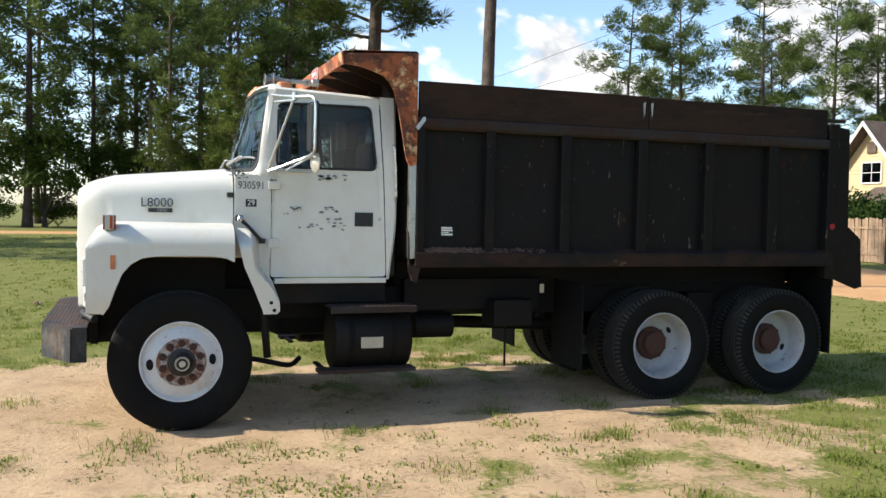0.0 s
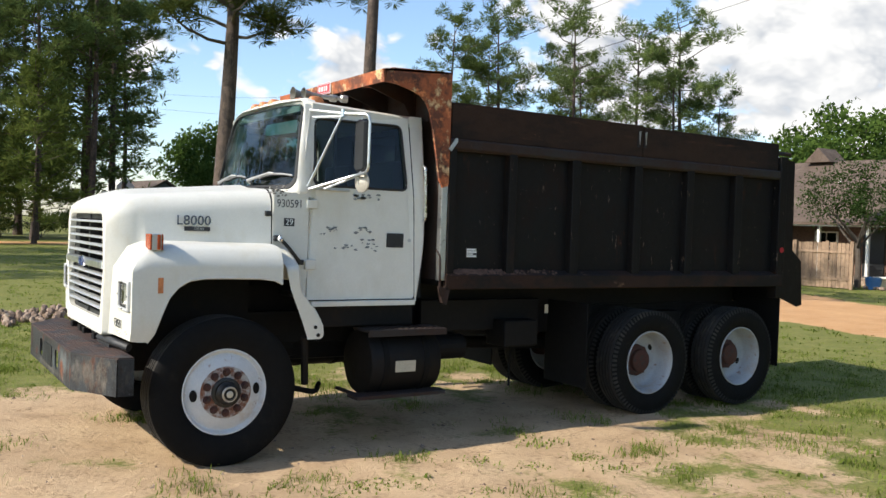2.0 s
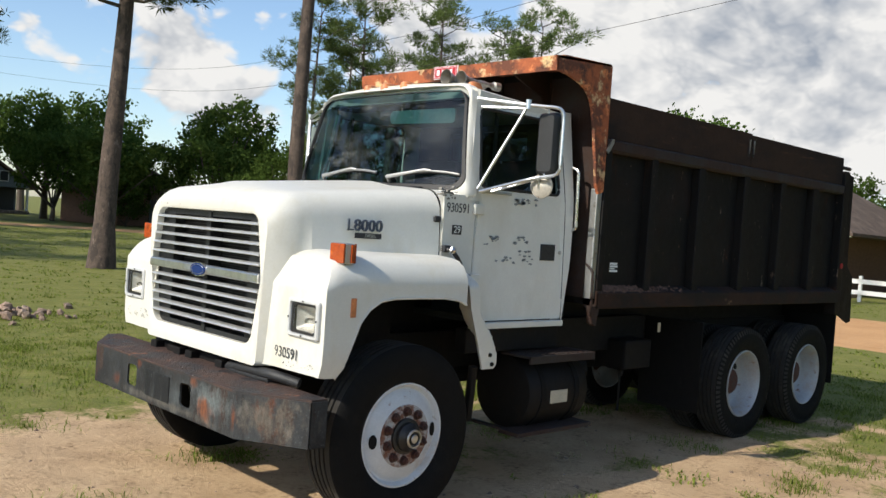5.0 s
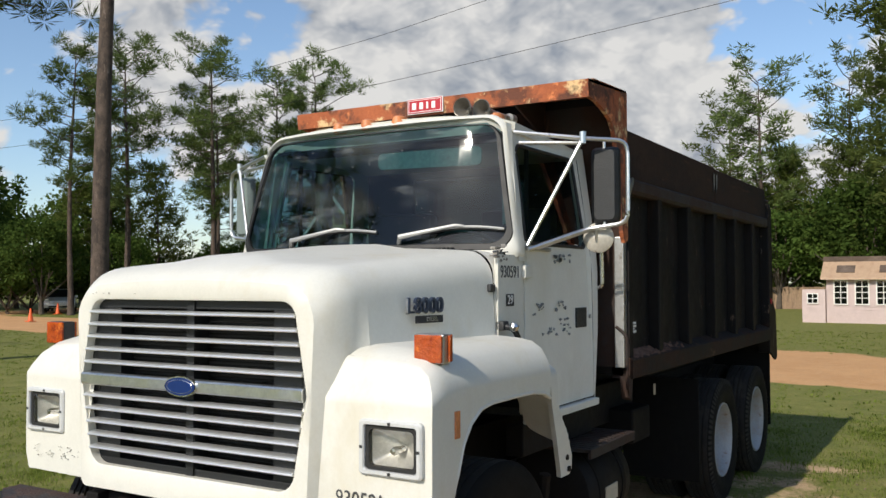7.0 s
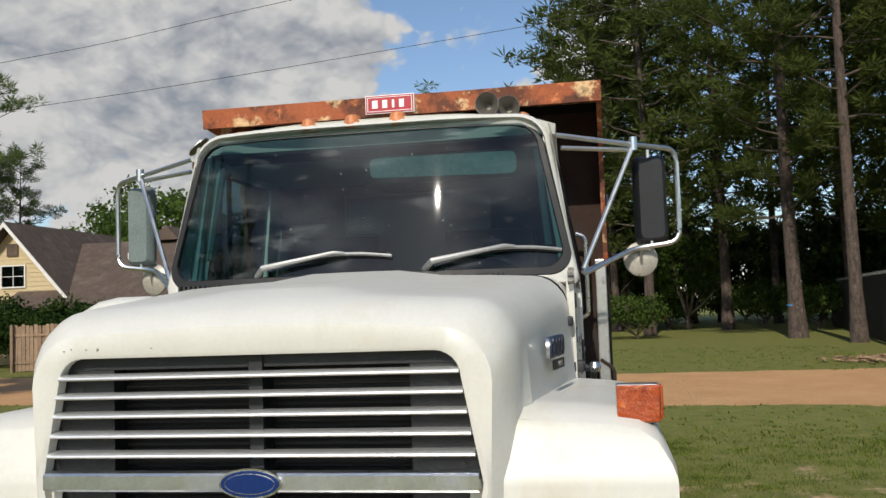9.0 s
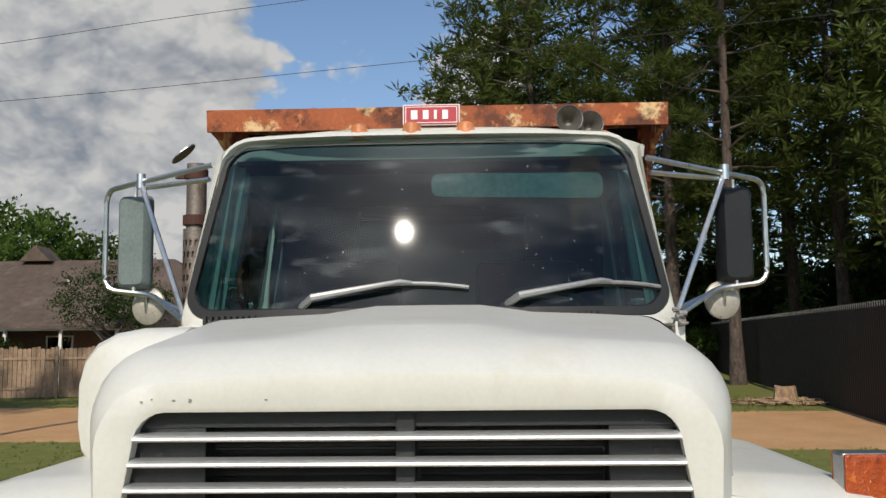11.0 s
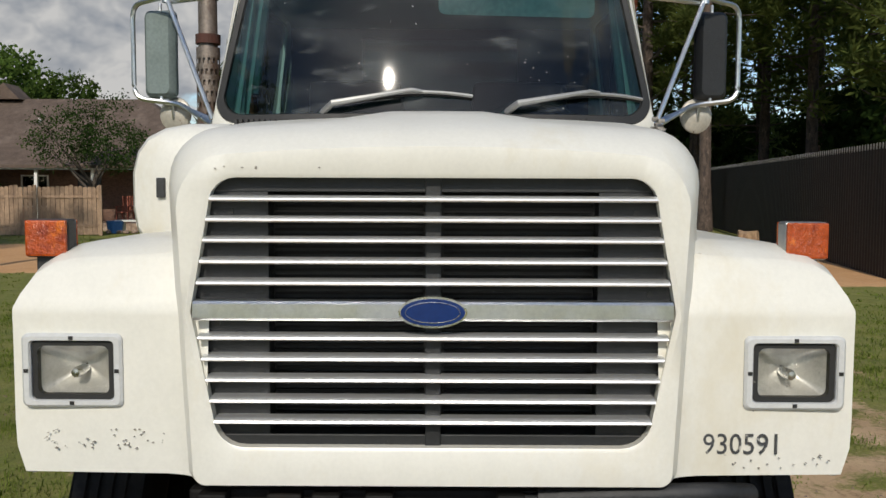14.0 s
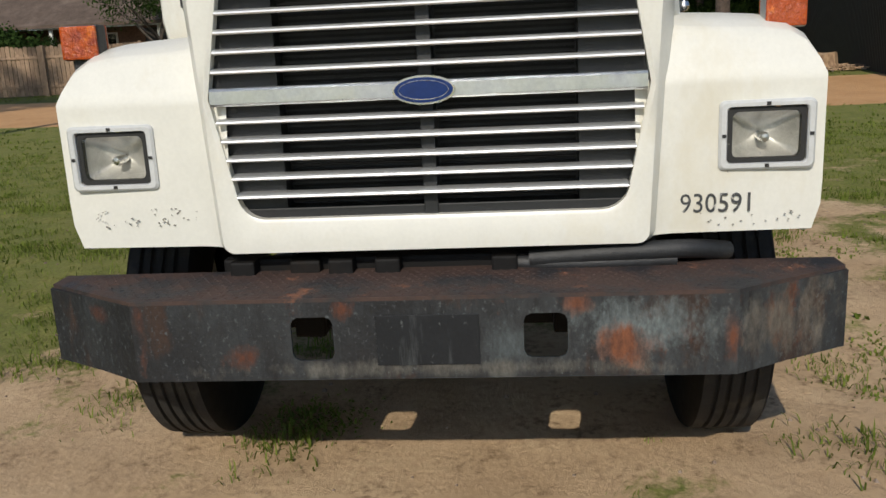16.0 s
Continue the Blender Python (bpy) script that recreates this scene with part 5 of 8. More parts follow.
def wheels():
    hubs = []
    # front wheel, outer face towards -y
    def front():
        t = part("front_wheel", tyre_mesh(blocks=False), [M["rubber"], M["tread"]], truck, "black steer tyre on a rust-stained white steel wheel", smooth=True)
        bm = bmesh.new()
        lathe(bm, [(0.292, -0.06), (0.308, -0.098), (0.306, -0.110), (0.296, -0.112), (0.286, -0.100), (0.278, -0.082), (0.268, -0.082), (0.25, -0.098), (0.205, -0.118), (0.178, -0.126), (0.168, -0.126), (0.10, -0.126), (0.02, -0.126)], 60)
        rim = part("rim", bm, M["rim"], t, smooth=True)
        for k in range(10):
            a = 2 * math.pi * k / 10 + 0.31
            x, z = 0.143 * math.cos(a), 0.143 * math.sin(a)
            bm = bmesh.new()
            cyl(bm, (x, -0.126, z), (x, -0.132, z), 0.029, n=12)
            cyl(bm, (x, -0.129, z), (x, -0.152, z), 0.023, n=6)
            cyl(bm, (x, -0.152, z), (x, -0.166, z), 0.012, n=8)
            part("wheel_nut", bm, M["hub_rust"], t)
        for k in (0, 5):
            bm = bmesh.new()
            a = 2 * math.pi * k / 10 + 0.06
            c = Vector((0.228 * math.cos(a), -0.1115, 0.228 * math.sin(a)))
            rad, tan = Vector((math.cos(a), 0.22, math.sin(a))).normalized(), Vector((-math.sin(a), 0, math.cos(a)))
            bm.faces.new([bm.verts.new(c + rad * 0.027 * math.cos(b) + tan * 0.042 * math.sin(b) + Vector((0, -0.003, 0))) for b in np.linspace(0, 2 * math.pi, 18, endpoint=False)])
            part("hand_hole", bm, M["core"], t)
        bm = bmesh.new()
        lathe(bm, [(0.105, -0.126), (0.104, -0.145), (0.095, -0.15), (0.085, -0.15), (0.083, -0.17), (0.062, -0.19), (0.058, -0.21), (0.05, -0.215), (0.045, -0.205), (0.03, -0.205), (0.028, -0.215), (0.001, -0.216)], 36)
        part("hub", bm, M["grease"], t, "greasy hub cap", smooth=True)
        bm = bmesh.new()
        lathe(bm, [(0.184, -0.1262), (0.180, -0.1295), (0.104, -0.1295), (0.100, -0.1262)], 48)
        part("mounting_face", bm, M["rim_rust"], t, "rust-stained wheel centre")
        bm = bmesh.new()
        lathe(bm, [(0.058, -0.208), (0.052, -0.2175), (0.044, -0.2175), (0.040, -0.208)], 30)
        lathe(bm, [(0.026, -0.214), (0.022, -0.2185), (0.001, -0.219)], 20)
        part("hub_ring", bm, M["steel"], t, smooth=True)
        return t

    def rear():
        t = part("rear_wheel", tyre_mesh(0.508, 0.265, 0.288, blocks=True), [M["rubber"], M["tread"]], truck, "black drive tyre on a deep-dished white wheel", smooth=True)
        bm = bmesh.new()
        lathe(bm, [(0.292, -0.05), (0.308, -0.098), (0.306, -0.112), (0.296, -0.114), (0.288, -0.100), (0.275, -0.07), (0.268, 0.05), (0.255, 0.075), (0.22, 0.092), (0.18, 0.10), (0.02, 0.10)], 60)
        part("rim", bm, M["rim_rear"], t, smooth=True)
        bm = bmesh.new()
        lathe(bm, [(0.155, 0.099), (0.150, 0.065), (0.115, 0.05), (0.11, 0.012), (0.095, 0.0), (0.001, -0.002)], 30)
        part("hub", bm, M["hub_rust"], t, "dark rusted drive hub", smooth=True)
        for k in range(10):
            a = 2 * math.pi * k / 10
            x, z = 0.143 * math.cos(a), 0.143 * math.sin(a)
            part("wheel_nut", cyl(bmesh.new(), (x, 0.099, z), (x, 0.060, z), 0.015, n=6), M["hub_rust"], t)
        for k in (0, 5):
            bm = bmesh.new()
            a = 2 * math.pi * k / 10 + 0.9
            c = Vector((0.222 * math.cos(a), 0.0905, 0.222 * math.sin(a)))
            rad, tan = Vector((math.cos(a), -0.25, math.sin(a))).normalized(), Vector((-math.sin(a), 0, math.cos(a)))
            bm.faces.new([bm.verts.new(c + rad * 0.022 * math.cos(b) + tan * 0.034 * math.sin(b) + Vector((0, -0.004, 0))) for b in np.linspace(0, 2 * math.pi, 18, endpoint=False)])
            part("hand_hole", bm, M["core"], t)
        return t
    f = front()
    f.matrix_basis = pose(0.0, -0.995, 0.525)
    copy_thing(f, pose(0.0, 1.01, 0.525, 0, 33, 180))
    r = rear()
    r.matrix_basis = pose(4.275, -0.905, 0.495, 0, 20, 0)
    copy_thing(r, pose(5.59, -0.905, 0.495, 0, 75, 0))
    for x in (4.275, 5.59):
        copy_thing(r, pose(x, 0.905, 0.495, 0, 40, 180))
        for y, a in ((-0.585, 180), (0.585, 0)):
            copy_thing(r, pose(x, y, 0.495, 0, 11, a))


def chassis():
    for s in SIDES:
        bm = boxed(-0.55, s * 0.43 - 0.04, 0.76, 6.2, s * 0.43 + 0.04, 1.02, 0.008)
        part("frame_rail", bm, M["frame_black"], truck, "greasy black chassis rail")
        bm = boxed(1.86, s * 0.42 - 0.05, 1.02, 6.1, s * 0.42 + 0.05, 1.24, 0.008)
        part("subframe", bm, M["frame_black"], truck)
    bm = bmesh.new()
    cyl(bm, (0, -0.85, 0.50), (0, 0.85, 0.50), 0.06)
    for x in (4.31, 5.59):
        cyl(bm, (x, -0.5, 0.495), (x, 0.5, 0.495), 0.11)
        bmesh.ops.create_uvsphere(bm, u_segments=16, v_segments=10, radius=0.22, matrix=pose(x, 0, 0.50))
    part("axle", bm, M["frame_black"], truck, smooth=True)
    bm = bmesh.new()
    box(bm, -0.45, -0.36, 0.62, 0.9, 0.36, 1.30, 0.08)
    box(bm, 0.8, -0.28, 0.58, 1.75, 0.28, 1.05, 0.08)
    cyl(bm, (1.7, 0, 0.68), (4.2, 0, 0.56), 0.06)
    part("engine_and_gearbox", bm, M["frame_black"], truck)
    for y in (-0.55, 0.55):
        bm = bmesh.new()
        for k in range(5):
            box(bm, 4.2 + 0.06 * k, y - 0.045, 0.60 + 0.035 * k, 5.7 - 0.06 * k, y + 0.045, 0.632 + 0.035 * k)
        box(bm, 4.8, y - 0.08, 0.55, 5.1, y + 0.08, 0.95, 0.02)
        part("leaf_spring", bm, M["frame_black"], truck)
    bm = bmesh.new()
    tube(bm, bent([(0.30, -0.70, 0.50), (0.62, -0.74, 0.46), (0.9, -0.66, 0.38), (1.0, -0.5, 0.42)], 0.08), 0.022, 8)
    tube(bm, [(0.62, -1.04, 0.88), (0.66, -0.98, 0.52)], 0.03, 8)
    part("drag_link", bm, M["frame_black"], truck, smooth=True)
    bm = boxed(0.70, -0.88, 0.93, 1.65, -0.78, 1.095, 0.01)
    part("cab_underside", bm, M["frame_black"], truck)
    # tank on the driver's side with its steps
    for s in SIDES:
        bm = bmesh.new()
        lathe(bm, [(0.001, 1.20), (0.2, 1.195), (0.25, 1.205), (0.268, 1.23), (0.268, 1.82), (0.25, 1.845), (0.2, 1.855), (0.001, 1.85)], 40, "x")
        tank = part("fuel_tank", bm, M["frame_black"], truck, "round black fuel tank with strap bands", smooth=True, m=pose(0, s * 0.785, 0.635))
        for x in (1.33, 1.70):
            bm = bmesh.new()
            lathe(bm, [(0.269, x - 0.025), (0.276, x - 0.022), (0.276, x + 0.022), (0.269, x + 0.025)], 40, "x")
            part("strap", bm, M["rubber"], tank)
        if s < 0:
            bm = boxed(1.405, -0.273, -0.062, 1.59, -0.266, 0.028, 0.002)
            part("tank_label", bm, M["label"], tank, "small pale label")
        bm = bmesh.new()
        box(bm, 1.15, s * 0.93 - 0.14, 0.895, 1.87, s * 0.93 + 0.14, 0.915, 0.004)
        box(bm, 1.15, s * 1.06 - 0.008, 0.862, 1.87, s * 1.06 + 0.008, 0.912, 0.003)
        step = part("step", bm, M["rust_dark"], truck, "dark tread-plate step above the tank")
        for k in range(12):
            part("tread_bar", boxed(1.18 + 0.055 * k, s * 0.93 - 0.12, 0.9155, 1.20 + 0.055 * k, s * 0.93 + 0.12, 0.921), M["rust_dark"], step)
        bm = bmesh.new()
        box(bm, 1.06, s * 0.99 - 0.09, 0.375, 1.87, s * 0.99 + 0.09, 0.405, 0.006)
        for x in (1.12, 1.80):
            box(bm, x - 0.02, s * 0.75 - 0.16, 0.385, x + 0.02, s * 0.75 + 0.16, 0.402)
        part("lower_step", bm, M["rust_dark"], truck, "rusted lower step bar")
    bm = bmesh.new()
    box(bm, 2.68, -0.78, 0.68, 3.06, -0.48, 0.92, 0.02)
    cyl(bm, (2.0, -0.55, 0.68), (2.35, -0.55, 0.68), 0.11)
    box(bm, 1.9, -0.6, 0.82, 3.2, -0.5, 1.1, 0.01)
    part("air_tank_and_box", bm, M["frame_black"], truck)
    bm = cyl(bmesh.new(), (2.86, -0.62, 0.30), (2.86, -0.62, 0.72), 0.011, n=8)
    part("drain_rod", bm, M["frame_black"], truck)
    bm = boxed(3.12, -0.79, 0.98, 3.16, -0.785, 1.06)
    part("warning_tag", bm, M["label"], truck, "yellowed tag")
    for s in SIDES:
        bm = boxed(3.42, s * 0.74 - 0.30, 0.30, 3.435, s * 0.74 + 0.30, 1.08, 0.004)
        part("mud_flap", bm, M["rubber"], truck, "black rubber mud flap")
        bm = boxed(6.18, s * 0.72 - 0.31, 0.36, 6.195, s * 0.72 + 0.31, 1.10, 0.004)
        part("mud_flap", bm, M["rubber"], truck, "black rubber mud flap")


def dump_body():
    bm = bmesh.new()
    box(bm, 1.86, -1.0, 1.25, 6.1, 1.0, 1.34)
    body = part("dump_body", bm, M["body_black"], truck, "black steel dump body with upright ribs and rust scars")
    for s in SIDES:
        part("side_panel", boxed(1.86, s * 0.945 - 0.02, 1.34, 6.12, s * 0.945 + 0.02, 2.47), M["body_black"], body)
    part("headboard", boxed(1.835, -1.02, 1.30, 1.858, 1.02, 2.93), M["rust_dark"], body, "dark rusted front bulkhead")
    for s in SIDES:
        # bottom rail with a sloped ledge
        bm = bmesh.new()
        prism(bm, [(s * 0.93, 1.40), (s * 1.055, 1.352), (s * 1.065, 1.342), (s * 1.065, 1.236), (s * 1.055, 1.228), (s * 0.93, 1.228)], "x", 1.86, 6.16)
        part("bottom_rail", bm, M["rail_rust"], body, "rust-brown bottom rail")
        bm = bmesh.new()
        prism(bm, [(s * 0.93, 2.375), (s * 0.93, 2.47), (s * 1.035, 2.47), (s * 1.05, 2.455), (s * 1.05, 2.395), (s * 1.035, 2.375)], "x", 1.86, 6.14)
        part("top_rail", bm, M["rust_dark"], body, "rusted top rail")
        for x0, x1 in ((2.475, 2.56), (3.185, 3.28), (3.955, 4.055), (4.67, 4.765), (5.385, 5.50)):
            bm = bmesh.new()
            prism(bm, [(s * 0.955, x0), (s * 1.035, x0), (s * 1.04, x0 + 0.008), (s * 1.04, x1 - 0.008), (s * 1.035, x1), (s * 0.955, x1)], "z", 1.36, 2.385)
            for v in bm.verts:
                v.co.x, v.co.y = v.co.y, v.co.x
            part("rib", bm, M["rib"], body)
        bm = bmesh.new()
        box(bm, 1.86, s * 1.0 - 0.045, 1.36, 1.93, s * 1.0 + 0.045, 2.46, 0.008)
        part("front_post", bm, M["body_black"], body)
        bm = boxed(6.08, s * 0.995 - 0.06, 1.10, 6.20, s * 0.995 + 0.06, 2.62, 0.01)
        part("rear_post", bm, M["body_black"], body)
        # sideboards
        for x0, x1, zz in ((1.875, 4.05, 2.768), (4.056, 6.07, 2.757)):
            bm = boxed(x0, s * 1.005 - 0.022, 2.472, x1, s * 1.005 + 0.022, zz, 0.006)
            part("sideboard", bm, M["board"], body, "weathered rust-brown sideboard")
        bm = bmesh.new()
        for x in (3.99, 4.075):
            box(bm, x - 0.017, s * 1.03 - 0.004, 2.56, x + 0.017, s * 1.03 + 0.004, 2.72)
        part("board_strap", bm, M["rust_dark"], body)
        bm = bmesh.new()
        for x in (4.0, 4.08):
            prism(bm, [(x - 0.014, 2.70), (x + 0.012, 2.715), (x + 0.004, 2.60), (x - 0.004, 2.585)], "y", s * 1.034, s * 1.037)
        part("scraped_strap", bm, M["steel"], body)
        # front corner gusset plates
        bm = bmesh.new()
        prism(bm, [(1.80, 1.25), (1.90, 1.23), (1.87, 1.10), (1.83, 1.12)], "y", s * 1.0, s * 1.05)
        tube(bm, bent([(1.80, s * 0.98, 1.55), (1.79, s * 1.05, 1.50), (1.80, s * 1.05, 1.18), (1.88, s * 1.02, 1.16)], 0.03), 0.01, 6)
        part("corner_hook", bm, M["rust_dark"], body, smooth=True)
        bm = bmesh.new()
        prism(bm, [(1.835, 2.38), (1.90, 2.47), (1.92, 2.47), (1.92, 2.44), (1.86, 2.36)], "y", s * 1.05, s * 1.06)
        part("corner_bracket", bm, M["steel"], body)
        # cab shield side
        bm = bmesh.new()
        arc = [(1.235, 2.955), (1.30, 2.975), (1.84, 3.0), (1.855, 2.985), (1.855, 2.08), (1.80, 2.06), (1.765, 2.12), (1.70, 2.48), (1.655, 2.66), (1.62, 2.73), (1.56, 2.785), (1.47, 2.82), (1.35, 2.85), (1.235, 2.86)]
        prism(bm, arc, "y", s * 1.018, s * 1.042)
        part("shield_side", bm, M["rust_orange"], body, "rusty gusset of the cab shield")
        bm = bmesh.new()
        box(bm, 1.80, s * 1.0 - 0.03, 1.30, 1.86, s * 1.0 + 0.03, 2.10, 0.006)
        part("headboard_post", bm, M["steel"], body, "bare scraped steel post")
    bm = bmesh.new()
    prism(bm, [(1.225, 2.858), (1.212, 2.955), (1.235, 2.962), (1.84, 3.0), (1.84, 2.985), (1.245, 2.945), (1.24, 2.858)], "y", -1.042, 1.052)
    part("cab_shield", bm, M["rust_orange"], body, "orange rusted cab shield over the roof")
    for y in (-0.5, 0.0, 0.5):
        bm = bmesh.new()
        prism(bm, [(1.25, 2.94), (1.83, 2.98), (1.83, 2.6), (1.72, 2.78)], "y", y - 0.006, y + 0.006)
        part("shield_gusset", bm, M["rust_dark"], body)
    bm = boxed(1.842, -1.018, 2.05, 1.856, 1.018, 2.996, 0.002)
    part("shield_back", bm, M["frame_black"], body, "black headboard under the shield")
    # maker's plate on the shield: a red panel with a white border and plain white blocks
    bm = bmesh.new()
    box(bm, 1.203, -0.106, 2.866, 1.2115, 0.152, 2.962, 0.003)
    plate = part("makers_plate", bm, M["white_enamel"], body, "red enamel plate with a white border")
    bm = boxed(1.2005, -0.101, 2.870, 1.2035, 0.147, 2.958, 0.001)
    part("red_field", bm, M["red_plate"], plate)
    bm = bmesh.new()
    for y0, z0, y1, z1 in ((-0.094, 2.8765, 0.140, 2.8795), (-0.094, 2.9485, 0.140, 2.9515), (-0.094, 2.8795, -0.091, 2.9485), (0.137, 2.8795, 0.140, 2.9485)):
        box(bm, 1.1992, y0, z0, 1.2008, y1, z1)
    part("white_line", bm, M["white_enamel"], plate)
    for yc, w in ((0.100, 0.030), (0.048, 0.026), (0.004, 0.013), (-0.040, 0.026)):
        part("white_block", boxed(1.198, yc - w / 2, 2.893, 1.201, yc + w / 2, 2.935, 0.001), M["white_enamel"], plate)
    # label on the side
    bm = boxed(2.10, -0.968, 1.49, 2.21, -0.964, 1.57)
    lab = part("body_label", bm, M["decal"], body)
    bm = bmesh.new()
    for z0, z1, x0, x1 in ((1.55, 1.565, 2.105, 2.20), (1.53, 1.545, 2.105, 2.205), (1.515, 1.525, 2.105, 2.17), (1.495, 1.51, 2.105, 2.205)):
        box(bm, x0, -0.970, z0, x1, -0.968, z1)
    part("label_bars", bm, M["white_enamel"], lab)
    # rust flakes and grit lying on the front of the side ledge
    grit = random.Random(19)
    for s in SIDES:
        bm = bmesh.new()
        for _ in range(420):
            x, o = 1.95 + abs(grit.gauss(0, 0.42)), grit.uniform(0.0, 1.0)
            if x > 3.17:
                continue
            y, z, q = 0.965 + 0.085 * o, 1.390 - 0.036 * o, grit.uniform(0.006, 0.019)
            vs = [bm.verts.new((x + q * a, s * (y + q * b), z + q * c)) for a, b, c in ((-1, -0.6, -0.4), (1, -0.7, -0.4), (0.8, 0.9, -0.6), (-0.9, 0.8, -0.6), (grit.uniform(-0.3, 0.3), grit.uniform(-0.3, 0.3), 0.7))]
            for u in range(4):
                bm.faces.new((vs[u], vs[(u + 1) % 4], vs[4]))
        tagged(part("rust_grit", bm, M["grit"], body, "rust-brown grit on the side ledge"), kind="stuff")
    # tailgate
    bm = bmesh.new()
    box(bm, 6.12, -1.0, 1.32, 6.20, 1.0, 2.56, 0.01)
    prism(bm, [(6.20, 2.60), (6.34, 2.58), (6.36, 1.62), (6.52, 1.50), (6.56, 1.02), (6.48, 1.0), (6.20, 1.10)], "y", -1.035, -1.015)
    prism(bm, [(6.20, 2.60), (6.34, 2.58), (6.36, 1.62), (6.52, 1.50), (6.56, 1.02), (6.48, 1.0), (6.20, 1.10)], "y", 1.015, 1.035)
    box(bm, 6.20, -1.0, 1.02, 6.24, 1.0, 1.35, 0.01)
    for y in (-0.6, 0, 0.6):
        box(bm, 6.20, y - 0.05, 1.35, 6.27, y + 0.05, 2.5, 0.01)
    part("tailgate", bm, M["body_black"], body, "black steel tailgate")
    bm = cyl(bmesh.new(), (6.14, -1.058, 1.62), (6.14, -1.066, 1.62), 0.03, n=14)
    part("tail_reflector", bm, M["red_plate"], body, "small red side reflector")
    bm = bmesh.new()
    tube(bm, [(6.05, -1.0, 2.66), (6.3, -1.0, 2.66)], 0.02, 8)
    part("gate_pin", bm, M["rust_dark"], body)


front_part()
cab_part()
mirrors()
bumper()
wheels()
chassis()
dump_body()

# ---- ground ----
def smooth01(v, a, b):
    t = min(1.0, max(0.0, (v - a) / (b - a)))
    return t * t * (3 - 2 * t)


def grass_share(x, y):
    """0 bare sand, 1 closed turf: worn sandy round the truck with broken tufts, closing to lawn further out."""
    n1 = noise.noise(Vector((x * 0.33, y * 0.33, 0.3)))
    n2 = noise.noise(Vector((x * 0.95, y * 0.95, 4.0)))
    n3 = noise.noise(Vector((x * 2.4, y * 2.4, 9.0)))
    n4 = noise.noise(Vector((x * 5.3, y * 5.3, 2.0)))
    d = math.hypot((x - 0.6) / 6.6, (y + 2.4) / 5.9)
    cover = 0.44 + 0.71 * smooth01(d + 0.2 * n1, 0.55, 1.25)
    cover = max(cover, 0.70 * smooth01(x, 1.9, 4.8) * smooth01(-y, 1.1, 2.0), 0.36 * smooth01(-x, 1.0, 2.4))
    # wheel-worn strip beside the truck
    cover -= 0.22 * smooth01(x, -0.5, 0.6) * (1 - smooth01(x, 3.4, 5.0)) * smooth01(-y, -1.0, 0.2) * (1 - smooth01(-y, 2.0, 3.2))
    cover -= 0.26 * smooth01(-x, -1.4, 0.0) * (1 - smooth01(-x, 2.6, 3.8)) * (1 - smooth01(abs(y + 0.3), 1.8, 3.2))
    return min(1.0, max(0.0, cover + 0.42 * n2 + 0.36 * n3 + 0.30 * n4))


def road_near(y):
    return 13.45 + 0.14 * max(y, -6) + 0.35 * noise.noise(Vector((y * 0.25, 2.0, 0)))


def road_far(y):
    return 21.0 + 0.16 * max(y, -6) + 0.4 * noise.noise(Vector((y * 0.21, 7.0, 0)))


def lane_near(x):
    return 44.5 + 0.4 * noise.noise(Vector((x * 0.2, 11.0, 0)))


def lane_far(x):
    return 50.5 + 0.5 * noise.noise(Vector((x * 0.2, 15.0, 0)))


def ground_z(x, y):
    near = 1 - smooth01(math.hypot(x - 2, y), 10, 30)
    lump = 0.020 * noise.noise(Vector((x * 1.3, y * 1.3, 0))) + 0.014 * noise.noise(Vector((x * 4.1, y * 4.1, 2)))
    z = -0.012 * smooth01(x, 1.0, 5.5) + lump * near
    z += 0.10 * noise.noise(Vector((x * 0.06, y * 0.06, 5))) * (1 - near)
    return z


def axis_steps(fine0, fine1, step, reach):
    vals, v, s = [fine1], fine1, step
    while v < reach:
        s *= 1.12
        v += s
        vals.append(v)
    lows, v, s = [fine0], fine0, step
    while v > -reach:
        s *= 1.12
        v -= s
        lows.append(v)
    mid = list(np.arange(fine0 + step, fine1, step))
    return list(reversed(lows)) + mid + vals


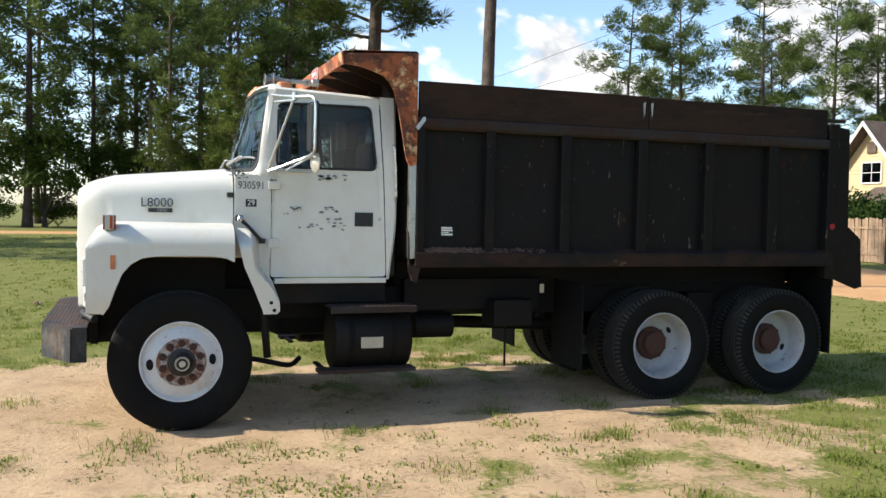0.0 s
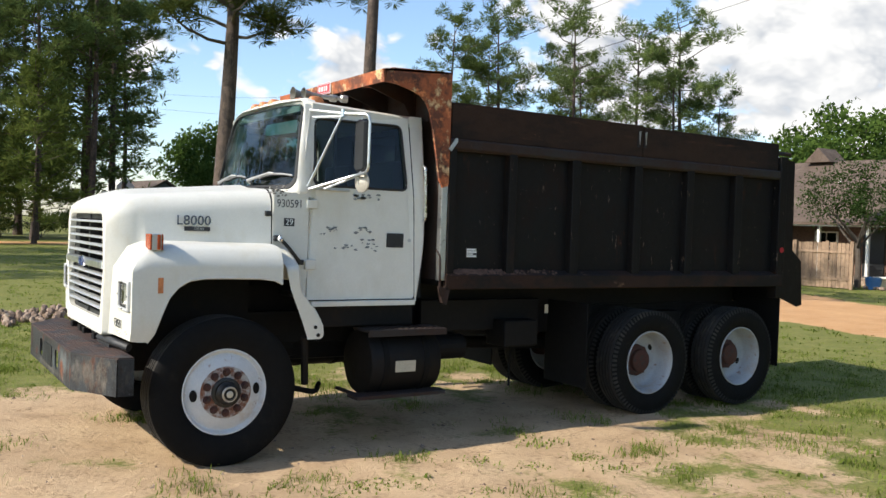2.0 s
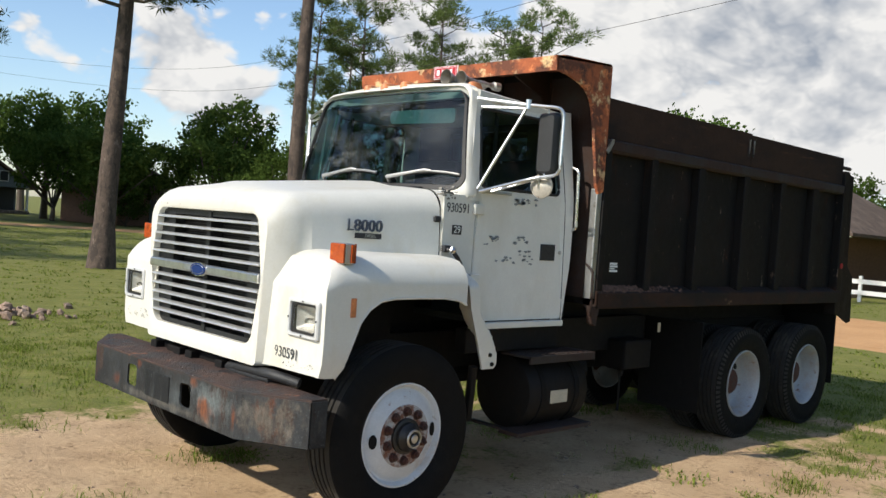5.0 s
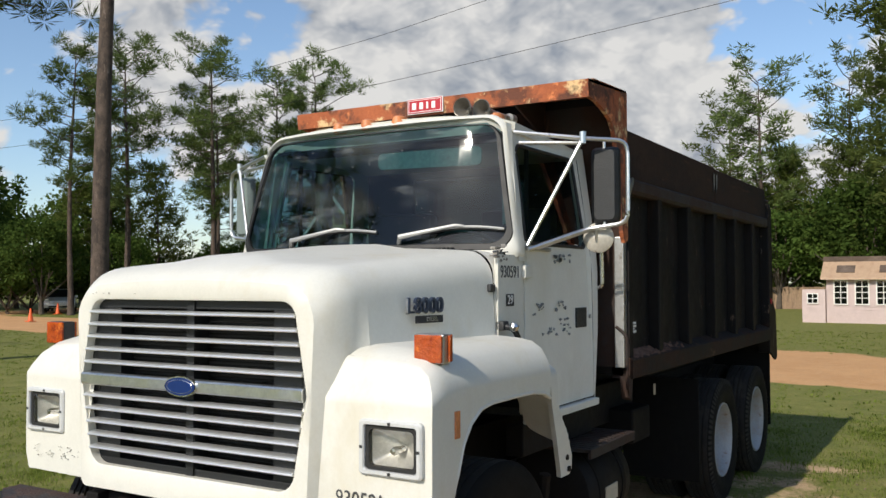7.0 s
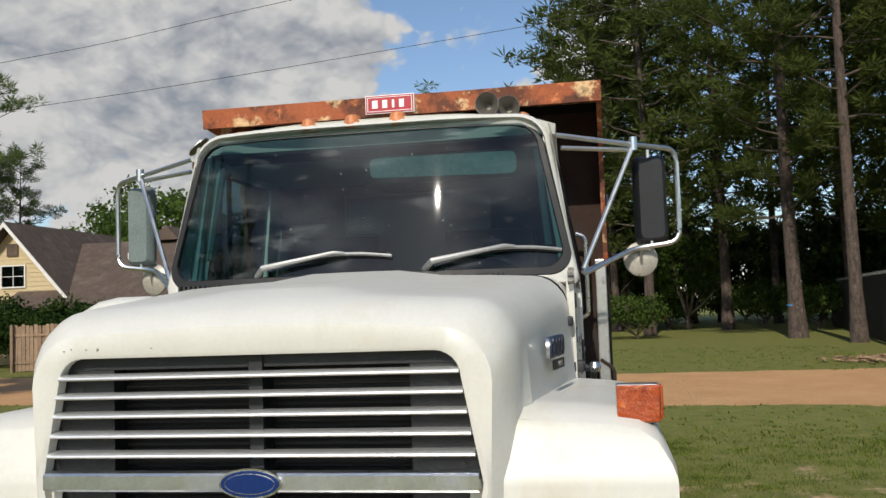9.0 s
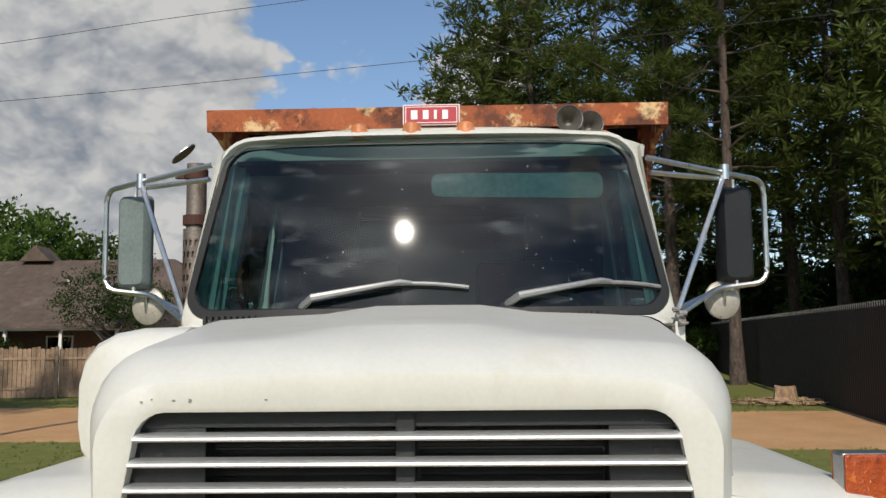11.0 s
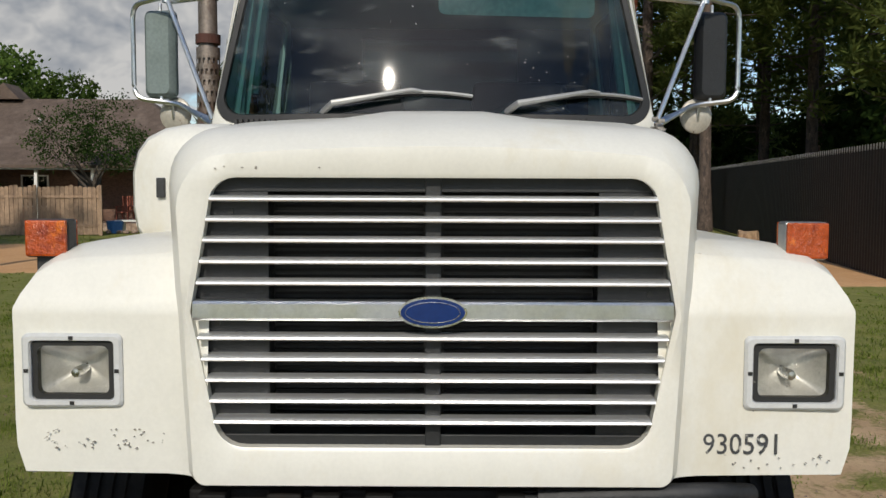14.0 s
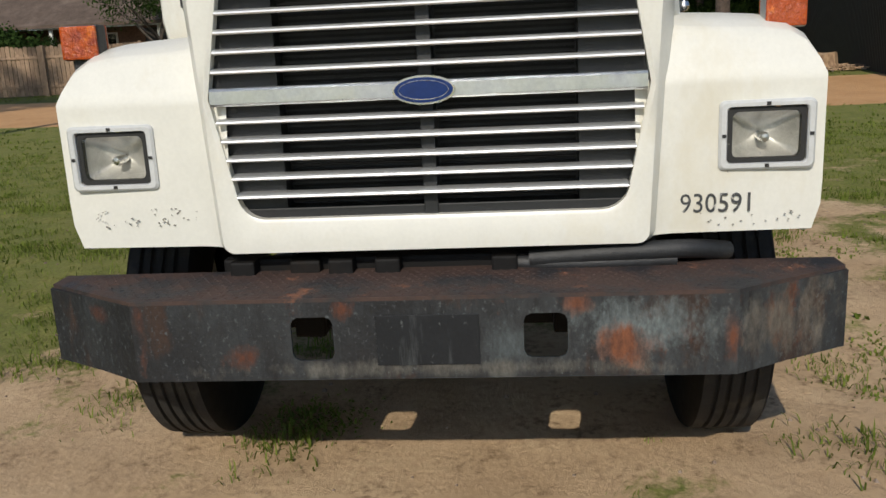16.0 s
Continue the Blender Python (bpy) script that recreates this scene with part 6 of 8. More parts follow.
def ground_material():
    m = bpy.data.materials.new("sandy_ground_and_turf")
    m.use_nodes = True
    t = m.node_tree
    p = t.nodes["Principled BSDF"]
    p.inputs["Specular IOR Level"].default_value = 0.15
    at = t.nodes.new("ShaderNodeAttribute"); at.attribute_name = "turf"
    rd = t.nodes.new("ShaderNodeAttribute"); rd.attribute_name = "track"
    geo = t.nodes.new("ShaderNodeNewGeometry")

    def nz(scale, detail=6, rough=0.6):
        n = t.nodes.new("ShaderNodeTexNoise")
        n.inputs["Scale"].default_value, n.inputs["Detail"].default_value, n.inputs["Roughness"].default_value = scale, detail, rough
        t.links.new(geo.outputs["Position"], n.inputs["Vector"])
        return n.outputs["Fac"]

    def ramp(src, stops):
        r = t.nodes.new("ShaderNodeValToRGB")
        while len(r.color_ramp.elements) < len(stops):
            r.color_ramp.elements.new(0.5)
        for e, (pos, c) in zip(r.color_ramp.elements, stops):
            e.position, e.color = pos, (*c, 1)
        t.links.new(src, r.inputs[0])
        return r.outputs[0]

    def mixc(f, a, b):
        n = t.nodes.new("ShaderNodeMixRGB")
        t.links.new(f, n.inputs[0]); t.links.new(a, n.inputs[1]); t.links.new(b, n.inputs[2])
        return n.outputs[0]

    def math2(op, a, b):
        n = t.nodes.new("ShaderNodeMath"); n.operation = op
        for s, v in zip(n.inputs, (a, b)):
            if isinstance(v, (int, float)):
                s.default_value = v
            else:
                t.links.new(v, s)
        return n.outputs[0]
    sand = mixc(ramp(nz(26, 5), [(0.46, (0, 0, 0)), (0.66, (1, 1, 1))]), ramp(nz(1.3), [(0.3, (0.38, 0.258, 0.150)), (0.52, (0.49, 0.348, 0.212)), (0.75, (0.58, 0.43, 0.27))]), ramp(nz(4), [(0.36, (0.20, 0.130, 0.074)), (0.54, (0.46, 0.322, 0.195))]))
    turf = mixc(ramp(nz(3.2, 4), [(0.35, (0, 0, 0)), (0.65, (1, 1, 1))]), ramp(nz(40, 4), [(0.3, (0.055, 0.078, 0.014)), (0.7, (0.155, 0.20, 0.036))]), ramp(nz(33, 4), [(0.3, (0.105, 0.115, 0.026)), (0.7, (0.24, 0.245, 0.062))]))
    clay = mixc(ramp(nz(5), [(0.4, (0, 0, 0)), (0.65, (1, 1, 1))]), ramp(nz(0.8), [(0.3, (0.46, 0.245, 0.105)), (0.7, (0.62, 0.365, 0.18))]), ramp(nz(30), [(0.3, (0.40, 0.21, 0.09)), (0.7, (0.66, 0.42, 0.23))]))
    edge = math2("ADD", math2("MULTIPLY", at.outputs["Fac"], 1.0), math2("MULTIPLY", math2("SUBTRACT", nz(17, 5, 0.7), 0.5), 0.9))
    f = ramp(edge, [(0.40, (0, 0, 0)), (0.64, (0.9, 0.9, 0.9))])
    col = mixc(f, sand, turf)
    f2 = ramp(math2("ADD", rd.outputs["Fac"], math2("MULTIPLY", math2("SUBTRACT", nz(3, 6, 0.7), 0.5), 0.6)), [(0.42, (0, 0, 0)), (0.58, (1, 1, 1))])
    col = mixc(f2, col, clay)
    t.links.new(col, p.inputs["Base Color"])
    p.inputs["Roughness"].default_value = 0.92
    b = t.nodes.new("ShaderNodeBump")
    b.inputs["Strength"].default_value, b.inputs["Distance"].default_value = 0.5, 0.03
    t.links.new(math2("ADD", nz(28, 7, 0.75), math2("MULTIPLY", nz(5, 5), 1.6)), b.inputs["Height"])
    t.links.new(b.outputs[0], p.inputs["Normal"])
    return m


def track_share(x, y):
    a = min(smooth01(x, road_near(y) - 0.25, road_near(y) + 0.25), 1 - smooth01(x, road_far(y) - 0.25, road_far(y) + 0.25)) if -60 < y < 47 else 0
    b = min(smooth01(y, lane_near(x) - 0.3, lane_near(x) + 0.3), 1 - smooth01(y, lane_far(x) - 0.3, lane_far(x) + 0.3)) if -80 < x < 90 else 0
    return max(a, b)


def build_ground():
    xs, ys = axis_steps(-6, 9, 0.09, 900), axis_steps(-8, 5, 0.09, 900)
    nx, ny = len(xs), len(ys)
    verts = [(x, y, ground_z(x, y)) for x in xs for y in ys]
    faces = [(i * ny + j, (i + 1) * ny + j, (i + 1) * ny + j + 1, i * ny + j + 1) for i in range(nx - 1) for j in range(ny - 1)]
    me = bpy.data.meshes.new("ground")
    me.from_pydata(verts, [], faces)
    a = me.attributes.new("turf", "FLOAT", "POINT")
    a.data.foreach_set("value", [grass_share(x, y) if abs(x) < 60 and abs(y) < 60 else 0.9 for x, y, z in verts])
    b = me.attributes.new("track", "FLOAT", "POINT")
    b.data.foreach_set("value", [track_share(x, y) for x, y, z in verts])
    me.materials.append(ground_material())
    for pl in me.polygons:
        pl.use_smooth = True
    return tagged(new("ground", me), "worn sandy yard running into mown lawn and orange dirt road", "ground", kind="structure")


build_ground()


# ---- leaves and bark ----
def leaf_material(name, dark, light, through=0.35):
    m = bpy.data.materials.new(name)
    m.use_nodes = True
    t = m.node_tree
    t.nodes.clear()
    out = t.nodes.new("ShaderNodeOutputMaterial")
    geo = t.nodes.new("ShaderNodeNewGeometry")
    oi = t.nodes.new("ShaderNodeObjectInfo")
    n = t.nodes.new("ShaderNodeTexNoise"); n.inputs["Scale"].default_value = 0.7
    t.links.new(geo.outputs["Position"], n.inputs["Vector"])
    add = t.nodes.new("ShaderNodeMath"); add.operation = "ADD"
    mul = t.nodes.new("ShaderNodeMath"); mul.operation = "MULTIPLY"; mul.inputs[1].default_value = 0.55
    t.links.new(geo.outputs["Random Per Island"], mul.inputs[0])
    t.links.new(mul.outputs[0], add.inputs[0])
    sc = t.nodes.new("ShaderNodeMath"); sc.operation = "MULTIPLY_ADD"; sc.inputs[1].default_value, sc.inputs[2].default_value = 0.9, -0.22
    t.links.new(n.outputs["Fac"], sc.inputs[0])
    t.links.new(sc.outputs[0], add.inputs[1])
    r = t.nodes.new("ShaderNodeValToRGB")
    r.color_ramp.elements[0].color, r.color_ramp.elements[1].color = (*dark, 1), (*light, 1)
    t.links.new(add.outputs[0], r.inputs[0])
    hs = t.nodes.new("ShaderNodeHueSaturation")
    mr = t.nodes.new("ShaderNodeMapRange"); mr.inputs["To Min"].default_value, mr.inputs["To Max"].default_value = 0.75, 1.25
    t.links.new(oi.outputs["Random"], mr.inputs["Value"]); t.links.new(mr.outputs[0], hs.inputs["Value"])
    t.links.new(r.outputs[0], hs.inputs["Color"])
    d = t.nodes.new("ShaderNodeBsdfDiffuse")
    tl = t.nodes.new("ShaderNodeBsdfTranslucent")
    mx = t.nodes.new("ShaderNodeMixShader"); mx.inputs[0].default_value = through
    for s in (d, tl):
        t.links.new(hs.outputs[0], s.inputs["Color"])
    t.links.new(d.outputs[0], mx.inputs[1]); t.links.new(tl.outputs[0], mx.inputs[2])
    t.links.new(mx.outputs[0], out.inputs[0])
    return m


M["needle"] = leaf_material("pine_needles", (0.050, 0.085, 0.026), (0.18, 0.23, 0.075), 0.48)
# darker needles of the woods, lent to the backlit thick pine as well
M["needle_dark"] = leaf_material("woodland_and_backlit_needles", (0.038, 0.062, 0.017), (0.14, 0.165, 0.045), 0.42)
M["needle_young"] = leaf_material("young_pine_needles", (0.055, 0.085, 0.020), (0.18, 0.215, 0.055), 0.45)
M["leaf"] = leaf_material("oak_leaves", (0.036, 0.068, 0.015), (0.115, 0.175, 0.040), 0.42)
M["leaf_mid"] = leaf_material("undergrowth_leaves", (0.026, 0.050, 0.011), (0.085, 0.125, 0.030), 0.35)
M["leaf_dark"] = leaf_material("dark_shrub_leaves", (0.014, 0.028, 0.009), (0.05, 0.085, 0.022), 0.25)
M["blade"] = leaf_material("grass_blades", (0.065, 0.098, 0.016), (0.25, 0.30, 0.065), 0.45)
M["bark"] = material("pine_bark", (0.105, 0.076, 0.060), 0.95, 0, [((0.045, 0.034, 0.028), 6, 0.5, 0.58, (1, 1, 0.35), 0.95), ((0.20, 0.155, 0.125), 9, 0.6, 0.68, (1, 1, 0.4), 0.9)], bump=0.9, bump_scale=14, grain=0.3)
M["twig"] = material("grey_limb_bark", (0.10, 0.08, 0.062), 0.9, grain=0.3)


def crown_mesh(name, pts, size, count, mat, rng, kind="needle"):
    """Many small leaf faces round clump centres (x, y, z, radius)."""
    c = np.array(pts)
    n = len(c)
    rs = np.random.RandomState(rng.randint(0, 99999))
    ctr = np.repeat(c[:, :3], count, 0)
    rad = np.repeat(c[:, 3], count)[:, None]
    d = rs.normal(size=(n * count, 3))
    d /= np.linalg.norm(d, axis=1)[:, None]
    if kind == "needle":
        d[:, 2] = d[:, 2] * 0.75 + 0.22
        a = ctr + d * rad * 0.12
        tip = ctr + d * rad * rs.uniform(0.7, 1.15, (n * count, 1))
        side = np.cross(d, rs.normal(size=d.shape))
        side /= np.linalg.norm(side, axis=1)[:, None]
        w = size * rs.uniform(0.6, 1.3, (n * count, 1))
        mid = (a + tip) / 2
        v = np.stack([a, mid + side * w, tip, mid - side * w], 1).reshape(-1, 3)
    else:
        o = ctr + d * rad * rs.uniform(0.25, 1.0, (n * count, 1))
        u = rs.normal(size=d.shape); u /= np.linalg.norm(u, axis=1)[:, None]
        s = np.cross(u, rs.normal(size=d.shape)); s /= np.linalg.norm(s, axis=1)[:, None]
        w = size * rs.uniform(0.6, 1.3, (n * count, 1))
        v = np.stack([o - u * w, o + s * w * 0.6, o + u * w, o - s * w * 0.6], 1).reshape(-1, 3)
    k = n * count
    me = bpy.data.meshes.new(name)
    me.vertices.add(4 * k); me.loops.add(4 * k); me.polygons.add(k)
    me.vertices.foreach_set("co", v.astype(np.float32).ravel())
    me.loops.foreach_set("vertex_index", np.arange(4 * k, dtype=np.int32))
    me.polygons.foreach_set("loop_start", np.arange(0, 4 * k, 4, dtype=np.int32))
    me.update()
    me.materials.append(mat)
    return me


def pine(label, height, bare, spread, trunk_r, seed, limbs=34, lean=0.0, group="", needle=0.032, per=26, young=False, clump=0.62, thick=4.0, leaf_mat="needle"):
    rng = random.Random(seed)
    t = thing("young_pine" if young else "pine_tree", label, "tree", group)
    bm = bmesh.new()
    pts, rr = [], []
    for i in range(13):
        f = i / 12
        pts.append((lean * height * f + 0.10 * math.sin(f * 5 + seed), 0.10 * math.cos(f * 4 + seed * 2) - 0.1 * math.cos(seed * 2), height * f * 0.97 - 0.05))
        rr.append(trunk_r * ((1 - f) ** 0.75 * 0.82 + 0.06) * (1 + 0.35 * max(0, 1 - f * 16)))
    tube(bm, pts, rr, 12)

    def at(z):
        f = min(0.999, z / (height * 0.97)) * 12
        i = int(f)
        return Vector(pts[i]).lerp(Vector(pts[i + 1]), f - i)
    trunk = part("trunk", bm, M["bark"], t, smooth=True)
    bm = bmesh.new()
    clumps = []
    for k in range(limbs):
        f = (k + rng.random()) / limbs
        z = height * (bare + (0.985 - bare) * f)
        reach = spread * ((1 - f) ** 0.7 * 0.9 + 0.16) * rng.uniform(0.55, 1.15) if young else spread * (math.sin(math.pi * (0.20 + 0.62 * f)) * 0.9 + 0.10) * rng.uniform(0.5, 1.15)
        a = k * 2.4 + rng.uniform(-0.5, 0.5)
        rise = rng.uniform(-0.1, 0.45) + 0.5 * f
        p0 = at(z)
        p = [p0]
        for j in range(1, 5):
            g = j / 4
            p.append(p0 + Vector((math.cos(a + 0.3 * g) * reach * g, math.sin(a + 0.3 * g) * reach * g, reach * rise * g * (0.5 + 0.5 * g) + rng.uniform(-0.1, 0.1))))
        tube(bm, p, [0.035 * trunk_r / 0.25 * (1.15 - j / 4) + 0.006 for j in range(5)], 5)
        m = max(4, int(reach * thick))
        for j in range(m):
            g = (0.35 if young else 0.46) + (0.68 if young else 0.57) * (j + rng.random()) / m
            q = p0.lerp(p[-1], g) if g <= 1 else p[-1]
            w = 0.24 * reach * g * (1.3 if thick > 5 else 1)
            q = Vector(q) + Vector((rng.uniform(-w, w), rng.uniform(-w, w), rng.uniform(-0.25, 0.5)))
            clumps.append((*q, clump * rng.uniform(0.65, 1.2)))
    part("branchwork", bm, M["twig"], t, smooth=True)
    ob = new("crown", crown_mesh("crown", clumps, needle, per, M["needle_young"] if young else M[leaf_mat], rng))
    ob.parent = t
    return t


def broadleaf(label, height, bare, spread, trunk_r, seed, group="", leaf=0.13, per=34, n=190, mat="leaf", name="leafy_tree", clump=0.75):
    rng = random.Random(seed)
    t = thing(name, label, "shrub" if "shrub" in name or "hedge" in name else "tree", group)
    bm = bmesh.new()
    fork = height * bare
    tube(bm, [(0, 0, -0.05), (0.05, 0.02, fork * 0.5), (0.0, 0.06, fork)], [trunk_r * 1.2, trunk_r, trunk_r * 0.85], 9)
    tips = []
    for k in range(9):
        a, e = k * 2.4 + rng.uniform(-0.4, 0.4), rng.uniform(0.5, 1.3)
        l = (height - fork) * rng.uniform(0.5, 0.9)
        p0 = Vector((0, 0.06, fork * rng.uniform(0.75, 1.0)))
        d = Vector((math.cos(a) * math.cos(e) * spread / max(0.1, height - fork) * 1.6, math.sin(a) * math.cos(e) * spread / max(0.1, height - fork) * 1.6, math.sin(e)))
        p = [p0 + d * l * g + Vector((rng.uniform(-0.1, 0.1), rng.uniform(-0.1, 0.1), 0)) * g for g in (0, 0.35, 0.7, 1.0)]
        tube(bm, p, [trunk_r * 0.5, trunk_r * 0.36, trunk_r * 0.22, trunk_r * 0.08], 6)
    part("trunk", bm, M["twig"], t, smooth=True)
    clumps = []
    lumps = [(rng.uniform(0, 6.28), rng.uniform(-0.5, 0.95), rng.uniform(0.75, 1.1)) for _ in range(13)]
    while len(clumps) < n:
        a, u = rng.uniform(0, 6.283), rng.uniform(-0.75, 1)
        near = min(math.acos(max(-1, min(1, math.cos(a - la) * math.sqrt(max(0, 1 - u * u)) * math.sqrt(1 - lu * lu) + u * lu))) for la, lu, _ in lumps)
        r = (1.06 - 0.55 * min(1, near / 0.75)) * rng.uniform(0.55, 1.0) ** 0.5
        h = math.sqrt(max(0.02, 1 - u * u))
        mid = fork * 0.75 + (height - fork * 0.75) * 0.5
        clumps.append((math.cos(a) * h * spread * r, math.sin(a) * h * spread * r, mid + u * (height - fork * 0.75) * 0.5 * r, clump * rng.uniform(0.7, 1.2)))
    ob = new("crown", crown_mesh("crown", clumps, leaf, per, M[mat], rng, "leaf"))
    ob.parent = t
    return t


def put_copies(ob, places):
    x, y, yaw, s = places[0]
    ob.matrix_basis = pose(x, y, 0, 0, 0, yaw) @ Matrix.Scale(s, 4)
    for x, y, yaw, s in places[1:]:
        c = copy_thing(ob, pose(x, y, 0, 0, 0, yaw))
        c.scale = (s, s, s)


# single pines near the yard
a = pine("tall pine with a bare flaking trunk on the lawn", 17.0, 0.60, 2.6, 0.205, 3, limbs=22, group="yard pines", needle=0.014, per=60, clump=0.42)
a.matrix_basis = pose(7.3, 10.85, 0, 0, 0, 40)
# darker needle colour here stands in for a crown seen against the light
b = pine("thick pine with low spreading limbs on the lawn", 15.0, 0.45, 3.9, 0.33, 8, limbs=40, group="yard pines", needle=0.014, per=52, clump=0.50, thick=9.0, leaf_mat="needle_dark")
b.matrix_basis = pose(6.3, 17.8, 0, 0, 0, 200)
c = pine("big pine with a blue band painted on its trunk", 24.0, 0.22, 5.2, 0.38, 12, limbs=56, group="woodland pines", needle=0.026, per=44, clump=0.62, leaf_mat="needle_dark")
c.matrix_basis = pose(38.0, -9.3, 0, 0, 0, 60)
d = pine("tall straight pine before the dark metal fence", 25.0, 0.30, 4.4, 0.30, 21, limbs=46, group="woodland pines", needle=0.026, per=44, clump=0.6, leaf_mat="needle_dark")
d.matrix_basis = pose(33.0, -10.55, 0, 0, 0, 0)
bm = bmesh.new()
lathe(bm, [(0.352, 1.36), (0.36, 1.37), (0.36, 1.43), (0.352, 1.44)], 20, "z")
M["blue_paint"] = material("blue_paint_band", (0.05, 0.22, 0.5), 0.6)
part("painted_band", bm, M["blue_paint"], c, "blue paint ring")

# rows of pines round the lawn
p1 = pine("tall sparse pine at the far side of the lawn", 16.0, 0.36, 3.0, 0.23, 31, limbs=30, group="far pines", needle=0.024, per=38, clump=0.56, thick=5.2)
p2 = pine("tall sparse pine at the far side of the lawn", 17.5, 0.44, 2.9, 0.22, 37, limbs=26, group="far pines", needle=0.024, per=38, clump=0.56, thick=5.2)
p3 = pine("dense tall pine at the edge of the woods", 21.0, 0.12, 4.4, 0.30, 43, limbs=48, group="woodland pines", needle=0.060, per=12, clump=0.78)
p4 = pine("dense tall pine at the edge of the woods", 23.0, 0.20, 4.8, 0.32, 47, limbs=48, group="woodland pines", needle=0.060, per=12, clump=0.82, leaf_mat="needle_dark")
y1 = pine("bushy young pine among taller trees", 9.5, 0.10, 2.9, 0.14, 53, limbs=58, group="young pines", young=True, per=24, clump=0.6)
o1 = broadleaf("round leafy oak behind the houses", 12.5, 0.28, 5.2, 0.34, 61, group="leafy trees", leaf=0.2, per=26, n=230, clump=0.95)
o2 = broadleaf("bright green leafy tree at the wood's edge", 10.0, 0.12, 4.2, 0.22, 67, group="leafy trees", leaf=0.17, per=26, n=220, clump=0.85)
s1 = broadleaf("dark evergreen shrub by the house wall", 2.6, 0.08, 1.9, 0.06, 71, group="shrubs", leaf=0.07, per=46, n=150, mat="leaf_dark", name="shrub", clump=0.42)
e1 = broadleaf("low leafy undergrowth bush under the trees", 3.2, 0.05, 2.4, 0.08, 73, group="undergrowth", leaf=0.105, per=20, n=120, mat="leaf_mid", name="wild_shrub", clump=0.6)
rng = random.Random(5)


def ring(rows):
    return [(x, y, rng.uniform(0, 360), s * rng.uniform(0.9, 1.1)) for x, y, s in rows]


put_copies(p1, ring([(36.8, 38.0, 0.97), (44.5, 36.0, 0.95), (33.5, 42.0, 0.95), (40.8, 36.5, 0.97), (6.5, 54, 1.15), (14.5, 66, 1.2), (47.4, 35.0, 0.78), (35.5, 46.0, 0.92), (43.5, 44.5, 0.9)]))
put_copies(p2, ring([(29.6, 42.0, 0.84), (38.6, 39.5, 0.84), (42.7, 34.9, 0.88), (2.0, 51.0, 1.2), (10.5, 57.5, 1.25), (1.0, 58.0, 1.1)]))
dense3, dense4 = [], []
# woods behind the shed and the dark fence
for k in range(20):
    y = 12 - k * 3.0 + rng.uniform(-1.5, 1.5)
    (dense3 if k % 2 else dense4).append((60 + rng.uniform(-4, 9) - max(0, -y - 8) * 0.55, y, rng.uniform(0.85, 1.1) * (0.72 if y > 4 else 1.0)))
for x, y, s in ((50, -8, 1.05), (47, -14, 1.05), (43.5, -16.5, 1.0), (40, -18, 1.1), (36, -16, 1.0), (32, -17.5, 1.05), (27, -16, 0.95), (45, -3.4, 1.0), (52, -1.8, 0.95), (30, -22, 1.1), (23, -19, 1.0)):
    dense4.append((x, y, s))
# left edge of the lawn
for k in range(9):
    dense3.append((-13 + k * 3.3 + rng.uniform(-1, 1), 62 + rng.uniform(-3, 6), rng.uniform(0.9, 1.15)))
    if k % 2:
        dense4.append((-11 + k * 3.3, 70 + rng.uniform(-3, 6), rng.uniform(0.9, 1.1)))
put_copies(p3, ring(dense3))
put_copies(p4, ring(dense4))
for x, y, yaw, sc in ((52.5, -1.2, 80, 0.95), (57, -2.6, 190, 1.0)):
    copy_thing(p4, pose(x, y, 0, 0, 0, yaw)).scale = (sc, sc, sc)
# beside the lawn, where the shade on it comes from
for x, y, yaw, sc in ((-17, 32, 20, 1.0), (-23, 26, 140, 1.05), (-13.5, 40, 250, 1.0), (-26, 34, 75, 1.1)):
    copy_thing(p3, pose(x, y, 0, 0, 0, yaw)).scale = (sc, sc, sc)
put_copies(y1, ring([(5.5, 47, 1.05), (1.8, 46.5, 0.85), (33.5, 47, 1.0), (38.5, 45, 1.05), (46, 43, 1.0), (50, 42, 0.95), (64, 9, 1.1), (67, 5, 1.2), (62, 13, 1.0), (70, 10, 1.2), (66, 17, 1.05), (36, 47, 0.8)]))
put_copies(o1, ring([(52, 24, 0.72), (56, 30, 0.9), (62, 21, 0.6), (34, 60, 0.85), (22, 66, 0.8), (47, 27.5, 0.72), (28, 72, 0.9), (12, 92, 1.0), (38, 66, 0.85), (30, 95, 1.0), (44, 60, 0.8)]))
put_copies(o2, ring([(57, 3.0, 0.95), (56, -1.0, 0.85), (59, 8.5, 0.8), (29.5, 44.5, 0.62), (35.0, 44, 0.62), (42, 42, 0.6), (24, 58, 0.7), (-6, 60, 0.8), (-1, 63, 0.8), (4, 61, 0.75), (48, 40, 0.6), (31, 80, 0.8), (52, -6, 0.6)]))
under = [(29 + k * 2.0, 47 - 0.25 * k + (k % 3), 1.2 + 0.25 * (k % 2)) for k in range(13)] + [(x, y, s) for x, y, s in ((41.5, -2.6, 0.75), (34.5, -13.6, 0.9), (39, -14.5, 0.9), (29, -13.5, 0.8), (46, -12, 0.9), (50, -10, 0.9), (54, -5, 0.9), (25, -13.5, 0.8))]
for k in range(22):
    under.append((64 + rng.uniform(-3, 3) - max(0, k - 12) * 1.2, 6 - k * 2.6, rng.uniform(0.8, 1.2)))
for k in range(13):
    under.append((-20 + k * 2.6 + rng.uniform(-1, 1), 60.5 + rng.uniform(-1, 2), rng.uniform(0.55, 0.9)))
